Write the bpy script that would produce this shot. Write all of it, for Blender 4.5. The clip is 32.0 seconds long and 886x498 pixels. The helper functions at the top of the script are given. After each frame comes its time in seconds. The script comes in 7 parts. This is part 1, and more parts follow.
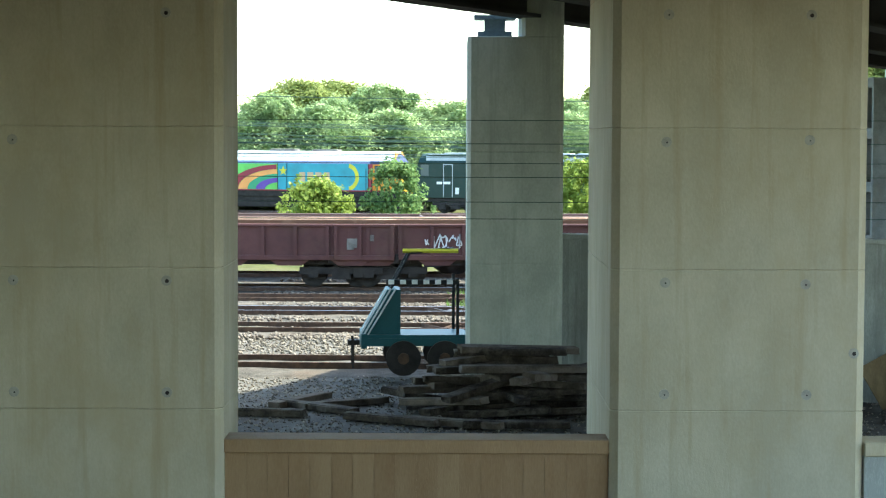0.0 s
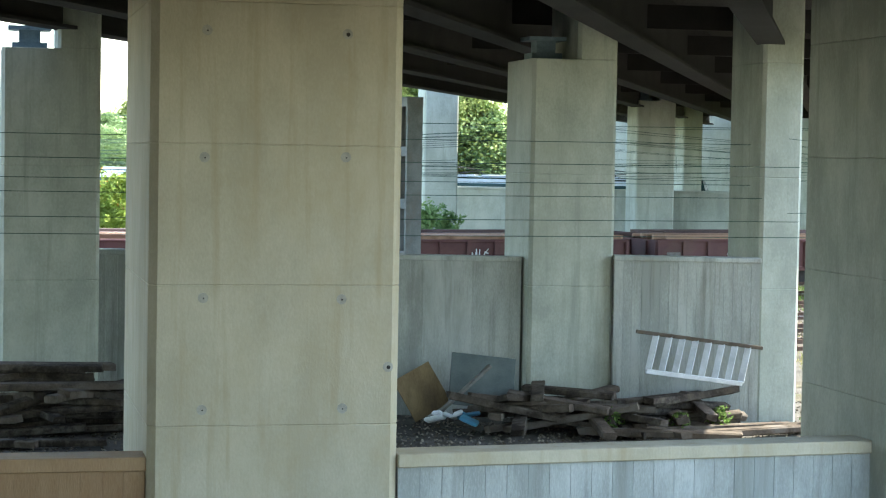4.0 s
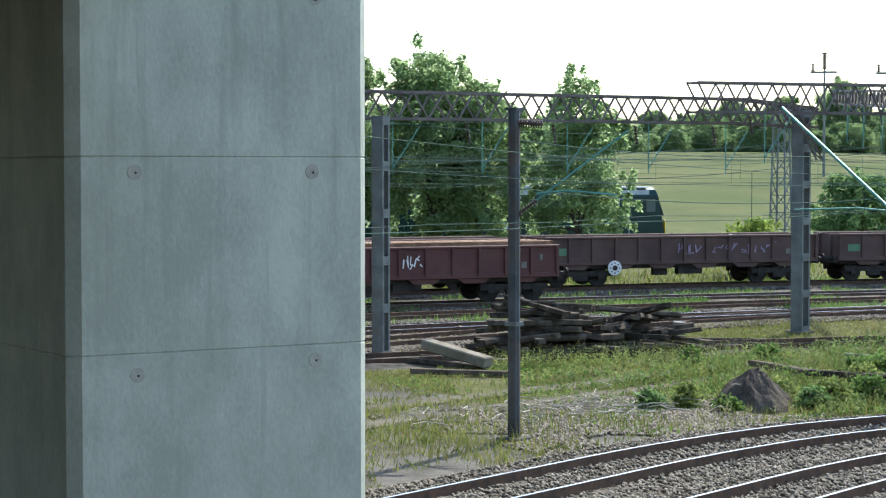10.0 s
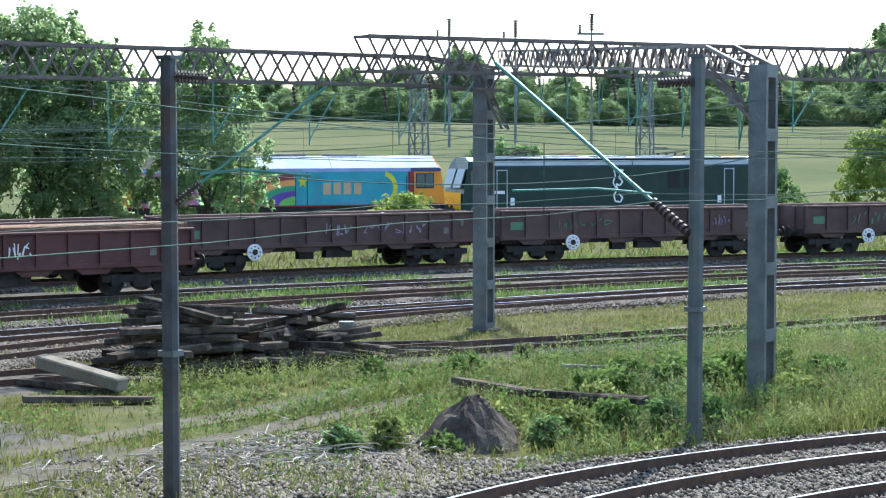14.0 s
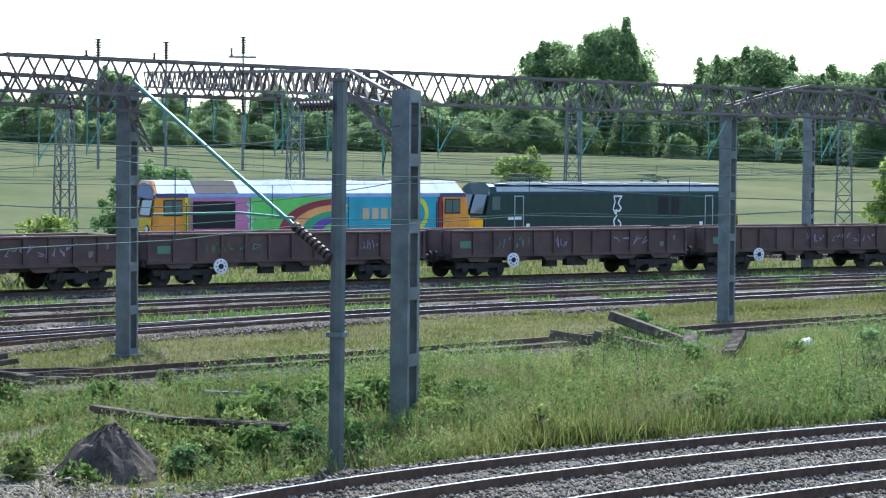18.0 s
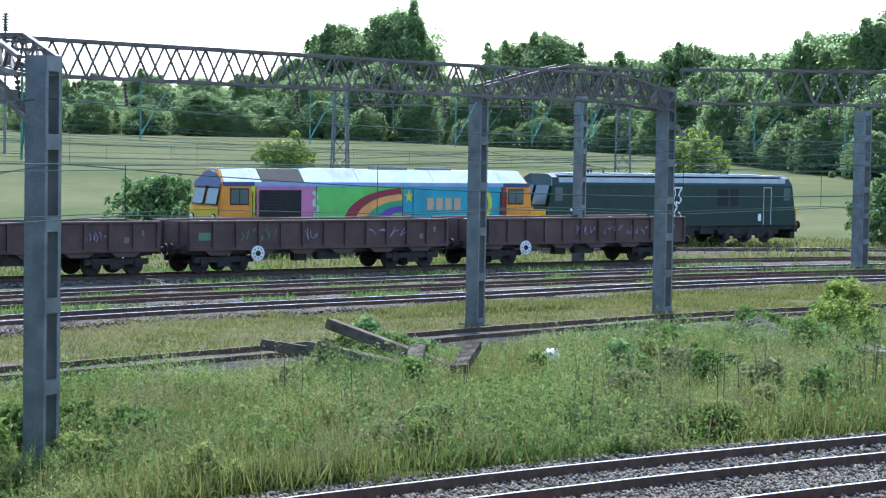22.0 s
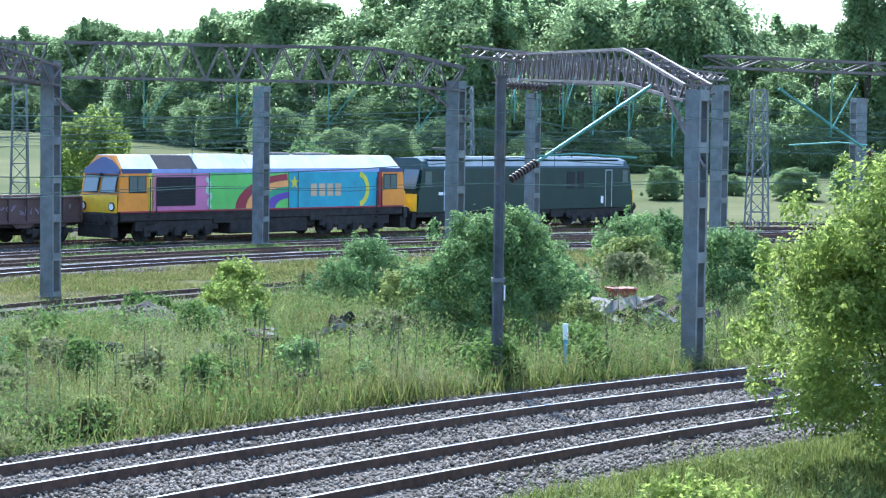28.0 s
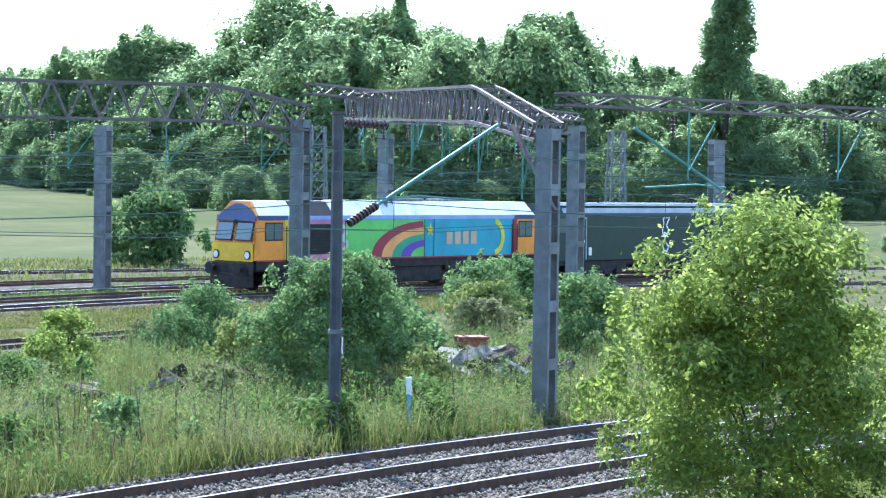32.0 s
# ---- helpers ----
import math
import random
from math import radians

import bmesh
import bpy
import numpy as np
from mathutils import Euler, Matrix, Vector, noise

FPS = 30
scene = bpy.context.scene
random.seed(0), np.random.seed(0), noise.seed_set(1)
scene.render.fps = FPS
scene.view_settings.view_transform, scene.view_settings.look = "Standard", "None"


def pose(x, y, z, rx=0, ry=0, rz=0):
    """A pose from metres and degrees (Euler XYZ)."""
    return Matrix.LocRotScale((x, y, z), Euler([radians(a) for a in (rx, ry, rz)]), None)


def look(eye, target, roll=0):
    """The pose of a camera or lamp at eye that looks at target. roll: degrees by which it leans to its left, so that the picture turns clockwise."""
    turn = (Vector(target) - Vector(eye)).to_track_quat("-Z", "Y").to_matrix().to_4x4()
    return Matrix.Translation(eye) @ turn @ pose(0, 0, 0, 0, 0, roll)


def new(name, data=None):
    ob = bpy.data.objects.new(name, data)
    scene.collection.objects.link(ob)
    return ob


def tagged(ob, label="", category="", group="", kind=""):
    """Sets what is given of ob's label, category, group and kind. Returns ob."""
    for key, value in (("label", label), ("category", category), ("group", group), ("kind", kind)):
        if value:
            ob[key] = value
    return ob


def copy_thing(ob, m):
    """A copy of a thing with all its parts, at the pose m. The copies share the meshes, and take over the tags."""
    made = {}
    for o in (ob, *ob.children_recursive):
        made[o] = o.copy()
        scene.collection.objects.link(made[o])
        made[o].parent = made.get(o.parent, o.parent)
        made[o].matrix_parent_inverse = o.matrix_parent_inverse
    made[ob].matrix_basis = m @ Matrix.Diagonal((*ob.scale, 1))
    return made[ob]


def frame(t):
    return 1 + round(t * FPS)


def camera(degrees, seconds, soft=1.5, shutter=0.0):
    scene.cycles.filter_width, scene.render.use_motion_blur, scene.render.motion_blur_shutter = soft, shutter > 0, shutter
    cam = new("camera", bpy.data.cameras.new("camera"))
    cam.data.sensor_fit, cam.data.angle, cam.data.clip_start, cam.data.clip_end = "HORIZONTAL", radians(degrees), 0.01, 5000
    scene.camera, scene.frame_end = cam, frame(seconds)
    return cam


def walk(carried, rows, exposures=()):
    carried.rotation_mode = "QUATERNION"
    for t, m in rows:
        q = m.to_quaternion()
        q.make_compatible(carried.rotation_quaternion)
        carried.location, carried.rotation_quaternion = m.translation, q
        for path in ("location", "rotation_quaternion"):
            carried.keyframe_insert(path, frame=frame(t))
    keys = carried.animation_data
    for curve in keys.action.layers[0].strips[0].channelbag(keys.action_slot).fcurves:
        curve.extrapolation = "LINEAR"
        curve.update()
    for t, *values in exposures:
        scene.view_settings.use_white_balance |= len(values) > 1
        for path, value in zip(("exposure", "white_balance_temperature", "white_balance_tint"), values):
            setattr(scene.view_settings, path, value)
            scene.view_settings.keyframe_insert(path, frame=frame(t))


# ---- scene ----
cam = camera(24.57, 32.0, soft=1.2, shutter=0.0)


def view(x, y, bearing, tilt, roll):
    """Camera pose at eye height 4.9 m: bearing clockwise from +y, tilt up, degrees."""
    b, e = radians(bearing), radians(tilt)
    return look((x, y, 4.9), (x + math.sin(b) * math.cos(e), y + math.cos(b) * math.cos(e), 4.9 + math.sin(e)), roll)


walk(cam, [
    (0, view(-7.15, -12.48, -0.916, -3.169, 0.24)),
    (0.5, view(-7.15, -12.48, 0.455, -2.883, 1.51)),
    (1, view(-7.15, -12.48, 1.911, -2.567, 1.39)),
    (1.5, view(-7.15, -12.48, 3.417, -2.266, 1.36)),
    (2, view(-7.15, -12.48, 4.785, -2.114, 1.56)),
    (2.5, view(-7.15, -12.48, 6.267, -2.537, 1.83)),
    (3, view(-7.15, -12.48, 8.093, -2.489, 1.24)),
    (3.5, view(-7.15, -12.48, 9.624, -2.299, 1.41)),
    (4, view(-7.15, -12.48, 12.053, -2.598, 1.00)),
    (4.5, view(-7.15, -12.48, 15.627, -2.519, 0.81)),
    (6.5, view(-7.15, -12.48, 23.778, -2.308, 0.45)),
    (7, view(-7.10, -12.39, 24.668, -2.163, 0.78)),
    (7.5, view(-6.80, -11.87, 25.769, -2.243, 0.69)),
    (8, view(-6.06, -10.57, 26.251, -2.336, 0.43)),
    (8.5, view(-5.06, -8.84, 27.309, -2.426, 0.24)),
    (9, view(-3.87, -6.76, 28.471, -2.096, 0.52)),
    (9.5, view(-2.67, -4.68, 30.173, -2.168, 0.06)),
    (10, view(-1.28, -2.25, 31.597, -2.311, -0.01)),
    (10.5, view(0.47, 0.79, 33.355, -2.113, -0.23)),
    (11, view(2.46, 4.26, 35.970, -2.602, -0.31)),
    (11.5, view(3.40, 5.91, 37.762, -2.597, -0.26)),
    (12, view(3.80, 6.60, 39.373, -2.931, -0.27)),
    (12.5, view(3.80, 6.60, 39.995, -3.266, -0.04)),
    (13, view(3.80, 6.60, 40.862, -3.049, 0.26)),
    (13.5, view(3.80, 6.60, 41.564, -3.087, 0.05)),
    (14, view(3.80, 6.60, 42.640, -3.156, -0.05)),
    (14.5, view(3.80, 6.60, 43.709, -3.088, 0.07)),
    (16.5, view(3.80, 6.60, 47.391, -3.037, 0.13)),
    (17, view(3.80, 6.60, 48.252, -2.876, 0.02)),
    (17.5, view(3.80, 6.60, 49.685, -2.756, 0.29)),
    (18, view(4.24, 6.74, 52.388, -2.451, 0.52)),
    (18.5, view(4.93, 6.97, 53.404, -2.245, 0.20)),
    (19, view(5.75, 7.24, 53.522, -2.732, 0.21)),
    (19.5, view(6.66, 7.54, 53.955, -2.650, 0.49)),
    (20, view(7.60, 7.85, 54.213, -2.868, 0.50)),
    (20.5, view(8.54, 8.16, 54.514, -2.781, 0.54)),
    (21, view(9.44, 8.46, 55.222, -2.519, 0.35)),
    (21.5, view(10.26, 8.73, 56.536, -2.789, 0.91)),
    (22, view(10.96, 8.96, 58.053, -2.769, 0.99)),
    (22.5, view(11.40, 9.10, 60.489, -3.109, 0.90)),
    (23, view(11.40, 9.10, 61.796, -3.219, 0.73)),
    (23.5, view(11.40, 9.10, 63.012, -3.542, 0.89)),
    (24, view(11.40, 9.10, 64.582, -3.720, 0.88)),
    (24.5, view(11.40, 9.10, 65.835, -4.050, 0.81)),
    (25, view(11.40, 9.10, 67.123, -4.273, 0.68)),
    (25.5, view(11.40, 9.10, 68.284, -4.273, 0.72)),
    (27.5, view(12.68, 9.20, 73.277, -3.489, 0.78)),
    (28, view(13.61, 9.28, 74.391, -3.162, 0.75)),
    (28.5, view(14.57, 9.35, 75.124, -2.861, 1.26)),
    (29, view(15.46, 9.43, 75.420, -3.198, 1.07)),
    (29.5, view(16.18, 9.48, 75.668, -3.103, 1.26)),
    (30, view(16.40, 9.50, 76.687, -2.963, 0.72)),
    (30.5, view(16.40, 9.50, 77.765, -2.739, 0.83)),
    (31, view(16.40, 9.50, 78.625, -2.441, 0.96)),
    (31.5, view(16.40, 9.50, 78.816, -2.234, 0.84)),
    (32, view(16.40, 9.50, 78.263, -1.939, 0.86)),
], exposures=[(0.0, 2.6, 6700, -2), (2.0, 2.5, 6750, -2), (4.0, 2.92, 6700, 4), (7.0, 1.98, 6800, 5), (10.0, 1.5, 6400, 5), (12.0, 1.62, 6150, 6), (14.0, 1.68, 6050, 7), (17.0, 1.58, 5900, 8), (20.0, 1.46, 5800, 8), (23.0, 1.68, 5650, 9), (26.0, 1.9, 5500, 10), (29.0, 2.0, 5450, 10), (32.0, 2.02, 5500, 10)])

# the viaduct's own axes: origin under the first standpoint, y along the first view
VIA = pose(-7.15, -12.48, 0, 0, 0, 0.92)


def via(x, y):
    p = VIA @ Vector((x, y, 0))
    return p.x, p.y


# ---- world and sun ----
SUN_BEARING, SUN_HEIGHT = 62.0, 50.0
world = bpy.data.worlds.new("sky")
scene.world = world
world.use_nodes = True
wn = world.node_tree.nodes
sky = wn.new("ShaderNodeTexSky")
sky.sky_type, sky.sun_disc = "NISHITA", False
sky.sun_elevation, sky.sun_rotation = radians(SUN_HEIGHT), radians(SUN_BEARING)
sky.air_density, sky.dust_density, sky.ozone_density = 1.0, 1.2, 1.5
wn["Background"].inputs["Strength"].default_value = 0.15
world.node_tree.links.new(sky.outputs[0], wn["Background"].inputs["Color"])
sun_data = bpy.data.lights.new("sun", "SUN")
sun_data.energy, sun_data.angle, sun_data.color = 3.0, radians(0.6), (1.0, 0.97, 0.91)
sun = new("sun", sun_data)
sb, se = radians(SUN_BEARING), radians(SUN_HEIGHT)
sun.matrix_world = look((60 * math.sin(sb), 60 * math.cos(sb), 60), (0, 0, 60 - 60 * math.tan(se)))

# ---- materials ----
def mat(name, a, b, scale=3.0, rough=0.8, metal=0.0, bump=0.2, fine=40.0, island=0.0, rnd=0.0, stretch=(1, 1, 1), spec=0.3, stain=None, stain_scale=0.6, thin=False, streak=None, crisp=0.0):
    """Two-scale procedural surface: colours a and b mixed by a broad and a fine noise, stains on top, relief from the fine noise."""
    m = bpy.data.materials.new(name)
    m.use_nodes = True
    t, n = m.node_tree, m.node_tree.nodes
    bsdf = n["Principled BSDF"]

    def add(kind, **kw):
        o = n.new(kind)
        for k, v in kw.items():
            o.inputs[k].default_value = v
        return o

    co = n.new("ShaderNodeTexCoord")
    mp = add("ShaderNodeMapping", Scale=stretch)
    geo = n.new("ShaderNodeNewGeometry")
    t.links.new(geo.outputs["Position"] if not thin else co.outputs["Object"], mp.inputs["Vector"])
    big = add("ShaderNodeTexNoise", Scale=scale, Detail=5.0, Roughness=0.6)
    small = add("ShaderNodeTexNoise", Scale=fine, Detail=3.0, Roughness=0.6)
    for o in (big, small):
        t.links.new(mp.outputs[0], o.inputs["Vector"])
    sumn = n.new("ShaderNodeMath")
    sumn.operation = "MULTIPLY_ADD"
    sumn.inputs[1].default_value = 0.35
    t.links.new(small.outputs["Fac"], sumn.inputs[0])
    t.links.new(big.outputs["Fac"], sumn.inputs[2])
    fac = sumn.outputs[0]
    shift = -0.175
    if island or rnd:
        src = geo.outputs["Random Per Island"] if island else n.new("ShaderNodeObjectInfo").outputs["Random"]
        mix = n.new("ShaderNodeMath")
        mix.operation = "MULTIPLY_ADD"
        mix.inputs[1].default_value = island or rnd
        t.links.new(src, mix.inputs[0])
        t.links.new(fac, mix.inputs[2])
        fac = mix.outputs[0]
        shift -= (island or rnd) / 2
    ramp = n.new("ShaderNodeMapRange")
    ramp.inputs["From Min"].default_value, ramp.inputs["From Max"].default_value = 0.3 + crisp - shift, 0.7 - crisp - shift
    t.links.new(fac, ramp.inputs["Value"])
    mixc = n.new("ShaderNodeMix")
    mixc.data_type = "RGBA"
    mixc.inputs[6].default_value, mixc.inputs[7].default_value = (*a, 1), (*b, 1)
    t.links.new(ramp.outputs[0], mixc.inputs[0])
    col = mixc.outputs[2]
    if stain:
        st = add("ShaderNodeTexNoise", Scale=stain_scale, Detail=6.0, Roughness=0.7)
        t.links.new(mp.outputs[0], st.inputs["Vector"])
        sr = n.new("ShaderNodeMapRange")
        sr.inputs["From Min"].default_value, sr.inputs["From Max"].default_value = 0.5, 0.72
        sr.inputs["To Max"].default_value = 0.8
        t.links.new(st.outputs["Fac"], sr.inputs["Value"])
        m2 = n.new("ShaderNodeMix")
        m2.data_type = "RGBA"
        m2.inputs[7].default_value = (*stain, 1)
        t.links.new(sr.outputs[0], m2.inputs[0])
        t.links.new(col, m2.inputs[6])
        col = m2.outputs[2]
    if streak:
        sm = add("ShaderNodeMapping", Scale=(2.6, 2.6, 0.16))
        t.links.new(geo.outputs["Position"], sm.inputs["Vector"])
        sn = add("ShaderNodeTexNoise", Scale=1.6, Detail=4.0, Roughness=0.65)
        t.links.new(sm.outputs[0], sn.inputs["Vector"])
        sr = n.new("ShaderNodeMapRange")
        sr.inputs["From Min"].default_value, sr.inputs["From Max"].default_value = 0.54, 0.74
        sr.inputs["To Max"].default_value = 0.7
        t.links.new(sn.outputs["Fac"], sr.inputs["Value"])
        m3 = n.new("ShaderNodeMix")
        m3.data_type = "RGBA"
        m3.inputs[7].default_value = (*streak, 1)
        t.links.new(sr.outputs[0], m3.inputs[0])
        t.links.new(col, m3.inputs[6])
        col = m3.outputs[2]
    t.links.new(col, bsdf.inputs["Base Color"])
    bsdf.inputs["Roughness"].default_value = rough
    bsdf.inputs["Metallic"].default_value = metal
    bsdf.inputs["Specular IOR Level"].default_value = spec
    if bump:
        bp = add("ShaderNodeBump", Strength=bump, Distance=0.02)
        t.links.new(small.outputs["Fac"], bp.inputs["Height"])
        t.links.new(bp.outputs[0], bsdf.inputs["Normal"])
    return m


def leafy(name, a, b, glow=0.35):
    """Leaves and grass: each blade its own shade, part of the light passes through."""
    m = mat(name, a, b, scale=0.5, rough=0.7, bump=0.0, island=0.5, spec=0.06)
    t, n = m.node_tree, m.node_tree.nodes
    bsdf = n["Principled BSDF"]
    tr = n.new("ShaderNodeBsdfTranslucent")
    col = bsdf.inputs["Base Color"].links[0].from_socket
    t.links.new(col, tr.inputs["Color"])
    mx = n.new("ShaderNodeMixShader")
    mx.inputs[0].default_value = glow
    t.links.new(bsdf.outputs[0], mx.inputs[1])
    t.links.new(tr.outputs[0], mx.inputs[2])
    t.links.new(mx.outputs[0], n["Material Output"].inputs["Surface"])
    return m


CONCRETE = mat("cast concrete", (0.40, 0.355, 0.255), (0.49, 0.44, 0.325), 1.1, 0.85, bump=0.18, fine=30, stain=(0.40, 0.33, 0.205), stain_scale=0.45, stretch=(1, 1, 0.55), streak=(0.36, 0.29, 0.175), crisp=0.05)
CONCRETE_PALE = mat("pale cast concrete", (0.32, 0.335, 0.28), (0.46, 0.475, 0.40), 1.2, 0.85, bump=0.2, fine=26, stain=(0.33, 0.34, 0.275), stain_scale=0.7, stretch=(1, 1, 0.6), streak=(0.26, 0.275, 0.225), crisp=0.05)
CONCRETE_WALL = mat("board marked concrete", (0.30, 0.31, 0.28), (0.46, 0.47, 0.43), 1.0, 0.9, bump=0.2, fine=50, stain=(0.18, 0.18, 0.15), stain_scale=0.6, stretch=(1, 1, 0.3), rnd=0.12, streak=(0.17, 0.17, 0.14), crisp=0.08)
BROWN_WALL = mat("brown stained boards", (0.24, 0.14, 0.07), (0.34, 0.22, 0.12), 1.5, 0.8, bump=0.2, fine=50, stretch=(1, 1, 0.25), rnd=0.25)
CONE = mat("tie hole mortar", (0.27, 0.26, 0.22), (0.40, 0.38, 0.32), 8.0)
# deep shade beneath the deck is put into this near-black colour
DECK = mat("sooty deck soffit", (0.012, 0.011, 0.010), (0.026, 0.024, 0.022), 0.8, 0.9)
STEEL_BLUE = mat("painted bearing steel", (0.12, 0.17, 0.20), (0.20, 0.26, 0.30), 5.0, 0.5, 0.3)
GALV = mat("galvanised mast steel", (0.10, 0.112, 0.112), (0.19, 0.205, 0.205), 2.5, 0.55, 0.25, bump=0.05, stain=(0.14, 0.12, 0.10), stain_scale=1.2)
MASTGREY = mat("grey green mast paint", (0.065, 0.08, 0.08), (0.13, 0.15, 0.148), 2.0, 0.5, 0.2, bump=0.05, stain=(0.09, 0.075, 0.06), stain_scale=1.0)
DARK_MAST = mat("dark weathered mast steel", (0.035, 0.04, 0.045), (0.09, 0.10, 0.11), 2.0, 0.55, 0.4, stain=(0.11, 0.07, 0.045), stain_scale=0.8)
TRUSS = mat("brown truss steel", (0.085, 0.068, 0.062), (0.17, 0.14, 0.128), 1.5, 0.6, 0.2)
WIRE = mat("copper line wire", (0.03, 0.055, 0.045), (0.065, 0.115, 0.095), 3.0, 0.8, 0.0, bump=0, spec=0.1)
GREEN_ARM = mat("verdigris tube", (0.07, 0.20, 0.16), (0.14, 0.32, 0.26), 6.0, 0.5, 0.3, bump=0.05)
INSUL = mat("brown glazed insulator", (0.04, 0.026, 0.022), (0.08, 0.054, 0.046), 6.0, 0.5, bump=0)
RAIL = mat("rusty rail side", (0.055, 0.035, 0.025), (0.13, 0.075, 0.05), 6.0, 0.7, 0.3)
RAILTOP = mat("polished rail head", (0.45, 0.45, 0.46), (0.62, 0.62, 0.63), 8.0, 0.28, 0.9, bump=0.02)
SLEEPER = mat("weathered sleeper", (0.035, 0.029, 0.024), (0.125, 0.10, 0.078), 3.0, 0.9, bump=0.5, fine=25, rnd=0.35, stain=(0.16, 0.145, 0.125), stain_scale=1.5, spec=0.03)
BALLAST = mat("limestone ballast", (0.055, 0.05, 0.043), (0.15, 0.136, 0.118), 2.0, 0.95, bump=1.0, fine=22, stain=(0.09, 0.062, 0.042), stain_scale=0.5, spec=0.03)
STONE = mat("ballast stone", (0.10, 0.086, 0.068), (0.26, 0.228, 0.186), 4.0, 0.95, bump=0.3, island=0.7, spec=0.03)
BROWNSTONE = mat("rusty ballast stone", (0.085, 0.07, 0.057), (0.22, 0.188, 0.155), 4.0, 0.95, bump=0.3, island=0.7, spec=0.03)
HEAPSTONE = mat("spoil stone", (0.06, 0.05, 0.042), (0.17, 0.14, 0.115), 4.0, 0.95, bump=0.3, island=0.7, spec=0.03)
GRAVEL = mat("dusty gravel", (0.07, 0.066, 0.058), (0.15, 0.138, 0.122), 1.2, 0.95, bump=0.9, fine=30, spec=0.03)
RUT = mat("trodden dirt", (0.075, 0.066, 0.05), (0.15, 0.135, 0.105), 1.2, 0.95, bump=0.9, fine=25, stain=(0.09, 0.095, 0.045), stain_scale=0.9, spec=0.03)
SOIL = mat("verge soil", (0.05, 0.058, 0.022), (0.11, 0.108, 0.045), 0.9, 0.95, bump=0.8, fine=12, stain=(0.095, 0.085, 0.062), stain_scale=0.35, spec=0.03)
FIELD = mat("dry meadow", (0.062, 0.076, 0.03), (0.115, 0.116, 0.054), 0.06, 0.95, bump=0.9, fine=0.7, stain=(0.055, 0.08, 0.026), stain_scale=0.05, spec=0.03)
HEAP = mat("ash heap", (0.045, 0.038, 0.032), (0.11, 0.092, 0.078), 3.0, 0.95, bump=1.0, fine=18, spec=0.03)
GRASS = leafy("grass blades", (0.088, 0.12, 0.027), (0.225, 0.25, 0.075), 0.45)
DRYGRASS = leafy("seeding grass", (0.14, 0.135, 0.045), (0.27, 0.25, 0.10), 0.4)
WEED = leafy("weed leaves", (0.072, 0.132, 0.034), (0.19, 0.275, 0.075), 0.45)
LEAF = leafy("bush leaves", (0.10, 0.18, 0.065), (0.23, 0.33, 0.125), 0.55)
STEM = leafy("willowherb leaves", (0.135, 0.178, 0.05), (0.29, 0.335, 0.11), 0.5)
OLIVE = leafy("dusty olive weed leaves", (0.13, 0.15, 0.06), (0.25, 0.26, 0.12), 0.45)
# woodland green is lifted, distance haze being held in the leaf colour
LEAF_WOOD_HAZE = leafy("dark tree leaves", (0.16, 0.245, 0.105), (0.30, 0.395, 0.185), 0.75)
LEAF_BRIGHT = leafy("fresh yellow green leaves", (0.17, 0.24, 0.052), (0.34, 0.405, 0.105), 0.64)
# haze over the farther trees is mixed into this paler green
LEAF_FAR_HAZE = leafy("far tree leaves", (0.20, 0.295, 0.135), (0.36, 0.455, 0.22), 0.76)
BARK = mat("bark", (0.05, 0.04, 0.03), (0.12, 0.10, 0.08), 6.0, 0.9, bump=0.6)
WAGON_RED = mat("faded maroon wagon paint", (0.072, 0.028, 0.027), (0.125, 0.05, 0.046), 0.8, 0.6, bump=0.08, stain=(0.11, 0.06, 0.045), stain_scale=0.9)
WAGON_BROWN = mat("rusty brown wagon paint", (0.06, 0.036, 0.032), (0.115, 0.07, 0.062), 0.8, 0.65, bump=0.1, stain=(0.10, 0.055, 0.035), stain_scale=0.9)
UNDER = mat("grimy underframe", (0.018, 0.016, 0.015), (0.05, 0.043, 0.038), 3.0, 0.75, 0.2)
RUSTY = mat("stacked rail rust", (0.16, 0.085, 0.05), (0.36, 0.22, 0.14), 2.0, 0.7, 0.1, rnd=0.6)
LOAD = mat("ballast load", (0.20, 0.17, 0.16), (0.40, 0.36, 0.34), 2.0, 0.95, bump=0.9, fine=20)


def paint(name, c, rough=0.35, d=0.12):
    return mat(name, tuple(v * (1 - d) for v in c), tuple(min(1, v * (1 + d)) for v in c), 0.9, rough, bump=0.03, fine=15, stain=tuple(v * 0.6 + 0.02 for v in c), stain_scale=0.7, thin=True)


ORANGE = paint("orange paint", (0.72, 0.26, 0.03))
YELLOW = paint("warning yellow paint", (0.82, 0.50, 0.03))
NAVY = paint("dark blue roof paint", (0.05, 0.068, 0.165), 0.4)
# pale paint, lightened further to hold the sun's glare on the roof
ROOFGREY = paint("pale roof paint", (0.66, 0.69, 0.72), 0.3)
PINK = paint("pink paint", (0.52, 0.17, 0.31))
LIME = paint("lime green paint", (0.16, 0.52, 0.11))
CYAN = paint("cyan blue paint", (0.045, 0.32, 0.40))
TEALBAND = paint("lilac blue band", (0.30, 0.36, 0.60))
MAROON = paint("maroon stripe", (0.28, 0.03, 0.05))
PEACH = paint("orange stripe", (0.78, 0.33, 0.10))
DARKGREEN = paint("green stripe", (0.05, 0.30, 0.15))
VIOLET = paint("violet stripe", (0.12, 0.06, 0.32))
BRUNSWICK = paint("dark green loco paint", (0.007, 0.032, 0.029), 0.3)
# roof grey with some sun glare put into the tone
GREYROOF = paint("grey loco roof", (0.42, 0.46, 0.49), 0.22)
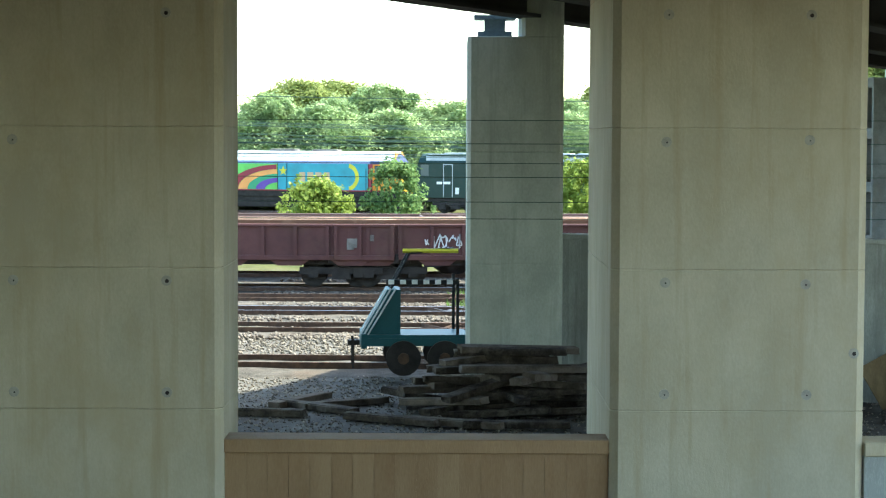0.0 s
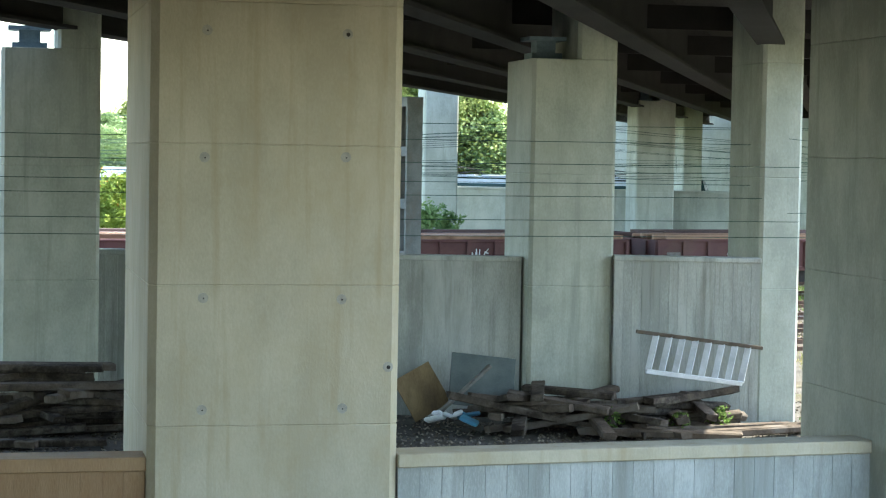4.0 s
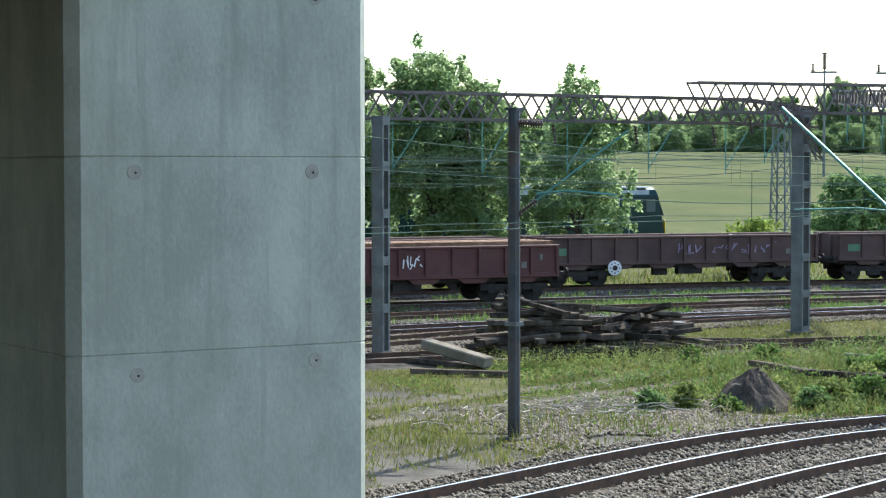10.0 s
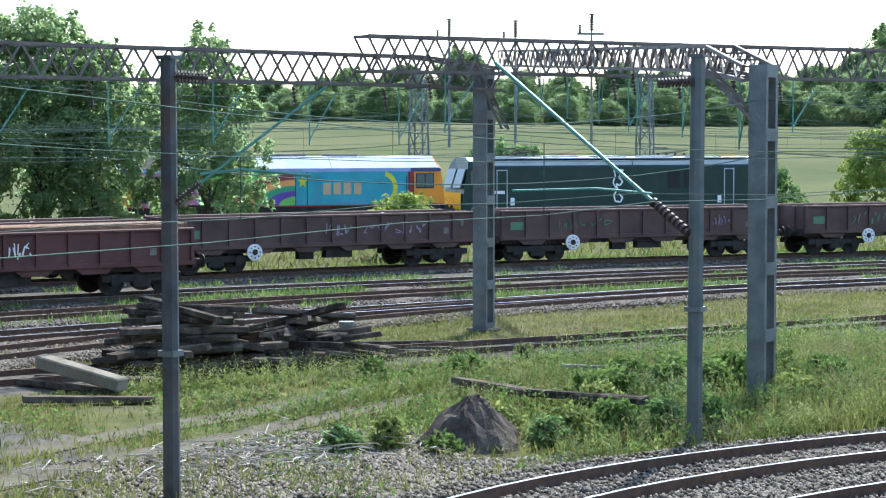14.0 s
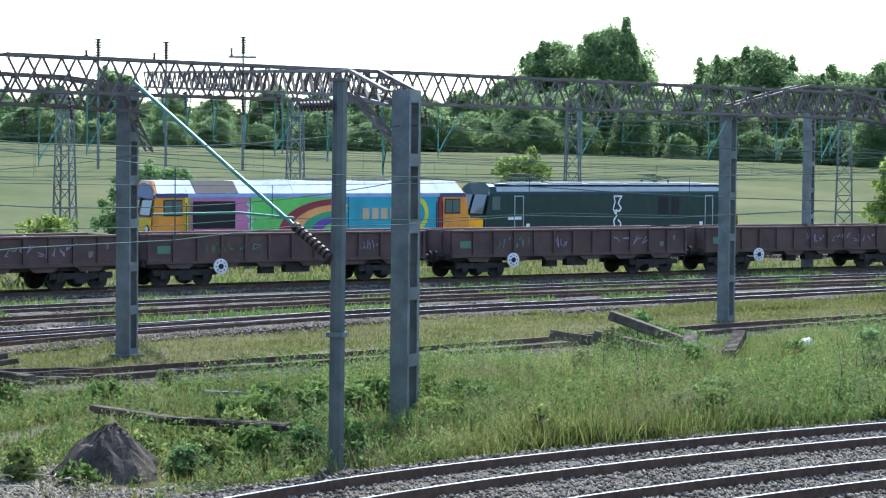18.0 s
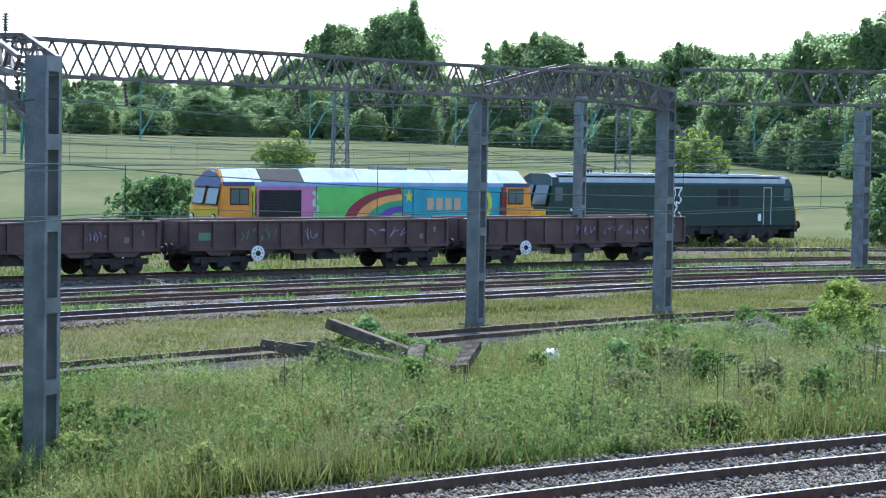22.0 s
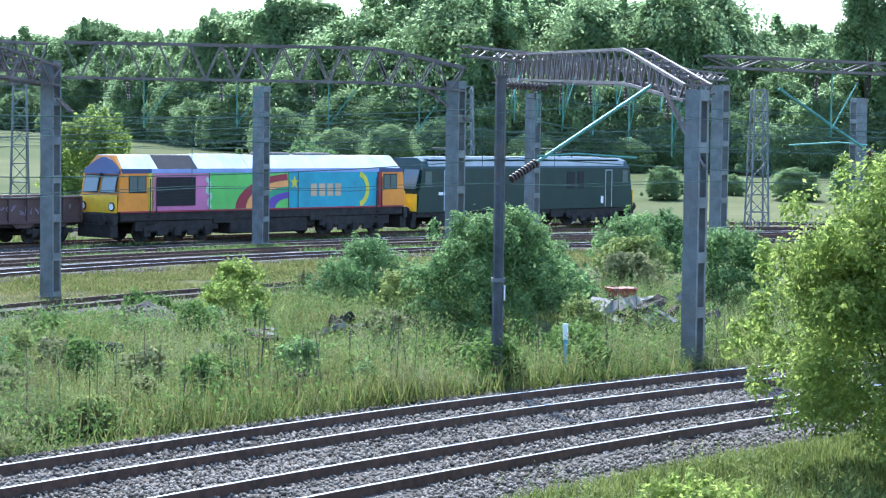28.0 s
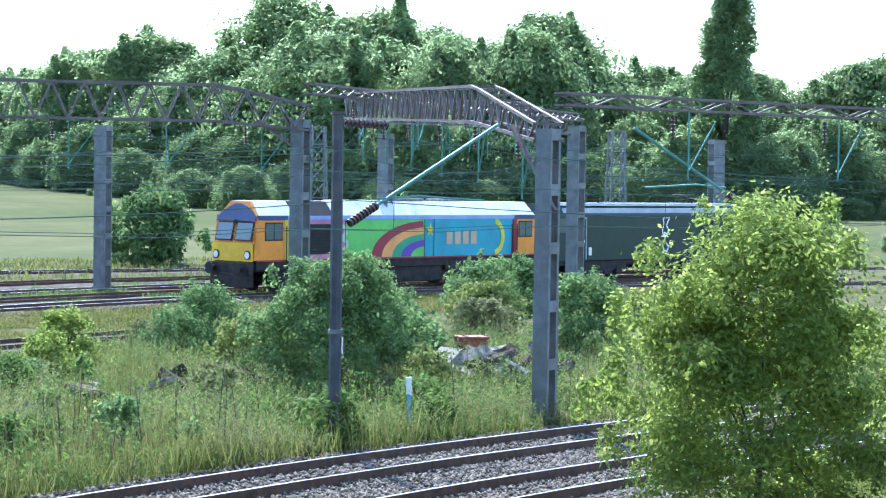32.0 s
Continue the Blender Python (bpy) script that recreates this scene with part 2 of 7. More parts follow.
BLACK = paint("black grille", (0.012, 0.012, 0.014), 0.6)
WHITE = paint("white paint", (0.75, 0.76, 0.75), 0.5)
LILAC = paint("lilac spray paint", (0.27, 0.225, 0.31), 0.6)
SPRAYGREEN = paint("faded green spray paint", (0.10, 0.20, 0.12), 0.6)
TEAL = paint("chipped teal paint", (0.012, 0.085, 0.10), 0.5)
TUBEYEL = paint("yellow tube", (0.60, 0.55, 0.05), 0.5)
SPRAYPALE = paint("pale mint paint", (0.42, 0.62, 0.45), 0.4)
LOGO = paint("faded logo orange", (0.50, 0.36, 0.22), 0.4)
REDPAINT = paint("red oxide paint", (0.28, 0.07, 0.04), 0.6)
BLUEPLASTIC = paint("blue sheet", (0.10, 0.30, 0.45), 0.4)
ALU = mat("aluminium ladder", (0.50, 0.52, 0.54), (0.72, 0.74, 0.76), 4.0, 0.45, 0.15, bump=0.02)
PLY = mat("weathered board", (0.13, 0.085, 0.045), (0.27, 0.19, 0.095), 3.0, 0.8, stretch=(1, 1, 0.3), stain=(0.10, 0.075, 0.05), stain_scale=2.0)
BLEACHED = mat("bleached dead wood", (0.28, 0.255, 0.21), (0.46, 0.425, 0.36), 4.0, 0.9, bump=0.2)
PALEWOOD = mat("bleached timber", (0.15, 0.13, 0.10), (0.29, 0.26, 0.21), 3.0, 0.9, bump=0.5, fine=20, stain=(0.11, 0.09, 0.068), stain_scale=1.5, spec=0.05)
GREYBOARD = mat("grey green board", (0.06, 0.075, 0.07), (0.11, 0.13, 0.125), 2.0, 0.7)
RUBBLE = mat("broken concrete", (0.10, 0.092, 0.08), (0.25, 0.235, 0.21), 3.0, 0.9, bump=0.5)
WINDOW = bpy.data.materials.new("dark cab glass")
WINDOW.use_nodes = True
wb = WINDOW.node_tree.nodes["Principled BSDF"]
wb.inputs["Base Color"].default_value, wb.inputs["Roughness"].default_value = (0.09, 0.12, 0.12, 1), 0.08
wb.inputs["Specular IOR Level"].default_value = 0.8

# ---- building helpers ----
def obj(name, bm, material, parent=None, label="", smooth=False):
    me = bpy.data.meshes.new(name)
    bm.to_mesh(me)
    bm.free()
    me.materials.append(material)
    if smooth:
        me.shade_smooth()
    ob = new(name, me)
    if parent:
        ob.parent = parent
    if label:
        ob["label"] = label
    return ob


def part(name, bm, material, parent, label="", smooth=False):
    return obj(name, bm, material, parent, label, smooth)


def from_arrays(name, verts, faces, material, parent=None):
    me = bpy.data.meshes.new(name)
    me.from_pydata(verts, [], faces)
    me.materials.append(material)
    ob = new(name, me)
    if parent:
        ob.parent = parent
    return ob


def empty(name, m=None):
    e = new(name)
    e.empty_display_size = 0.3
    if m is not None:
        e.matrix_world = m
    return e


def box(bm, c, s, m=None, taper=1.0):
    """Add a box: centre c, sizes s, placed by m; taper shrinks its top."""
    vs = []
    for k in (-0.5, 0.5):
        f = taper if k > 0 else 1.0
        for i, j in ((-0.5, -0.5), (0.5, -0.5), (0.5, 0.5), (-0.5, 0.5)):
            v = Vector((c[0] + i * s[0] * f, c[1] + j * s[1] * f, c[2] + k * s[2]))
            vs.append(bm.verts.new(m @ v if m else v))
    for q in ((3, 2, 1, 0), (4, 5, 6, 7), (0, 1, 5, 4), (1, 2, 6, 5), (2, 3, 7, 6), (3, 0, 4, 7)):
        bm.faces.new([vs[i] for i in q])
    return vs


def boxes(*items, bevel=0.0):
    bm = bmesh.new()
    for c, s in items:
        box(bm, c, s)
    if bevel:
        bmesh.ops.bevel(bm, geom=bm.edges[:], offset=bevel, segments=1, affect="EDGES", clamp_overlap=True)
    return bm


def bar(bm, a, b, w, h=None, up=(0, 0, 1)):
    """A square bar from a to b."""
    a, b = Vector(a), Vector(b)
    d = b - a
    n = d.length
    if n < 1e-5:
        return
    d /= n
    u = Vector(up)
    if abs(d.dot(u)) > 0.95:
        u = Vector((1, 0, 0))
    r = d.cross(u).normalized()
    u = r.cross(d)
    h = h or w
    vs = [bm.verts.new(p + r * i * w / 2 + u * j * h / 2) for p in (a, b) for i, j in ((-1, -1), (1, -1), (1, 1), (-1, 1))]
    for q in ((3, 2, 1, 0), (4, 5, 6, 7), (0, 1, 5, 4), (1, 2, 6, 5), (2, 3, 7, 6), (3, 0, 4, 7)):
        bm.faces.new([vs[i] for i in q])


def tube(bm, pts, r, n=6, r2=None):
    """A round tube through points, r to r2."""
    pts = [Vector(p) for p in pts]
    rings = []
    for k, p in enumerate(pts):
        d = (pts[min(k + 1, len(pts) - 1)] - pts[max(k - 1, 0)]).normalized()
        u = Vector((0, 0, 1)) if abs(d.z) < 0.9 else Vector((1, 0, 0))
        a = d.cross(u).normalized()
        b = d.cross(a)
        rr = r + ((r2 if r2 is not None else r) - r) * k / max(1, len(pts) - 1)
        rings.append([bm.verts.new(p + (a * math.cos(2 * math.pi * i / n) + b * math.sin(2 * math.pi * i / n)) * rr) for i in range(n)])
    for r0, r1 in zip(rings, rings[1:]):
        for i in range(n):
            bm.faces.new((r0[i], r0[(i + 1) % n], r1[(i + 1) % n], r1[i]))
    bm.faces.new(rings[0][::-1])
    bm.faces.new(rings[-1])


def disc(bm, c, axis, r, h, n=16):
    a = Vector(axis).normalized() * h / 2
    tube(bm, [Vector(c) - a, Vector(c) + a], r, n)


def prism(bm, poly, y0, y1, m=None):
    """Extrude a polygon of (x, z) from y0 to y1."""
    f = [bm.verts.new((m @ Vector((x, y0, z))) if m else (x, y0, z)) for x, z in poly]
    b = [bm.verts.new((m @ Vector((x, y1, z))) if m else (x, y1, z)) for x, z in poly]
    n = len(poly)
    bm.faces.new(f)
    bm.faces.new(b[::-1])
    for i in range(n):
        bm.faces.new((f[i], b[i], b[(i + 1) % n], f[(i + 1) % n]))


def smooth_line(ctrl, step):
    """A smooth polyline through control points (x, y), sampled about every step metres; gives points and unit headings."""
    P = [Vector((*p, 0)) for p in ctrl]
    P = [P[0] * 2 - P[1]] + P + [P[-1] * 2 - P[-2]]
    fine = []
    for k in range(1, len(P) - 2):
        p0, p1, p2, p3 = P[k - 1:k + 3]
        for i in range(40):
            u = i / 40
            fine.append(0.5 * (2 * p1 + (p2 - p0) * u + (2 * p0 - 5 * p1 + 4 * p2 - p3) * u * u + (3 * p1 - p0 - 3 * p2 + p3) * u ** 3))
    fine.append(P[-2])
    out, acc, nxt = [], 0.0, 0.0
    for a, b in zip(fine, fine[1:]):
        d = (b - a).length
        while nxt <= acc + d:
            out.append(a + (b - a) * ((nxt - acc) / d))
            nxt += step
        acc += d
    heads = [(out[min(i + 1, len(out) - 1)] - out[max(i - 1, 0)]).normalized() for i in range(len(out))]
    return out, heads


def ribbon(pts, heads, profile, z=0.0, jit=0.0):
    """Sweep an open profile of (offset to the left, height) along a line."""
    verts, faces, n = [], [], len(profile)
    for p, h in zip(pts, heads):
        l = Vector((-h.y, h.x, 0))
        for o, q in profile:
            verts.append(tuple(p + l * o + Vector((0, 0, z + q + random.uniform(-jit, jit)))))
    for i in range(len(pts) - 1):
        for j in range(n - 1):
            a = i * n + j
            faces.append((a, a + n, a + n + 1, a + 1))
    return verts, faces


def swept(pts, heads, profile, z=0.0):
    """Sweep a closed profile along a line."""
    v, f = ribbon(pts, heads, profile + profile[:1], z)
    return v, f

# ---- ground ----
RISE_B, RISE_H = (45, 55, 66, 76), (7.0, 6.3, 4.5, 4.0)


def rise(x, y):
    """Beyond the yard the meadow rises gently to the woods, less so towards the east."""
    far = max(0.0, math.hypot(x - 10, y - 8) - 130)
    top = float(np.interp(math.degrees(math.atan2(x - 12, y - 8)), RISE_B, RISE_H))
    return min(far * 0.065, 7.0) * top / 7.0


gv, gf = [], []
GX = [-900, -300, -120] + [-60 + 1.4 * i for i in range(150)] + [170, 220, 300, 450, 700, 1200, 2500]
GY = [-900, -200, -60, -20] + [-5 + 1.4 * i for i in range(88)] + [130, 160, 200, 260, 340, 480, 700, 1200, 2500]
for yy in GY:
    for xx in GX:
        near = -60 < xx < 150 and -5 < yy < 120
        zz = (noise.noise((xx * 0.15, yy * 0.15, 3.0)) * 0.10 - 0.22) if near else -0.22
        zz += rise(xx, yy)
        gv.append((xx, yy, zz))
for j in range(len(GY) - 1):
    for i in range(len(GX) - 1):
        a = j * len(GX) + i
        gf.append((a, a + 1, a + len(GX) + 1, a + len(GX)))
ground = tagged(from_arrays("ground", gv, gf, SOIL), "rough railway verge of dry soil and meadow", "ground", kind="structure")
ground.data.materials.append(FIELD)
ground.data.materials.append(GRAVEL)
for p in ground.data.polygons:
    c = p.center
    if math.hypot(c.x - 10, c.y - 8) > 128:
        p.material_index = 1
    elif c.x < 22 and c.y < 50:
        p.material_index = 2

# ---- tracks ----
NEAR_R1 = [(5.4, 20.5), (9.0, 21.8), (13.2, 23.4), (18, 25.2), (22, 26.5), (26.5, 27.0), (32, 26.1), (37.5, 24.4), (43, 22.2), (48.6, 19.6), (53, 17.2), (59.4, 13.2), (66, 8.4), (76, -1.5), (90, -18)]


def shifted(ctrl, off):
    pts, heads = smooth_line(ctrl, 4.0)
    return [(p.x + h.y * off, p.y - h.x * off) for p, h in zip(pts, heads)]


TRACKS = {
    "near_a": shifted(NEAR_R1, 0.75),
    "near_b": shifted(NEAR_R1, 4.3),
    "siding_a": [(-70, 33), (-12, 32.2), (-8, 32.3), (4, 34.5), (14, 39.6), (24, 43.6), (46, 39.5), (60, 37.2), (70, 34.6), (79, 31)],
    "siding_b": [(-70, 46), (-12, 45.3), (-8, 45.5), (4, 46.8), (17, 49.4), (30, 51.4), (54, 49.4), (70, 45.2), (85, 41.0), (100, 33.5), (114, 22), (124, 8)],
    "siding_d": [(-70, 41), (-12, 40.2), (-8, 40.3), (4, 41.8), (17, 45.2), (30, 48.4), (42, 49.9), (54, 49.4)],
    "siding_c": [(-70, 50), (-12, 49.8), (-8, 50.0), (4, 51.4), (17, 54.0), (32, 56.2), (57, 53.2), (72, 48.8), (88, 43.6), (103, 36), (117, 25), (128, 10)],
    "wagon_a": [(-70, 53), (-12, 54.2), (-8, 54.6), (4, 56.2), (17.3, 59.0), (30, 61.2), (40, 60.2), (58, 56.6), (75, 52.0), (91, 46.4), (106, 38.5), (120, 27), (132, 11)],
    "wagon_b": [(-70, 59.5), (-12, 60.5), (-8, 60.9), (4, 62.5), (17, 65.5), (30, 68.0), (48, 66.0), (62, 62.8), (75, 58.2), (90, 52.8), (100, 48.6), (110, 42.5), (124, 30), (136, 13)],
    "loco_line": [(-90, 136), (-11.3, 118.5), (1.6, 114.8), (15.9, 109.0), (30, 102.6), (42, 98.2), (58, 93.4), (76.5, 85), (87, 75), (97, 65.5), (106, 57), (115, 49), (126, 38), (136, 25), (143, 8)],
}
RAILPROF = [(-0.035, 0.0), (0.035, 0.0), (0.035, 0.13), (-0.035, 0.13)]
TOPPROF = [(-0.028, 0.1305), (0.028, 0.1305), (0.026, 0.134), (-0.026, 0.134)]
sleeper_mesh = None
LINES = {}
for tname, ctrl in TRACKS.items():
    pts, heads = smooth_line(ctrl, 1.0)
    LINES[tname] = (pts, heads)
    tr = tagged(empty("railway_track"), "pair of running rails with rusty webs on stone ballast", "railway track", "yard tracks", "structure")
    shiny = tname in ("near_a", "near_b", "siding_b", "wagon_a", "loco_line")
    lift = 0.045 if tname.startswith("near") else 0.0
    for off in (-0.75, 0.75):
        pr = [(o + off, z + (lift if z > 0 else 0)) for o, z in RAILPROF]
        v, f = swept(pts, heads, pr, -0.14)
        rail = from_arrays("rail", v, f, RAIL, tr)
        v, f = swept(pts, heads, [(o + off, z + lift) for o, z in TOPPROF], -0.14)
        from_arrays("rail_head", v, f, RAILTOP if shiny else RAIL, rail)
    w = 2.1 if tname.startswith("near") else 1.75
    v, f = ribbon(pts, heads, [(-w - 0.7, -0.34), (-w, -0.17), (-0.9, -0.13), (0, -0.15), (0.9, -0.13), (w, -0.17), (w + 0.7, -0.34)], 0.0, 0.025)
    from_arrays("ballast_bed", v, f, BALLAST, tr)

ground.data.materials.append(BALLAST)
SB, WB = [([q.x for q in LINES[k][0]], [q.y for q in LINES[k][0]]) for k in ("siding_b", "wagon_b")]
for p in ground.data.polygons:
    c = p.center
    if -40 < c.x < 118 and np.interp(c.x, *SB) - 1.6 < c.y < np.interp(c.x, *WB) + 2.5:
        p.material_index = 3
# worn track across the verge
pts, heads = smooth_line([(8, 29.0), (13, 31.6), (19.7, 34.0), (24.8, 35.4), (28.9, 36.4), (34.8, 37.8), (40, 39.4), (50, 42.2)], 0.7)
for o, wd in ((-0.85, 0.42), (0.85, 0.42)):
    v, f = [], []
    for p, h in zip(pts, heads):
        l = Vector((-h.y, h.x, 0))
        for q in (-wd, -wd * 0.3, wd * 0.3, wd):
            c = p + l * (o + q + 0.12 * noise.noise((p.x * 0.7, p.y, q)))
            v.append((c.x, c.y, noise.noise((c.x * 0.15, c.y * 0.15, 3.0)) * 0.10 - 0.20))
    for i in range(len(pts) - 1):
        for j in range(3):
            a = i * 4 + j
            f.append((a, a + 4, a + 5, a + 1))
    tagged(from_arrays("path", v, f, RUT), "worn wheel rut of grey dirt through the grass", "path", kind="structure")

# ---- viaduct ----
def pier(x0, x1, y0, y1, lifts, material, label, holes=(), step=None, turn=0.0, chamfer=0.07):
    """Cast pier in lifts; step: (share of the width that stops low, low height) with a bearing on it."""
    cx, cy = (x0 + x1) / 2, (y0 + y1) / 2
    e = tagged(empty("viaduct_pier", VIA @ pose(cx, cy, 0, 0, 0, turn)), label, "bridge pier", "viaduct piers", "structure")
    w, d = x1 - x0, y1 - y0
    for a, b in zip(lifts, lifts[1:]):
        share = 1.0
        if step and a >= step[1] - 0.01:
            share = 1 - step[0]
        ww = w * share
        bm = boxes((((w - ww) / 2, 0, (a + b) / 2), (ww, d, b - a)))
        ed = [q for q in bm.edges if abs(q.verts[0].co.z - q.verts[1].co.z) > 0.1]
        bmesh.ops.bevel(bm, geom=ed, offset=chamfer, segments=1, affect="EDGES")
        rim = [q for q in bm.edges if abs(q.verts[0].co.z - q.verts[1].co.z) < 0.01]
        bmesh.ops.bevel(bm, geom=rim, offset=0.012, segments=1, affect="EDGES")
        part("concrete_lift", bm, material, e)
    for hx, hz in holes:
        bm = bmesh.new()
        disc(bm, (hx - cx, -d / 2 - 0.001, hz), (0, 1, 0), 0.07, 0.012, 12)
        t = part("tie_hole", bm, CONE, e, "grouted formwork tie hole")
        bm = bmesh.new()
        disc(bm, (hx - cx + 0.006, -d / 2 - 0.006, hz - 0.006), (0, 1, 0), 0.028 if (hz > 6.3 and hx > 4.5 and hx != 13.485) or 5.4 < hx < 5.5 or -3.7 < hx < -3.6 else 0.012, 0.008, 8)
        part("hole", bm, UNDER, t)
    if step:
        z, sx = step[1], -w / 2 + w * step[0] * 0.52
        b = part("bearing", boxes(((sx, 0, z + 0.07), (w * 0.36, 0.6, 0.14)), ((sx, 0, z + 0.26), (w * 0.22, 0.45, 0.24)), ((sx, 0, z + 0.42), (w * 0.44, 0.7, 0.08))), STEEL_BLUE, e, "blue painted steel bridge bearing")
    return e


NEAR = 1.55
LIFTS = [-0.3, 1.27, 3.15, 5.02, 6.90, 8.7]
DAY_LIFTS = [-0.3, 1.44, 3.23, 4.99, 6.76, 8.7]


def near_pier(x0, x1, y0, y1, lifts, material, label, holes):
    """One of the big piers of the front row."""
    k = NEAR
    return pier(x0 * k, x1 * k, y0 * k, y1 * k, lifts, material, label, [(x * k, 4.9 + (z - 4.9) * k) for x, z in holes], chamfer=0.11)


near_pier(-4.10, -1.88, 17.34, 18.7, LIFTS, CONCRETE, "tall square concrete pier with board joints and tie holes", [(-3.67, 3.66), (-2.36, 3.66), (-3.67, 2.70), (-2.36, 2.70), (-3.67, 4.86), (-2.36, 5.94)])
near_pier(1.44, 3.62, 17.34, 20.2, LIFTS, CONCRETE, "tall square concrete pier with rust streaks and tie holes", [(1.91, 5.94), (3.12, 5.94), (1.90, 4.86), (3.12, 4.88), (1.90, 3.66), (3.10, 3.65), (1.90, 2.70), (3.12, 2.70), (3.52, 3.06)])
near_pier(8.28, 10.25, 17.34, 19.5, DAY_LIFTS, CONCRETE_PALE, "pale concrete pier in daylight with damp streaks and tie holes", [(8.70, 5.90), (9.86, 5.92), (8.68, 4.87), (9.84, 4.87), (8.69, 3.70), (9.86, 3.73), (8.70, 2.84), (9.80, 2.0), (8.72, 1.9)])
FAR_LIFTS = [-0.3, 2.4, 4.6, 6.85, 8.7]
pier(0.47, 2.35, 39.8, 42.0, FAR_LIFTS, CONCRETE_PALE, "pale stepped concrete pier carrying a bearing", step=(0.56, 6.85))
pier(10.56, 12.29, 38.3, 40.3, FAR_LIFTS, CONCRETE_PALE, "stepped concrete pier carrying a bearing", step=(0.53, 6.85))
pier(15.06, 15.92, 37.6, 39.4, FAR_LIFTS, CONCRETE_PALE, "slim concrete pier with a sunlit edge")
pier(28.15, 29.91, 84.8, 86.3, [-0.3, 3.5, 7.5, 8.7], CONCRETE_PALE, "distant stepped concrete pier", step=(0.55, 7.5))
pier(18.8, 20.3, 85.5, 87.0, [-0.3, 3.5, 8.7], CONCRETE_PALE, "distant concrete pier above a low wall")
pier(37.5, 38.6, 105.0, 106.5, [-0.3, 3.5, 8.7], CONCRETE_PALE, "distant concrete pier deep under the deck")
pier(33.6, 34.5, 86.0, 87.5, [-0.3, 3.5, 8.7], CONCRETE_PALE, "distant concrete pier with a sunlit edge")


def board_wall(name, a, b, z0, z1, thick, board, material, label, cap=None, cap_mat=None, shuffle=0.006):
    """A wall of upright boards (cast marks) from a to b, with a capping."""
    a, b = Vector((*a, 0)), Vector((*b, 0))
    n = (b - a).length
    d = (b - a) / n
    m = VIA @ Matrix.Translation(a) @ Matrix.Rotation(math.atan2(d.y, d.x), 4, "Z")
    e = tagged(empty(name, m), label, "wall", kind="structure")
    part("wall_core", boxes(((n / 2, 0, (z0 + z1) / 2), (n, thick - 0.03, z1 - z0))), material, e)
    k = max(1, round(n / board))
    meshes = []
    for i in range(4):
        bm = boxes(((0, 0, (z0 + z1) / 2), (n / k - 0.006, 0.03, z1 - z0)))
        me = bpy.data.meshes.new("board")
        bm.to_mesh(me)
        bm.free()
        me.materials.append(material)
        meshes.append(me)
    for i in range(k):
        o = new("board", random.choice(meshes))
        o.parent = e
        o.location = ((i + 0.5) * n / k, -thick / 2 + random.uniform(-shuffle, shuffle) * 0.5, 0)
    if cap:
        part("coping", boxes(((n / 2, 0, z1 + cap / 2 + 0.002), (n + 0.02, thick + 0.12, cap)), bevel=0.015), cap_mat or material, e, "weathered wall coping")
    return e


board_wall("parapet_wall", (-2.91, 27.31), (2.23, 27.31), -0.3, 0.66, 0.5, 0.29, BROWN_WALL, "low parapet of brown stained upright boards", 0.19, BROWN_WALL)
board_wall("parapet_wall", (5.61, 27.2), (12.83, 27.8), -0.3, 0.66, 0.5, 0.31, CONCRETE_WALL, "low grey parapet with upright board marks", 0.19, CONCRETE)
board_wall("retaining_wall", (2.35, 41.0), (10.56, 38.9), -0.3, 2.85, 0.4, 0.24, CONCRETE_WALL, "grey retaining wall with dark damp board marks", 0.10, CONCRETE_WALL)
board_wall("retaining_wall", (12.29, 38.3), (15.06, 37.6), -0.3, 2.92, 0.4, 0.18, CONCRETE_WALL, "grey retaining wall with upright board marks", 0.10, CONCRETE_WALL)
board_wall("retaining_wall", (16.5, 92.2), (33.7, 84.9), -0.3, 3.45, 0.5, 1.6, CONCRETE_PALE, "pale low retaining wall beyond the wagons", 0.12, CONCRETE_PALE)
board_wall("abutment_wall", (36.0, 130.0), (53.4, 123.0), -0.3, 8.6, 0.8, 3.0, CONCRETE_PALE, "pale abutment wall at the end of the viaduct")
# unseen side wall, added to keep light off the piers' west faces
board_wall("abutment_wall", (-9.0, 26.0), (-9.0, -12.0), -0.3, 8.6, 0.8, 2.4, CONCRETE, "tall concrete abutment wall closing the side of the underpass")

deck = tagged(empty("viaduct_deck", VIA), "dark underside of a motorway viaduct with steel girders", "bridge deck", kind="structure")
# slab runs on south out of view, lengthened to shade the front piers
WEST0, WEST1, EAST0, EAST1 = Vector((-22.9, -12, 0)), Vector((39.9, 122, 0)), Vector((-3.7, -12, 0)), Vector((55.8, 122, 0))
bm = bmesh.new()
lo = [bm.verts.new((p.x, p.y, 8.7)) for p in (WEST0, EAST0, EAST1, WEST1)]
hi = [bm.verts.new((p.x, p.y, 9.6)) for p in (WEST0, EAST0, EAST1, WEST1)]
bm.faces.new(lo[::-1]), bm.faces.new(hi)
for i in range(4):
    bm.faces.new((lo[i], lo[(i + 1) % 4], hi[(i + 1) % 4], hi[i]))
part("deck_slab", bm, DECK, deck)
# unseen slab added west of the deck to shade the pier sides
bm = bmesh.new()
shade_plan = [(-22.95, -12), (0.45, 38), (-22, 38), (-45, -12)]
lo = [bm.verts.new((x, y, 8.7)) for x, y in shade_plan]
hi = [bm.verts.new((x, y, 9.6)) for x, y in shade_plan]
bm.faces.new(lo), bm.faces.new(hi[::-1])
for i in range(4):
    bm.faces.new((lo[i], lo[(i + 1) % 4], hi[(i + 1) % 4], hi[i]))
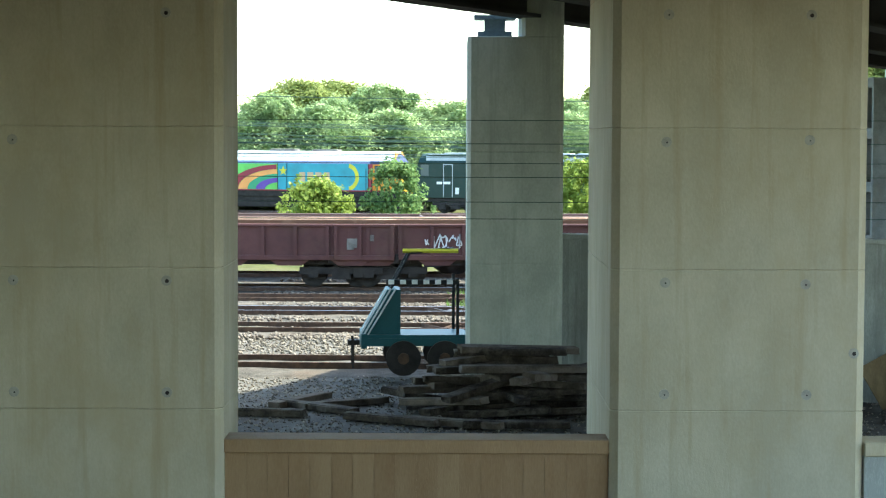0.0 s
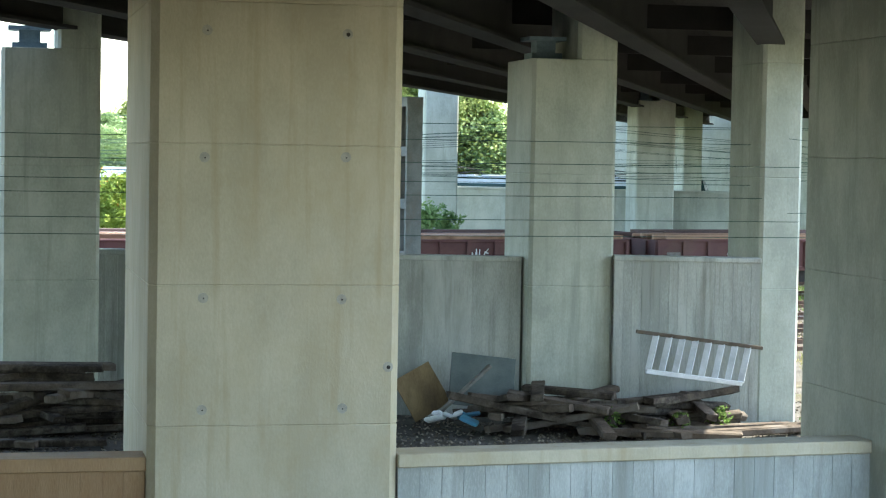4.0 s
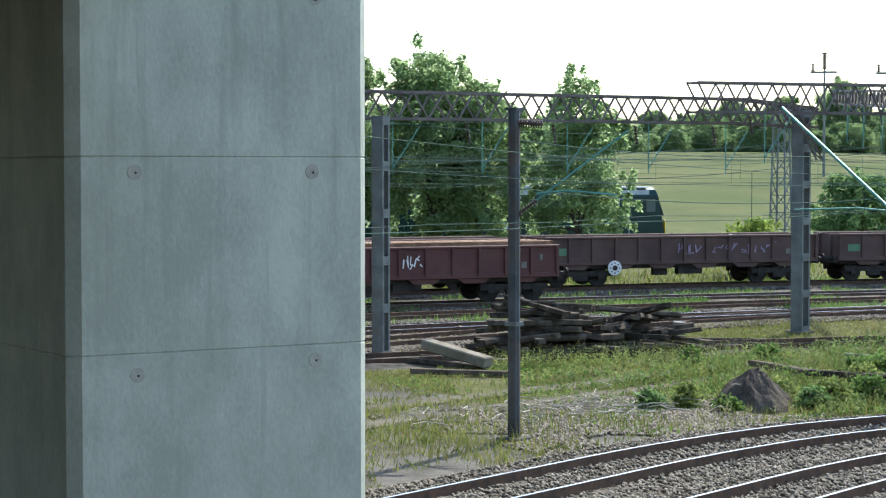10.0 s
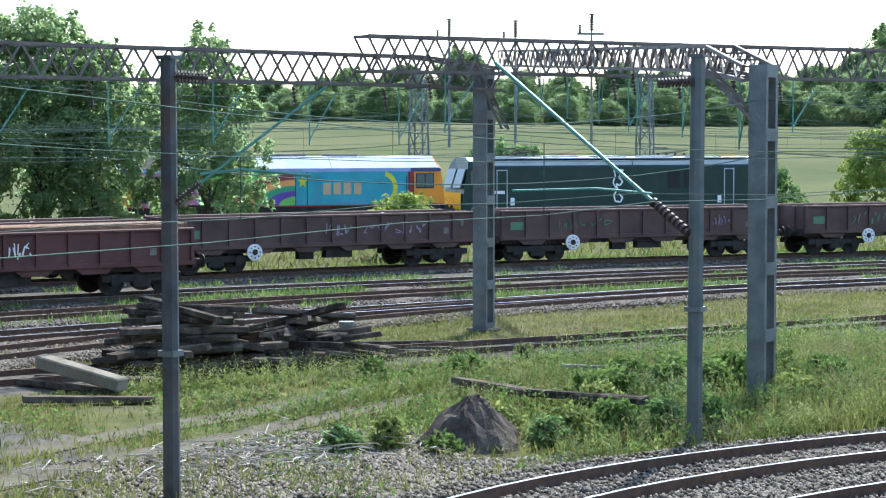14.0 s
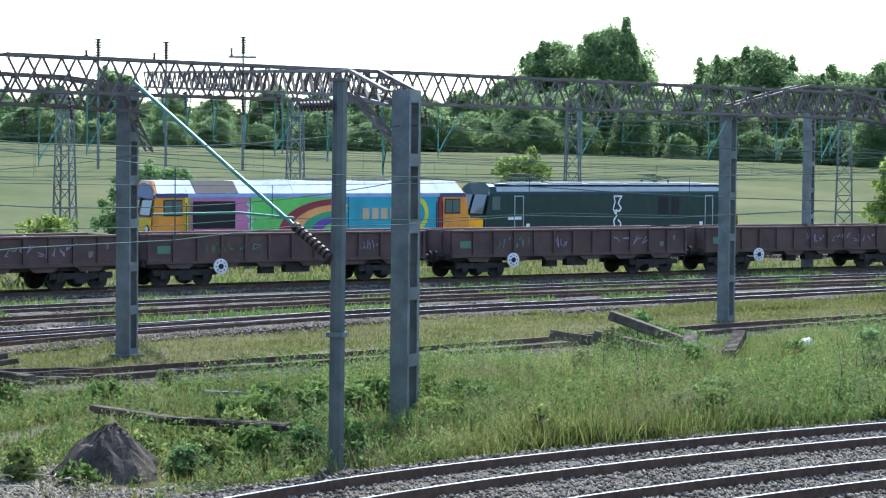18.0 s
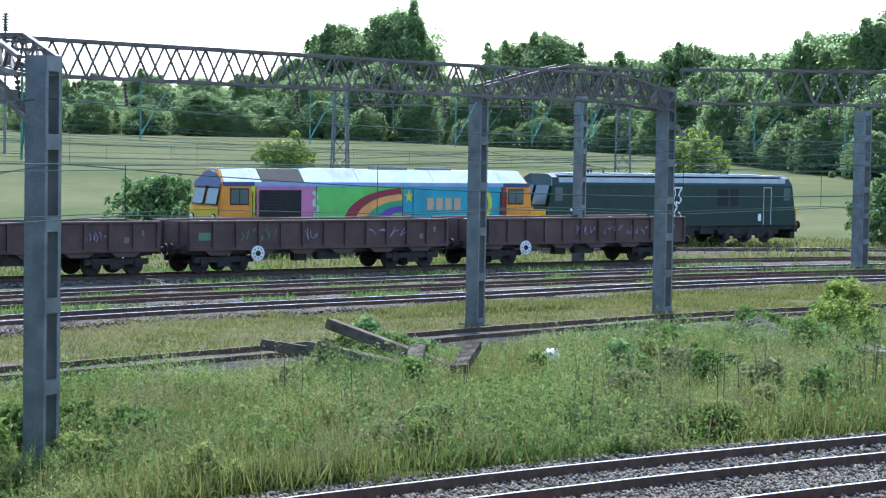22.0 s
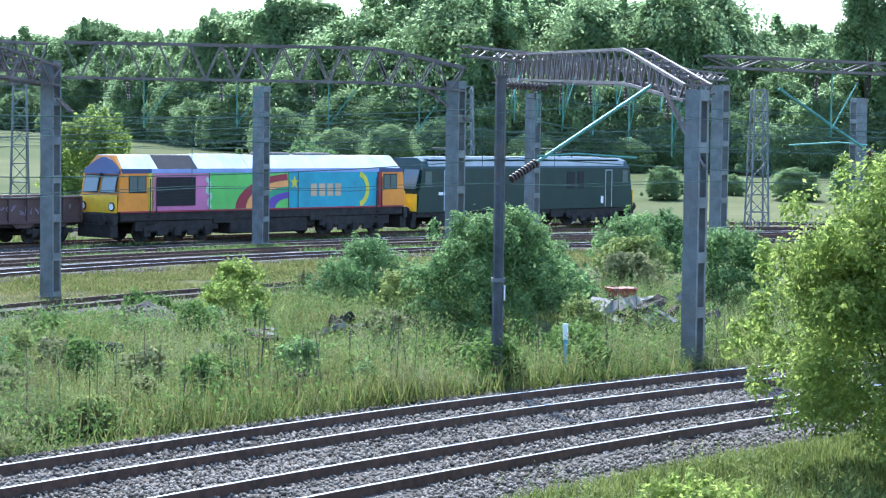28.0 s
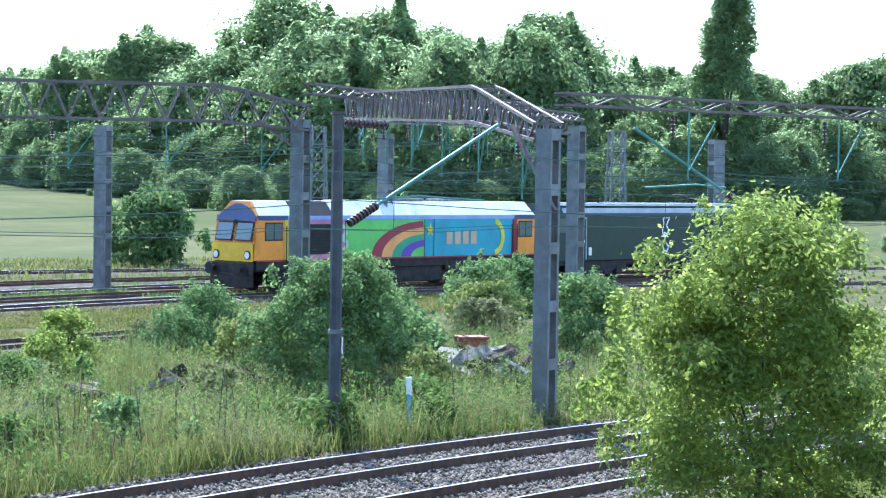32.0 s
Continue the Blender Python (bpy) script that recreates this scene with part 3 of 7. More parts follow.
bmesh.ops.recalc_face_normals(bm, faces=bm.faces)
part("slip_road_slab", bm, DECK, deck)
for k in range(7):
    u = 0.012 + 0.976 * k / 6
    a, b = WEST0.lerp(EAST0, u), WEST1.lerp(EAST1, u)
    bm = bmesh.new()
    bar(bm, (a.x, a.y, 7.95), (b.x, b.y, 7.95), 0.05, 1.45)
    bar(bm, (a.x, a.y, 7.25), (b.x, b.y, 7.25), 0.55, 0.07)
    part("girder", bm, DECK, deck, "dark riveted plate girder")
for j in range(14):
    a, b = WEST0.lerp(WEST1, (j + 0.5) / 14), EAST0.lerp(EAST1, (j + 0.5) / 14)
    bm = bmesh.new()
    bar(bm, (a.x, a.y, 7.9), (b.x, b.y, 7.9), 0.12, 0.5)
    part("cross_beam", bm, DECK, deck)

# ---- overhead line masts and gantries ----
def twin_mast(x, y, h, turn, w=0.52, label="grey galvanised twin-channel catenary mast", z0=-0.25):
    e = tagged(empty("catenary_mast", pose(x, y, z0, 0, 0, turn)), label, "railway mast", "line masts")
    v = w * 0.80
    for s in (-1, 1):
        bm = bmesh.new()
        q, o, i = w * 0.36, s * (v / 2 + 0.01), s * (v / 2 - 0.012)
        f = s * (v / 2 - 0.07)
        ring = [(-q, f), (-q, o), (q, o), (q, f), (q - 0.022, f), (q - 0.022, i), (-q + 0.022, i), (-q + 0.022, f)]
        lo = [bm.verts.new((x, y, 0)) for x, y in ring]
        hi = [bm.verts.new((x, y, h)) for x, y in ring]
        for k in range(8):
            bm.faces.new((lo[k], lo[(k + 1) % 8], hi[(k + 1) % 8], hi[k]))
        bm.faces.new(lo), bm.faces.new(hi)
        bmesh.ops.recalc_face_normals(bm, faces=bm.faces)
        part("channel", bm, GALV, e)
    n = max(3, round(h / 1.25))
    for i in range(n + 1):
        z = min(h - 0.12, 0.14 + i * (h - 0.2) / n)
        for s in (-1, 1):
            part("batten", boxes(((s * (w * 0.36 + 0.006), 0, z), (0.012, v, 0.24))), GALV, e)
    part("footing", boxes(((0, 0, 0.04), (0.75, 0.6, 0.14)), bevel=0.03), GRAVEL, e)
    return e


def post_mast(x, y, h, r, material, label, lean=0.0):
    e = tagged(empty("catenary_post", pose(x, y, -0.25, 0, lean, 20)), label, "railway mast", "line masts")
    bm = bmesh.new()
    tube(bm, [(0, 0, 0), (0, 0, h)], r * 1.08, 8, r)
    part("column", bm, material, e)
    part("cap", boxes(((0, 0, h + 0.02), (r * 2.2, r * 2.2, 0.05))), material, e)
    part("base_plate", boxes(((0, 0, 0.05), (r * 4.5, r * 4.5, 0.14)), bevel=0.02), GRAVEL, e)
    part("band", boxes(((0, 0, h * 0.36), (r * 2.3, r * 2.3, 0.08))), GALV, e)
    return e


def insulator(parent, a, b, n=8, r=0.085):
    """A ribbed insulator between two points."""
    a, b = Vector(a), Vector(b)
    bm = bmesh.new()
    tube(bm, [a, b], r * 0.4, 8)
    for i in range(n):
        p = a.lerp(b, (i + 0.5) / n)
        disc(bm, p, b - a, r, (b - a).length / n * 0.5, 10)
    return part("insulator", bm, INSUL, parent, "brown ribbed insulator")


def cantilever(x, y, z, tip, name="cantilever_arm", label="green tubular cantilever arm with brown insulators", r=0.035):
    """Raking tube with an insulator at its foot and a registration arm; (x, y, z) at the mast."""
    e = tagged(empty(name, Matrix.Translation((x, y, z))), label, "overhead line arm", "cantilever arms")
    t = Vector(tip)
    foot = t * 0.18
    insulator(e, (0, 0, 0), foot, 9, r * 2.4)
    bm = bmesh.new()
    tube(bm, [foot, t], r, 6)
    part("raking_tube", bm, GREEN_ARM, e, "verdigris green tube")
    bm = bmesh.new()
    side = Vector((t.x, t.y, 0))
    tube(bm, [foot + Vector((0, 0, 0.12)), side * 0.45 + Vector((0, 0, foot.z + 0.18)), side * 0.9 + Vector((0, 0, foot.z + 0.10))], 0.022, 5)
    part("registration_arm", bm, GREEN_ARM, e)
    return e


def truss(a, b, z0, z1, w=0.7, drop_b=0.0, drop_a=0.0, slope=2.6, rise=0.0, label="brown steel lattice gantry beam across the tracks", panel=0.95, chord=0.07):
    """Lattice beam from a to b (x, y) between heights z0 and z1; an end with a drop slopes down onto its mast."""
    A, B = Vector((*a, 0)), Vector((*b, 0))
    n = (B - A).length
    d = (B - A) / n
    s = Vector((-d.y, d.x, 0)) * w / 2
    e = tagged(empty("gantry_beam", Matrix.Translation(A)), label, "gantry", "lattice gantries")
    k = max(4, round(n / panel))

    def zs(u):
        q = u * n
        dz = 0.0
        if drop_b and n - q < slope:
            dz = drop_b * (1 - (n - q) / slope)
        if drop_a and q < slope:
            dz = drop_a * (1 - q / slope)
        up = rise * (1 - u)
        return z0 - dz * 0.4 + up, z1 - dz + up

    for sd in (-1, 1):
        bm1, bm2, bm3 = bmesh.new(), bmesh.new(), bmesh.new()
        for i in range(k):
            p, q = d * n * i / k + s * sd, d * n * (i + 1) / k + s * sd
            mid = (p + q) / 2
            l0, h0 = zs(i / k)
            l1, h1 = zs((i + 1) / k)
            lm = (l0 + l1) / 2
            bar(bm1, p + Vector((0, 0, h0)), q + Vector((0, 0, h1)), chord)
            bar(bm2, p + Vector((0, 0, l0)), q + Vector((0, 0, l1)), chord)
            bar(bm3, p + Vector((0, 0, h0)), mid + Vector((0, 0, lm)), chord * 0.62)
            bar(bm3, mid + Vector((0, 0, lm)), q + Vector((0, 0, h1)), chord * 0.62)
        part("top_chord", bm1, TRUSS, e)
        part("bottom_chord", bm2, TRUSS, e)
        part("lattice_web", bm3, TRUSS, e)
    bm = bmesh.new()
    for i in range(k + 1):
        l, h = zs(i / k)
        p = d * n * i / k
        for zz in (l, h):
            bar(bm, p + s + Vector((0, 0, zz)), p - s + Vector((0, 0, zz)), chord * 0.6)
    part("cross_bracing", bm, TRUSS, e)
    # suspension insulators below the beam
    for i in range(2, k - 1, max(3, k // 6)):
        l, h = zs(i / k)
        p = d * n * i / k
        insulator(e, p + Vector((0, 0, l - 0.1)), p + Vector((0.1, 0, l - 0.65)), 6, 0.05)
        bm = bmesh.new()
        tube(bm, [p + d * 0.5 + Vector((0, 0, l)), p + d * 0.5 + Vector((0, 0, l - 1.5))], 0.02, 5)
        part("drop_tube", bm, GREEN_ARM, e, "thin green drop tube")
        bm = bmesh.new()
        tube(bm, [p + d * 0.5 + Vector((0, 0, l - 1.35)), p + d * 1.35 + Vector((0, 0, l - 0.2))], 0.018, 5)
        part("brace_tube", bm, GREEN_ARM, e, "thin green raking tube")
    return e


def knee(a, b, label="raking gantry strut with white plates"):
    e = tagged(empty("gantry_strut", Matrix.Translation(a)), label, "gantry", "gantry struts")
    v = Vector(b) - Vector(a)
    bm = bmesh.new()
    for o in (-0.12, 0.12):
        bar(bm, (o, 0, 0), v + Vector((o, 0, 0)), 0.06)
    for i in range(6):
        bar(bm, v * (i / 6) + Vector((-0.12, 0, 0)), v * ((i + 1) / 6) + Vector((0.12, 0, 0)), 0.04)
    part("strut", bm, TRUSS, e)
    bm = bmesh.new()
    p = v * 0.45
    box(bm, p, (0.34, 0.06, 0.22))
    part("plate", bm, RUBBLE, e, "pale plate")
    return e


twin_mast(25.6, 44.6, 6.5, -60, 0.46, "dark shaded twin-channel catenary mast beside the siding")
twin_mast(40.9, 45.3, 6.9, -74, 0.55)
twin_mast(34.3, 30.8, 6.5, -82, 0.52, "tall pale twin-channel mast standing in long grass")
twin_mast(62.1, 39.7, 6.85, -89, 0.55, "grey twin-channel mast beside the overgrown siding")
twin_mast(70.3, 37.6, 7.3, -95, 0.60, "grey twin-channel mast carrying a lattice gantry")
twin_mast(75.5, 26.2, 6.9, -105, 0.60, "grey twin-channel mast behind a bush")
twin_mast(58.3, 16, 6.25, -112, 0.50, "tall grey twin-channel mast with a stay rod")
twin_mast(100.8, 21.4, 7.5, -112, 0.75, "grey twin-channel mast beside the far sidings")
twin_mast(105.9, 30.8, 7.2, -107, 0.7, "distant grey twin-channel mast")
twin_mast(100, 42, 7.3, -99, 0.75, "pale distant mast behind the locomotives")
twin_mast(93.3, 53.0, 7.8, -85, 0.6, "rust-stained twin-channel mast beside the locomotive line")
twin_mast(130, 17.7, 7.6, -54, 0.9, "distant grey twin-channel mast")
twin_mast(*via(10.4, 49.0), 6.6, 20, 0.6, "dark shaded twin-channel mast behind the retaining wall")
post_mast(19.65, 29.25, 6.2, 0.11, DARK_MAST, "slim dark catenary post with rust patches")
post_mast(29.4, 28.3, 6.45, 0.125, MASTGREY, "slim blue-grey catenary post by the running lines", 0.8)
m7 = post_mast(53.27, 19.2, 6.35, 0.11, DARK_MAST, "slim dark catenary post carrying a small number plate")
part("sign_plate", boxes(((0, -0.13, 2.02), (0.20, 0.02, 0.30))), WHITE, m7, "small white number plate with dark bars")
part("plate_bar", boxes(((0, -0.145, 2.08), (0.12, 0.01, 0.05)), ((0, -0.145, 1.97), (0.12, 0.01, 0.05))), BLACK, m7)

truss((24.0, 45.4), (41.1, 45.1), 6.2, 6.92, 0.7, drop_b=0.25)
truss((18.5, 47.7), (24.0, 45.4), 6.35, 7.1, 0.7)
truss((53.5, 57.3), (34.3, 30.9), 6.12, 6.62, 0.6, drop_b=0.4, slope=3.0, rise=1.25)
truss((36.0, 44.5), (70.3, 37.6), 6.50, 7.35, 0.7, drop_b=0.5)
truss((62.1, 39.7), (70.2, 37.9), 6.70, 7.55, 0.5, drop_a=0.75, slope=3.5)
truss((70.4, 37.2), (75.6, 26.0), 6.55, 7.62, 0.7, drop_b=0.55)
truss((85.0, 27.0), (58.3, 16.0), 6.10, 6.95, 0.6, drop_b=0.85, slope=6.5, rise=0.9)
truss((112.0, 34.0), (100.8, 21.4), 7.2, 8.3, 0.8, drop_b=0.8, slope=5.0, rise=0.4)
truss((75.6, 26.0), (100.9, 21.4), 7.45, 7.75, 0.3, panel=1.6, chord=0.06)
truss((58.4, 15.8), (75.0, 2.0), 6.5, 6.75, 0.3, panel=1.6, chord=0.05)
knee((40.6, 45.3, 6.75), (41.2, 44.8, 5.1))
knee((33.6, 31.6, 6.2), (34.4, 30.7, 4.9))
knee((70.0, 38.4, 6.9), (70.5, 37.0, 5.5))
knee((75.0, 27.4, 6.6), (75.7, 25.8, 5.4))
knee((59.6, 17.0, 6.1), (58.2, 15.8, 4.3))
cantilever(29.33, 28.35, 3.3, (0.2, 4.8, 2.95))
cantilever(19.67, 29.2, 4.0, (1.6, -1.3, 1.57), r=0.022)
cantilever(53.38, 19.0, 4.05, (2.95, -2.3, 1.98))
cantilever(63.1, 12.2, 4.4, (-2.35, 2.3, 1.7))
for bx, by, bz, dx, dy in ((19.65, 29.25, 5.72, 0.42, -0.32), (29.4, 28.3, 5.8, -0.5, 0.4), (53.3, 19.2, 5.95, 0.65, -0.8)):
    e = tagged(empty("line_insulator", Matrix.Translation((bx, by, bz))), "brown ribbed insulator bolted to a mast", "insulator", "mast insulators")
    insulator(e, (dx * 0.12, dy * 0.12, 0), (dx, dy, -0.03), 10, 0.085)


def lattice_tower(x, y, z0, h, w0, w1, label):
    e = tagged(empty("lattice_tower", pose(x, y, z0, 0, 0, 25)), label, "lattice mast", "lattice towers")
    legs = [bmesh.new() for _ in range(4)]
    web = bmesh.new()
    n = 8
    cs = ((-1, -1), (1, -1), (1, 1), (-1, 1))
    for i in range(n):
        a, b = i / n, (i + 1) / n
        wa, wb = (w0 + (w1 - w0) * a) / 2, (w0 + (w1 - w0) * b) / 2
        for j, (cx, cy) in enumerate(cs):
            ex, ey = cs[(j + 1) % 4]
            if i == 0:
                bar(legs[j], (cx * wa, cy * wa, 0), (cx * w1 / 2, cy * w1 / 2, h), 0.09)
            bar(web, (cx * wa, cy * wa, a * h), (ex * wb, ey * wb, b * h), 0.05)
            bar(web, (cx * wb, cy * wb, b * h), (ex * wb, ey * wb, b * h), 0.05)
    for leg in legs:
        part("leg_angle", leg, GALV, e)
    tagged(part("bracing", web, GALV, e), kind="stuff")
    return e


for x, y, z0, h in ((111.4, 79.0, -0.2, 9.0), (120.4, 64.6, -0.2, 8.6), (84.9, 96.8, -0.2, 8.8), (100.0, 92.3, -0.2, 9.0), (126.9, 39.7, -0.2, 8.0), (131.1, 23.4, -0.2, 8.0)):
    lattice_tower(x, y, z0, h, 1.1, 0.7, "pale galvanised lattice mast in the far yard")
for x, y, z in ((138.9, 152.4, 15.9), (144.3, 148.7, 15.8), (149.4, 143.3, 16.4)):
    e = tagged(empty("switchgear_pole", Matrix.Translation((x, y, 0))), "slim feeder pole with cross arm and bushings above the trees", "power pole", "feeder poles")
    bm = bmesh.new()
    tube(bm, [(0, 0, 0), (0, 0, z)], 0.16, 6, 0.1)
    part("pole", bm, GALV, e)
    bm = bmesh.new()
    bar(bm, (-1.0, 1.0, z - 1.5), (0.9, -0.9, z - 1.5), 0.22)
    part("cross_arm", bm, GALV, e)
    insulator(e, (0, 0, z - 1.2), (0, 0, z + 0.5), 7, 0.32)
    insulator(e, (-0.8, 0.8, z - 1.4), (-0.8, 0.8, z - 0.6), 4, 0.22)

truss((112.0, 78.5), (120.4, 64.6), 7.6, 8.8, 0.8)
# ---- wires ----
def wire(pts, r, name="line_wire", parent=None):
    bm = bmesh.new()
    tube(bm, pts, r, 4)
    return part(name, bm, WIRE, parent)


for tname, zc, zm in (("near_a", 4.05, 5.3), ("near_b", 4.15, 5.45), ("siding_b", 4.3, 5.5), ("siding_c", 4.3, 5.6), ("wagon_a", 4.3, 5.5), ("wagon_b", 4.4, 5.6), ("loco_line", 4.5, 5.7)):
    pts, heads = LINES[tname]
    e = tagged(empty("overhead_line"), "thin catenary and contact wires strung over a track", "overhead wires", "overhead lines")
    sel = list(range(0, len(pts), 3))
    hang = [pts[i] + Vector((0, 0, zm - 0.75 * (1 - ((i % 42) / 21 - 1) ** 2))) for i in sel]
    cont = [pts[i] + Vector((0, 0, zc + 0.04 * math.sin(i))) for i in sel]
    r = 0.0048 if tname.startswith("near") else 0.0065
    wire(hang, r, "catenary_wire", e)
    wire(cont, r * 1.1, "contact_wire", e)
    if tname != "loco_line" and not tname.startswith("near"):
        wire([p + Vector((0.9, 0.9, 0.35)) for p in hang], 0.007, "return_wire", e)
        wire([p + Vector((-0.7, -0.7, 0.55 + 0.3 * math.sin(k * 0.2))) for k, p in enumerate(cont)], 0.007, "feeder", e)
    for i in range(1, len(sel), 3):
        if -12 < hang[i].x < 125:
            bm = bmesh.new()
            tube(bm, [hang[i], cont[i]], 0.006, 3)
            part("dropper", bm, WIRE, e)
# the running lines' wires carried on past the viaduct's front piers
for yy, zz in ((35.5, 5.2), (35.5, 4.45), (34.9, 4.22), (33.2, 4.8), (33.2, 3.85), (32.6, 3.6)):
    e = tagged(empty("overhead_line"), "thin wire strung through the viaduct above the gravel", "overhead wires", "overhead lines")
    wire([(*via(x, yy), zz - 0.02 * math.cos(x * 0.2)) for x in range(-40, 15, 3)], 0.006, "contact_wire", e)
# along-track feeders from mast to mast
for route in ([(-30, 31, 6.2), (25.6, 44.6, 6.1), (40.9, 45.3, 6.4), (62, 39.7, 6.3), (70.3, 37.6, 6.6), (75.5, 26.2, 6.3), (90, 5, 6.2)],
              [(19.6, 29.2, 5.4), (34.3, 30.8, 5.6), (53.3, 19.2, 5.5), (58.3, 16, 5.4), (75, -2, 5.3)],
              [(-30, 30.5, 4.8), (25.6, 44.2, 4.9), (40.9, 44.9, 5.0), (62, 39.3, 4.9), (70.3, 37.2, 5.1), (75.5, 25.8, 5.0), (90, 4, 5)],
              [(19.6, 29.0, 4.5), (34.3, 30.5, 4.6), (53.3, 18.9, 4.5), (75, -3, 4.4)],
              [(0, 90, 6.5), (53, 57, 7), (95, 65, 7.4), (110, 60, 7.2), (130, 17.7, 7.2)],
              [(30, 75, 6.0), (72.5, 83, 7.0), (100, 42, 6.6), (105.9, 30.8, 6.6), (112, 0, 6.4)]):
    e = tagged(empty("feeder_wire"), "thin feeder wire sagging between masts", "overhead wires", "feeder wires")
    P = []
    for a, b in zip(route, route[1:]):
        for i in range(10):
            u = i / 10
            P.append(Vector(a).lerp(Vector(b), u) - Vector((0, 0, 1.6 * u * (1 - u))))
    P.append(Vector(route[-1]))
    wire(P, 0.009, "conductor", e)


# ---- wagons ----
def on_line(tname, s):
    """Place and heading at s metres along a track (s measured from its first point)."""
    pts, heads = LINES[tname]
    s = min(max(s, 0), len(pts) - 1.001)
    i = int(s)
    u = s - i
    return pts[i].lerp(pts[i + 1], u), heads[i].lerp(heads[i + 1], u).normalized()


def nearest_s(tname, x, y):
    pts, _ = LINES[tname]
    return min(range(len(pts)), key=lambda i: (pts[i].x - x) ** 2 + (pts[i].y - y) ** 2)


def stand(tname, s, z=0.0):
    p, h = on_line(tname, s)
    return pose(p.x, p.y, z, 0, 0, math.degrees(math.atan2(h.y, h.x)))


def bogie(parent, x, r=0.42, axles=(-0.9, 0.9), w=1.05, deep=False):
    b = part("bogie", boxes(((x, -w, 0.55), (abs(axles[-1] - axles[0]) + 0.9, 0.14, 0.22)), ((x, w, 0.55), (abs(axles[-1] - axles[0]) + 0.9, 0.14, 0.22)), ((x, 0, 0.6), (0.5, 2 * w, 0.25)),
                                  *[((x + a, s * w, 0.5), (0.30, 0.20, 0.34)) for a in axles for s in (-1, 1)], *[((x, s * w, 0.38), (0.6, 0.17, 0.22)) for s in (-1, 1)]), UNDER, parent)
    if deep:
        n = abs(axles[-1] - axles[0])
        for s in (-1, 1):
            part("side_frame", boxes(((x, s * (w + 0.05), 0.74), (n + 1.5, 0.16, 0.46)), *[((x + a, s * (w + 0.08), 0.46), (0.46, 0.22, 0.42)) for a in axles], *[((x + a, s * (w + 0.10), 0.40), (0.7, 0.12, 0.26)) for a in (-n / 4, n / 4)], bevel=0.03), UNDER, b, "grimy cast bogie side frame")
    for a in axles:
        bm = bmesh.new()
        for s in (-0.75, 0.75):
            disc(bm, (x + a, s, r), (0, 1, 0), r, 0.13, 20)
        tube(bm, [(x + a, -0.75, r), (x + a, 0.75, r)], 0.08, 8)
        part("wheelset", bm, UNDER, b, "dark steel wheels on an axle")
    return b


def scrawl(parent, x0, x1, z0, z1, y, material, seed, strokes=5, w=0.035):
    """Illegible sprayed strokes."""
    rr = random.Random(seed)
    bm = bmesh.new()
    for k in range(strokes):
        cx = x0 + (x1 - x0) * (k + 0.5) / strokes
        p = [(cx + rr.uniform(-0.5, 0.5) * (x1 - x0) / strokes, y, rr.uniform(z0, z1)) for _ in range(4)]
        for a, b in zip(p, p[1:]):
            bar(bm, a, b, w, 0.012, up=(0, 1, 0))
    return part("graffiti", bm, material, parent, "illegible sprayed scrawl")


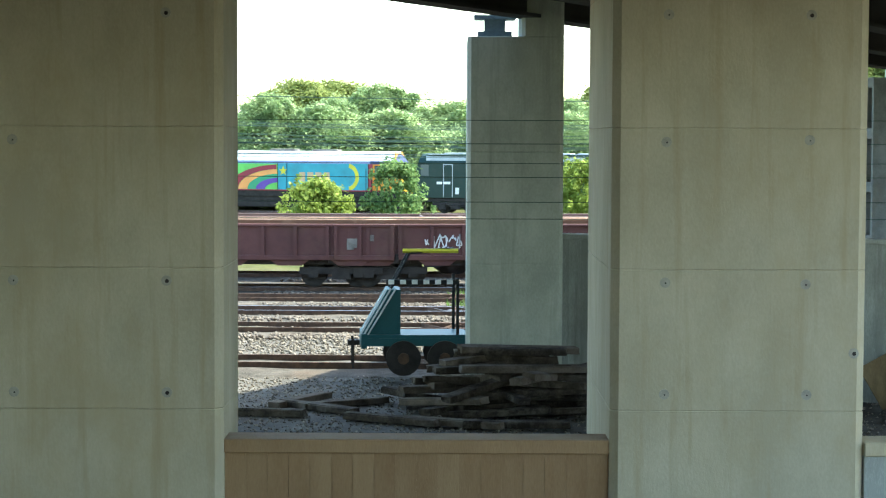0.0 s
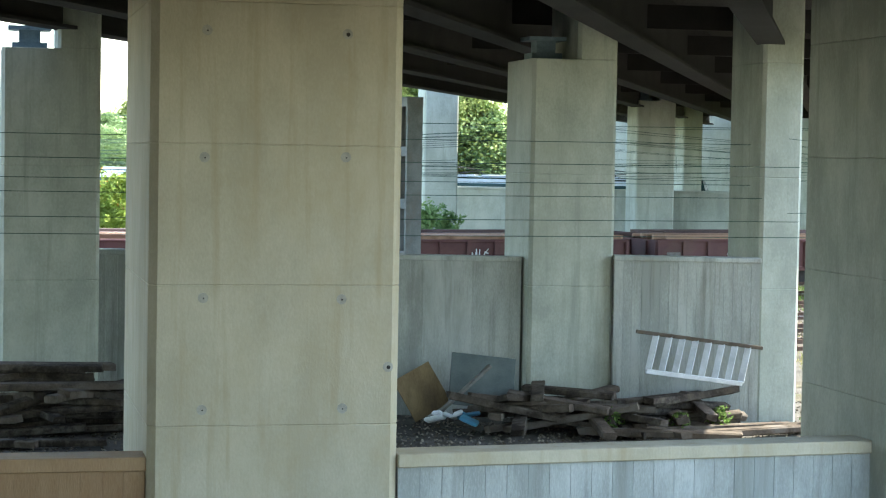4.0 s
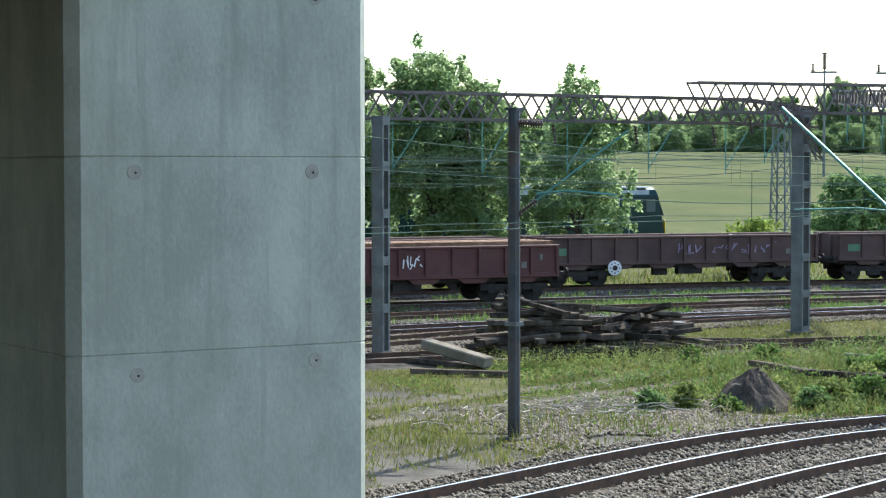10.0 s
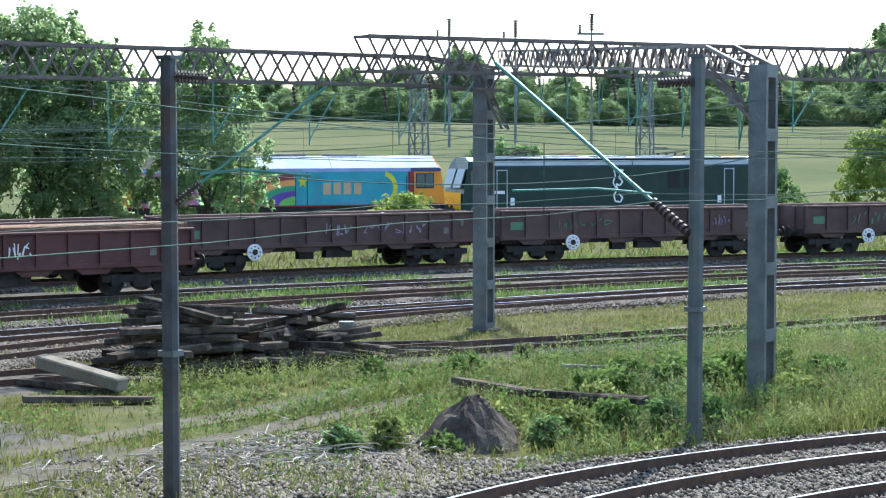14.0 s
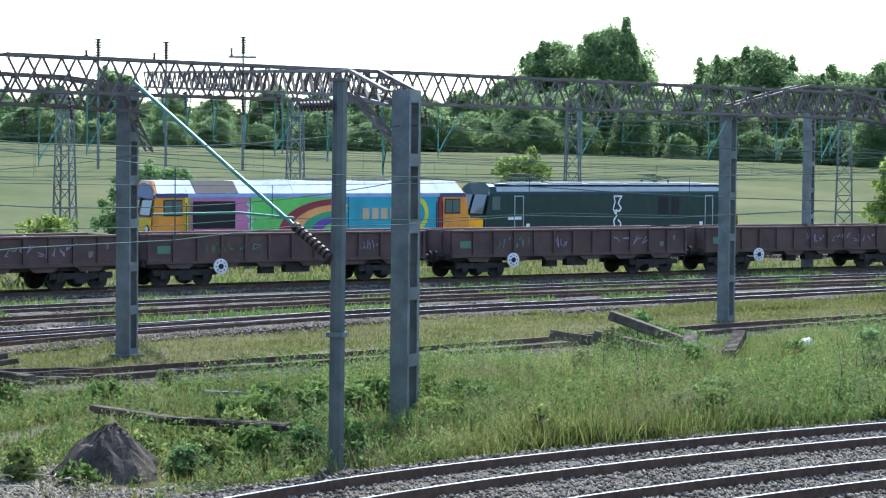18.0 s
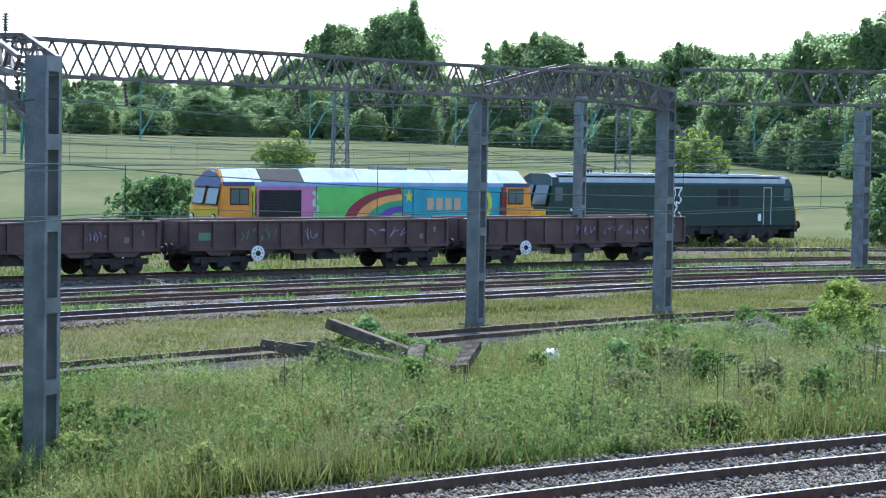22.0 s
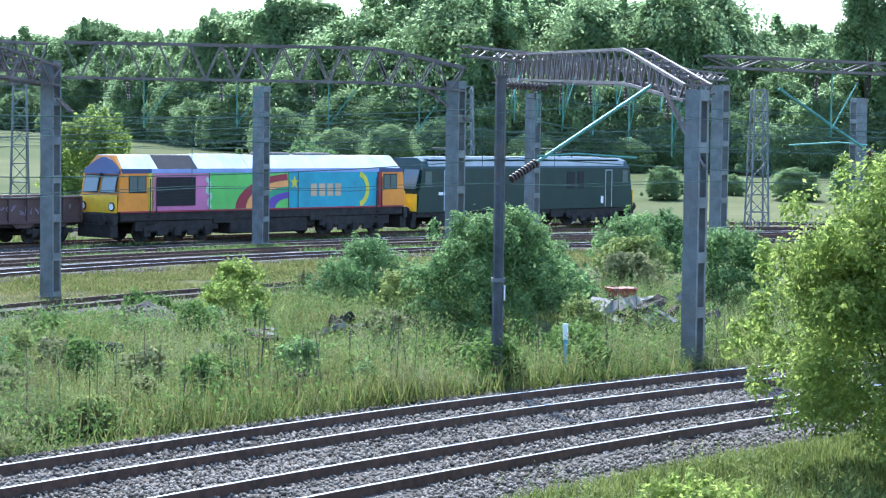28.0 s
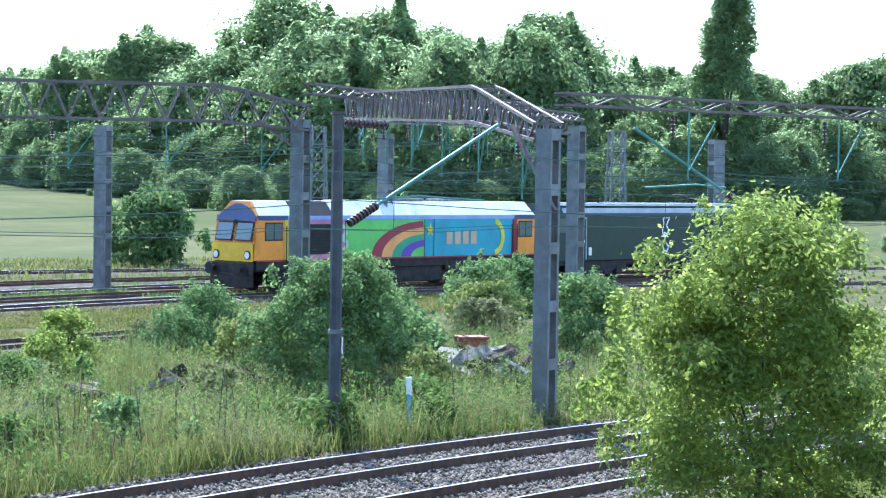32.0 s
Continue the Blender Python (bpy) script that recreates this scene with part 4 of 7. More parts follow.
def wagon(material, load, label, seed):
    """Low-sided bogie box wagon, 13.2 m over headstocks, origin on the rails at its middle."""
    rr = random.Random(seed)
    L, W, Z0, Z1 = 12.6, 2.5, 0.98, 2.02
    e = tagged(empty("box_wagon"), label, "railway wagon", "stabled wagons")
    for s in (-1, 1):
        side = part("side_panel", boxes(((0, s * W / 2, (Z0 + Z1) / 2), (L, 0.06, Z1 - Z0)), bevel=0.01), material, e)
        part("top_rail", boxes(((0, s * (W / 2 + 0.02), Z1), (L + 0.05, 0.16, 0.10)), bevel=0.02), material, side)
        part("sill", boxes(((0, s * (W / 2 + 0.01), Z0), (L + 0.05, 0.15, 0.16)), bevel=0.015), material, side)
        for i in range(13):
            bm = bmesh.new()
            box(bm, (-L / 2 + 0.06 + i * (L - 0.12) / 12, s * (W / 2 + 0.07), (Z0 + Z1) / 2), (0.11, 0.11, Z1 - Z0 - 0.02))
            part("rib", bm, material, side)
    for s in (-1, 1):
        part("end_panel", boxes(((s * L / 2, 0, (Z0 + Z1) / 2 + 0.02), (0.07, W, Z1 - Z0)), ((s * (L / 2 + 0.06), 0.6, 1.5), (0.1, 0.12, 1.0)), ((s * (L / 2 + 0.06), -0.6, 1.5), (0.1, 0.12, 1.0))), material, e)
        hs = part("headstock", boxes(((s * (L / 2 + 0.08), 0, 0.95), (0.16, 2.4, 0.28))), UNDER, e)
        for b in (-0.87, 0.87):
            bm = bmesh.new()
            tube(bm, [(s * (L / 2 + 0.16), b, 0.98), (s * (L / 2 + 0.5), b, 0.98)], 0.1, 10)
            disc(bm, (s * (L / 2 + 0.52), b, 0.98), (1, 0, 0), 0.22, 0.05, 14)
            part("buffer", bm, UNDER, hs)
    part("floor", boxes(((0, 0, 1.0), (L, W, 0.08))), UNDER, e)
    part("underframe", boxes(((0, 0, 0.82), (L, 0.5, 0.26)), ((0, -1.0, 0.84), (L * 0.98, 0.10, 0.18)), ((0, 1.0, 0.84), (L * 0.98, 0.10, 0.18))), UNDER, e)
    # hopper-like pockets under the sill
    for i in range(6):
        for y in (-1.26, 1.16):
            bm = bmesh.new()
            prism(bm, [(-4.9 + i * 1.96 - 0.65, 0.92), (-4.9 + i * 1.96 + 0.65, 0.92), (-4.9 + i * 1.96 + 0.4, 0.72), (-4.9 + i * 1.96 - 0.4, 0.72)], y, y + 0.10)
            part("floor_pocket", bm, material, e)
    part("brake_gear", boxes(((0.4, -0.9, 0.62), (1.1, 0.35, 0.30)), ((-0.9, -0.8, 0.6), (0.6, 0.3, 0.34))), UNDER, e)
    for x in (-4.6, 4.6):
        bogie(e, x)
    if load == "spoil":
        bm = bmesh.new()
        disc(bm, (-3.2, -1.36, 0.78), (0, 1, 0), 0.30, 0.05, 18)
        wheel = part("handbrake_wheel", bm, WHITE, e, "white handbrake wheel")
        bm = bmesh.new()
        disc(bm, (-3.2, -1.40, 0.78), (0, 1, 0), 0.11, 0.03, 10)
        for k in range(8):
            a = 2 * math.pi * k / 8
            box(bm, (-3.2 + 0.2 * math.cos(a), -1.39, 0.78 + 0.2 * math.sin(a)), (0.05, 0.02, 0.05))
        part("spoke", bm, UNDER, wheel)
    part("data_panel", boxes(((-5.6, -W / 2 - 0.045, 1.45), (0.55, 0.02, 0.30))), SPRAYGREEN if material is WAGON_BROWN else RUBBLE, e, "small stencilled data panel")
    part("label_clip", boxes(((4.9, -W / 2 - 0.05, 1.35), (0.22, 0.02, 0.22))), RUBBLE, e, "small pale label clip")
    part("label_clip", boxes(((5.6, -W / 2 - 0.05, 1.62), (0.12, 0.02, 0.2))), RUBBLE, e, "small pale label clip")
    for k in range(3):
        x0 = rr.uniform(-5.5, 3.5)
        scrawl(e, x0, x0 + rr.uniform(0.7, 2.2), 1.25, 1.75, -W / 2 - 0.06, rr.choice([LILAC, LILAC, SPRAYGREEN, LILAC] if material is WAGON_BROWN else [WHITE]), seed * 10 + k, rr.choice([4, 6]))
    if load == "rails":
        for k in range(9):
            for layer in range(2):
                bm = bmesh.new()
                y = -1.05 + k * 0.26 + rr.uniform(-0.03, 0.03)
                bar(bm, (-L / 2 + rr.uniform(0.1, 0.5), y, 1.96 + layer * 0.17), (L / 2 + rr.uniform(-0.5, 0.2), y, 1.96 + layer * 0.17), 0.12, 0.13)
                part("loaded_rail", bm, RUSTY, e, "rusty length of scrap rail")
        part("dunnage", boxes(*[((x, 0, 1.84), (0.2, 2.3, 0.12)) for x in (-5, -1.7, 1.7, 5)]), SLEEPER, e)
    else:
        v, f = [], []
        nx, ny = 48, 10
        for i in range(nx + 1):
            for j in range(ny + 1):
                x, y = -L / 2 + 0.05 + i * (L - 0.1) / nx, -W / 2 + 0.05 + j * (W - 0.1) / ny
                z = 1.93 + 0.16 * noise.noise((x * 0.9 + seed * 7, y * 0.8, 1.0)) + rr.uniform(-0.03, 0.03) - 0.10 * abs(y)
                v.append((x, y, z))
        for i in range(nx):
            for j in range(ny):
                a = i * (ny + 1) + j
                f.append((a, a + ny + 1, a + ny + 2, a + 1))
        from_arrays("spoil_load", v, f, LOAD, e)["label"] = "heaped spent ballast load"
    return e


red = wagon(WAGON_RED, "rails", "faded maroon bogie box wagon loaded with rusty rails", 3)
s_end = nearest_s("wagon_a", 42.3, 59.9) - 6.9
red.matrix_world = stand("wagon_a", s_end)
for k in range(1, 6):
    copy_thing(red, stand("wagon_a", s_end - 13.8 * k))
s_end = nearest_s("wagon_b", 97.0, 50.2) - 6.9
browns = [wagon(WAGON_BROWN, "spoil", "rusty brown bogie box wagon with faded graffiti and a ballast load", 20 + k) for k in range(3)]
for k in range(9):
    m = stand("wagon_b", s_end - 13.8 * k)
    if k < 3:
        browns[k].matrix_world = m
    else:
        copy_thing(browns[k % 3], m)


# ---- locomotives ----
def body_section(bm, x0, x1, prof, taper0=None, taper1=None):
    """Loft a closed (y, z) profile from x0 to x1; tapers move each end's points by (dx at z)."""
    n = len(prof)
    a = [bm.verts.new((x0 + (taper0(z) if taper0 else 0), y, z)) for y, z in prof]
    b = [bm.verts.new((x1 + (taper1(z) if taper1 else 0), y, z)) for y, z in prof]
    bm.faces.new(a[::-1]), bm.faces.new(b)
    for i in range(n):
        bm.faces.new((a[i], a[(i + 1) % n], b[(i + 1) % n], b[i]))


def plate(x0, x1, z0, z1, side, y=1.33, t=0.012):
    return boxes((((x0 + x1) / 2, side * (y + t / 2), (z0 + z1) / 2), (x1 - x0, t, z1 - z0)))


def strip(bm, pts, w, y, side, t=0.012):
    for a, b in zip(pts, pts[1:]):
        bar(bm, (a[0], side * (y + t / 2), a[1]), (b[0], side * (y + t / 2), b[1]), w, t, up=(0, 1, 0))


def arc_band(cx, cz, r0, r1, a0, a1, y, side, n=14, flat=1.0):
    bm = bmesh.new()
    vs = []
    for i in range(n + 1):
        a = radians(a0 + (a1 - a0) * i / n)
        for r in (r0, r1):
            vs.append([bm.verts.new((cx + r * math.cos(a), side * yy, cz + r * flat * math.sin(a))) for yy in (y, y + 0.014)])
    for i in range(n):
        p, q, r, s = vs[2 * i], vs[2 * i + 1], vs[2 * i + 2], vs[2 * i + 3]
        for f in ((p[1], q[1], s[1], r[1]), (p[0], r[0], s[0], q[0]), (p[0], p[1], r[1], r[0]), (q[0], s[0], s[1], q[1])):
            bm.faces.new(f)
    bmesh.ops.recalc_face_normals(bm, faces=bm.faces)
    return bm


def roof_skin(x0, x1, taper0=None, taper1=None):
    """Thin shell over the sloping roof."""
    bm = bmesh.new()
    body_section(bm, x0, x1, [(-1.215, 3.30), (-0.64, 3.905), (0.64, 3.905), (1.215, 3.30), (1.18, 3.27), (0.6, 3.86), (-0.6, 3.86), (-1.18, 3.27)], taper0, taper1)
    bmesh.ops.recalc_face_normals(bm, faces=bm.faces)
    return bm


def rainbow_loco():
    """Diesel locomotive, 21.3 m, cab towards -x at the left; z from the rail."""
    e = tagged(empty("diesel_locomotive"), "orange and rainbow-liveried diesel locomotive with cyan side and yellow moon", "locomotive")
    Wb, ZB = 1.32, 1.40
    hood = [(-Wb, ZB), (Wb, ZB), (Wb, 3.10), (1.19, 3.28), (0.62, 3.88), (-0.62, 3.88), (-1.19, 3.28), (-Wb, 3.10)]
    bm = bmesh.new()
    body_section(bm, -8.2, 8.2, hood)
    body = part("body", bm, CYAN, e, "cyan painted bodyside")
    for s in (-1, 1):
        end = s * 10.35
        lo, hi = sorted((end, s * 8.2))
        rake = (lambda z, s=s: -s * max(0, z - 2.2) * 0.26)
        back = (lambda z, s=s: -s * (max(0, z - 2.2) * 0.26 + 0.0))
        bm = bmesh.new()
        body_section(bm, lo, hi, hood, rake if s < 0 else None, rake if s > 0 else None)
        bmesh.ops.recalc_face_normals(bm, faces=bm.faces)
        cab = part("cab", bm, ORANGE, e, "orange driving cab")
        part("cab_roof", roof_skin(lo + (0.10 if s < 0 else 0), hi - (0.10 if s > 0 else 0), back if s < 0 else None, back if s > 0 else None), ROOFGREY, cab, "pale cab roof")
        bm = bmesh.new()
        prism(bm, [(end, ZB - 0.05), (end + s * 0.05, ZB - 0.05), (end + s * 0.05, 2.12), (end, 2.12)], -1.27, 1.27)
        part("nose_panel", bm, YELLOW, cab, "grimy yellow warning panel")
        x3 = end + rake(3.12)
        bm = bmesh.new()
        for q in range(7):
            a, b = -1.22 + q * 2.44 / 7, -1.22 + (q + 1) * 2.44 / 7
            za, zb = (3.12 + 0.62 * (1 - abs(v / 1.25) ** 1.6) for v in (a, b))
            vs = [bm.verts.new((x3 + s * dx - s * 0.26 * (z - 3.12), y, z)) for dx in (-0.10, 0.07) for y, z in ((a, 3.06), (b, 3.06), (b, zb + 0.08), (a, za + 0.08))]
            for f in ((0, 1, 2, 3), (7, 6, 5, 4), (0, 4, 5, 1), (1, 5, 6, 2), (2, 6, 7, 3), (3, 7, 4, 0)):
                bm.faces.new([vs[k] for k in f])
        bmesh.ops.remove_doubles(bm, verts=bm.verts[:], dist=0.001)
        bmesh.ops.recalc_face_normals(bm, faces=bm.faces)
        part("roof_arch", bm, NAVY, cab, "dark blue arch over the windscreens")
        for w in (-0.62, 0.62):
            for nm, g0, g1, hw, mt, out in (("window_rubber", 2.22, 3.02, 0.53, BLACK, 0.012), ("windscreen", 2.27, 2.97, 0.48, WINDOW, 0.03)):
                bm = bmesh.new()
                prism(bm, [(end + rake(g0) - s * 0.02, g0), (end + rake(g0) + s * out, g0), (end + rake(g1) + s * out, g1), (end + rake(g1) - s * 0.02, g1)], w - hw, w + hw)
                bmesh.ops.recalc_face_normals(bm, faces=bm.faces)
                part(nm, bm, mt, cab, "grey reflecting windscreen pane" if mt is WINDOW else "")
            bm = bmesh.new()
            disc(bm, (end + s * 0.08, w * 1.6, 1.62), (1, 0, 0), 0.15, 0.07, 14)
            lamp = part("headlight", bm, WHITE, cab, "round marker light")
            bm = bmesh.new()
            disc(bm, (end + s * 0.07, w * 1.6, 1.62), (1, 0, 0), 0.20, 0.06, 14)
            part("lamp_rim", bm, UNDER, lamp)
        bm = bmesh.new()
        disc(bm, (x3 + s * 0.06, 0, 3.02), (1, 0, 0), 0.10, 0.08, 12)
        part("top_lamp", bm, UNDER, cab)
        for side in (-1, 1):
            wx0, wx1 = sorted((end - s * 0.75, end - s * 1.75))
            part("window_rubber", plate(wx0 - 0.06, wx1 + 0.06, 2.22, 3.00, side, 1.322), BLACK, cab)
            part("side_window", plate(wx0, (wx0 + wx1) / 2 - 0.03, 2.28, 2.94, side, 1.332), WINDOW, cab)
            part("side_window", plate((wx0 + wx1) / 2 + 0.03, wx1, 2.28, 2.94, side, 1.332), WINDOW, cab)
            part("cantrail", boxes(((end - s * 1.22, side * 1.27, 3.19), (1.85, 0.13, 0.20))), NAVY, cab, "dark blue cantrail")
            part("cab_pillar", plate(*sorted((end - s * 1.95, end - s * 2.3)), ZB + 0.02, 3.1, side, 1.322, 0.02), MAROON if s > 0 else TUBEYEL, cab, "coloured cab door")
            for dx in (2.0, 2.42):
                part("handrail", boxes(((end - s * dx, side * 1.40, 2.1), (0.035, 0.035, 1.5))), UNDER, cab)
            for k in range(3):
                part("step", boxes(((end - s * 2.15, side * 1.30, 0.55 + k * 0.3), (0.45, 0.16, 0.04))), UNDER, e)
        part("buffer_beam", boxes(((end + s * 0.1, 0, 1.05), (0.34, 2.55, 0.55)), ((end + s * 0.05, 0, 0.55), (0.5, 2.3, 0.6)), bevel=0.03), UNDER, e)
        for b in (-0.87, 0.87):
            bm = bmesh.new()
            tube(bm, [(end + s * 0.2, b, 1.05), (end + s * 0.6, b, 1.05)], 0.12, 10)
            disc(bm, (end + s * 0.62, b, 1.05), (1, 0, 0), 0.26, 0.05, 14)
            part("buffer", bm, UNDER, e)
    for side in (-1, 1):
        y = 1.325
        part("roof_edge", boxes(((0, side * 1.255, 3.20), (16.4, 0.13, 0.17))), TEALBAND, body, "lilac blue roof edge")
        part("pink_panel", plate(-8.2, -4.4, ZB + 0.02, 3.09, side), PINK, body, "pink painted panel")
        part("radiator_grille", plate(-7.9, -5.35, 1.62, 2.92, side, y + 0.012, 0.03), BLACK, body, "black radiator grille")
        for k in range(9):
            part("grille_slat", plate(-7.86, -5.39, 1.68 + k * 0.14, 1.71 + k * 0.14, side, y + 0.04, 0.012), UNDER, body)
        part("lime_panel", plate(-4.4, 1.2, ZB + 0.02, 3.09, side), LIME, body, "lime green panel")
        bm = bmesh.new()
        strip(bm, [(-4.62, 2.85), (-4.3, 2.6), (-4.6, 2.3), (-4.25, 2.05), (-4.5, 1.75), (-4.3, 1.5)], 0.20, y + 0.014, side)
        part("white_tag", bm, SPRAYPALE, body, "pale flowing stripe between pink and green")
        for k, (r, mt) in enumerate(((3.9, MAROON), (3.15, PEACH), (2.45, DARKGREEN), (1.8, VIOLET))):
            bm = arc_band(1.3, ZB + 0.03, r - 0.72, r, 93, 180, y + 0.014 + 0.002 * k, side, 18, 0.41)
            part("rainbow_stripe", bm, mt, body, "curved rainbow stripe")
        bm = bmesh.new()
        cx, cz = 1.62, 2.62
        ring = [((0.34 if i % 2 == 0 else 0.14) * math.sin(math.pi * i / 5), (0.34 if i % 2 == 0 else 0.14) * math.cos(math.pi * i / 5)) for i in range(10)]
        prism(bm, [(cx + a, cz + b) for a, b in ring], side * (y + 0.014), side * (y + 0.03))
        bmesh.ops.recalc_face_normals(bm, faces=bm.faces)
        part("star", bm, TUBEYEL, body, "yellow star")
        part("moon", arc_band(6.5, 2.25, 0.62, 0.88, -80, 80, y + 0.014, side), TUBEYEL, body, "yellow crescent moon")
        for k in range(4):
            part("lettering_block", plate(2.85 + k * 0.62, 3.30 + k * 0.62, 1.95, 2.55, side, y + 0.012), LOGO, body, "plain orange block in place of a logo")
        for x in (-4.42, 1.2, 1.9, 8.1):
            part("panel_seam", plate(x - 0.02, x + 0.02, ZB, 3.1, side, y + 0.03, 0.006), UNDER, body)
        part("sole_bar", boxes(((0, side * 1.335, ZB - 0.02), (20.4, 0.05, 0.07))), MAROON, e, "dark red sole bar")
        part("skirt", boxes(((0, side * 1.24, 1.18), (20.3, 0.10, 0.42)), ((-3.4, side * 1.27, 0.95), (1.3, 0.10, 0.35)), ((3.4, side * 1.27, 0.95), (1.1, 0.10, 0.35)), bevel=0.02), UNDER, e, "grimy underframe side")
    for x0, x1, mt, lab in ((-8.18, -7.7, ROOFGREY, "pale roof panel"), (-7.66, -5.1, BLACK, "dark cooler grille on the roof"), (-5.06, -1.6, ROOFGREY, "pale roof hatch panel"), (-1.56, 3.4, ROOFGREY, "pale roof hatch panel"), (3.44, 8.18, ROOFGREY, "pale roof hatch panel")):
        part("roof_panel", roof_skin(x0, x1), mt, body, lab)
    for x0, x1 in ((-3.9, -2.7), (-2.5, -1.3)):
        part("roof_hatch", boxes((((x0 + x1) / 2, 0, 3.92), (x1 - x0, 1.2, 0.05)), bevel=0.01), ROOFGREY, body)
    part("exhaust", boxes(((1.2, 0, 3.97), (2.0, 0.9, 0.16)), ((4.4, 0.1, 3.96), (1.9, 0.9, 0.14)), bevel=0.04), RUBBLE, body, "dusty exhaust hatch")
    part("fuel_tank", boxes(((0, 0, 0.66), (5.6, 2.4, 0.8)), ((3.2, 0, 0.7), (0.8, 2.0, 0.5)), ((0, 0, 1.1), (20.3, 2.3, 0.4)), bevel=0.06), UNDER, e, "grimy fuel tank")
    for x in (-6.4, 6.4):
        bogie(e, x, 0.53, (-2.0, 0.0, 2.0), 1.1, True)
    return e


def green_loco():
    e = tagged(empty("electric_locomotive"), "dark green electric locomotive with a grey roof and folded pantographs", "locomotive")
    Wb = 1.32
    prof = [(-Wb, 1.0), (Wb, 1.0), (Wb, 3.25), (1.12, 3.62), (0.72, 3.80), (-0.72, 3.80), (-1.12, 3.62), (-Wb, 3.25)]
    bm = bmesh.new()
    body_section(bm, -10.3, 10.3, prof, lambda z: 0.34 * max(0, z - 2.0), lambda z: -0.34 * max(0, z - 2.0))
    body = part("body", bm, BRUNSWICK, e, "dark green bodyside")
    for s in (-1, 1):
        end = s * 10.3
        bm = bmesh.new()
        prism(bm, [(end, 1.05), (end + s * 0.05, 1.05), (end + s * 0.05, 1.95), (end, 1.95)], -1.28, 1.28)
        part("nose_panel", bm, YELLOW, body, "yellow warning panel")
        for w in (-0.63, 0.63):
            bm = bmesh.new()
            prism(bm, [(end - s * 0.06, 2.2), (end + s * 0.0, 2.2), (end - s * 0.36, 3.2), (end - s * 0.42, 3.2)], w - 0.52, w + 0.52)
            part("windscreen", bm, WINDOW, body)
        part("buffer_beam", boxes(((end + s * 0.1, 0, 0.8), (0.3, 2.4, 0.4)), ((end, 0, 0.42), (0.4, 2.1, 0.4))), UNDER, e)
        for b in (-0.87, 0.87):
            bm = bmesh.new()
            tube(bm, [(end + s * 0.2, b, 1.0), (end + s * 0.6, b, 1.0)], 0.12, 10)
            disc(bm, (end + s * 0.62, b, 1.0), (1, 0, 0), 0.24, 0.05, 14)
            part("buffer", bm, UNDER, e)
        for side in (-1, 1):
            part("cab_window", plate(min(end - s * 1.2, end - s * 0.62), max(end - s * 1.2, end - s * 0.62), 2.4, 3.1, side), WINDOW, body)
            part("cab_door", boxes(((end - s * 2.3, side * 1.328, 2.1), (0.05, 0.02, 2.1)), ((end - s * 2.95, side * 1.328, 2.1), (0.05, 0.02, 2.1)), ((end - s * 2.62, side * 1.328, 3.12), (0.7, 0.02, 0.05))), GREYROOF, body, "door edge with pale grab rails")
            part("white_label", plate(end - s * 3.3 - 0.13, end - s * 3.3 + 0.13, 1.25, 1.65, side), WHITE, body)
    for side in (-1, 1):
        part("engine_vent", plate(3.4, 4.2, 2.1, 3.05, side), BLACK, body, "black side grille")
        part("engine_vent", plate(4.5, 5.1, 2.1, 3.05, side), BLACK, body, "black side grille")
        part("number_bars", boxes(((-8.3 + 0.0, side * 1.335, 1.95), (0.40, 0.02, 0.16)), ((-7.75, side * 1.335, 1.95), (0.5, 0.02, 0.16))), WHITE, body, "white bars in place of the number")
        bm = bmesh.new()
        strip(bm, [(-0.3, 3.1), (0.35, 3.1), (0.2, 2.95), (0.05, 2.7), (0.3, 2.45), (0.1, 2.25), (-0.15, 2.35), (-0.05, 2.05), (-0.3, 1.75), (-0.2, 1.4), (0.15, 1.35), (0.3, 1.6), (0.05, 1.8)], 0.085, 1.328, side)
        strip(bm, [(-0.3, 3.1), (-0.2, 2.8), (-0.35, 2.4), (-0.15, 2.1)], 0.07, 1.328, side)
        part("crest", bm, WHITE, body, "white curling emblem drawn as a plain shape")
        part("roof_side", boxes(((0, side * 1.21, 3.47), (18.6, 0.10, 0.30)), ((0, side * 0.93, 3.745), (18.4, 0.40, 0.06))), GREYROOF, body, "grey roof edge")
        part("equipment_case", boxes(((-1.5, side * 1.05, 0.75), (1.6, 0.4, 0.6)), ((0.6, side * 1.05, 0.75), (1.8, 0.4, 0.6)), ((2.6, side * 1.05, 0.8), (1.2, 0.4, 0.5)), ((0, side * 1.12, 0.90), (20.4, 0.14, 0.30))), UNDER, e)
    for k, x in enumerate((-6.8, -3.6, -0.4, 2.8, 6.2)):
        part("roof_panel", boxes(((x, 0, 3.82), (2.7, 1.45, 0.08)), bevel=0.015), GREYROOF, body, "grey roof hatch")
    for x in (-5.6, 4.6):
        bm = bmesh.new()
        for s in (-0.45, 0.45):
            tube(bm, [(x - 1.0, s, 3.95), (x + 0.7, s * 0.9, 4.12), (x - 0.9, s * 0.7, 4.26)], 0.03, 5)
        tube(bm, [(x - 0.95, -0.75, 4.28), (x - 0.95, 0.75, 4.28)], 0.04, 5)
        for q in (-0.8, 0.4):
            tube(bm, [(x + q, -0.5, 3.86), (x + q, -0.5, 4.0)], 0.06, 6)
            tube(bm, [(x + q, 0.5, 3.86), (x + q, 0.5, 4.0)], 0.06, 6)
        part("pantograph", bm, UNDER, e, "folded pantograph")
    for x in (-6.2, 6.2):
        bogie(e, x, 0.53, (-1.9, 0.0, 1.9), 1.1, True)
    return e


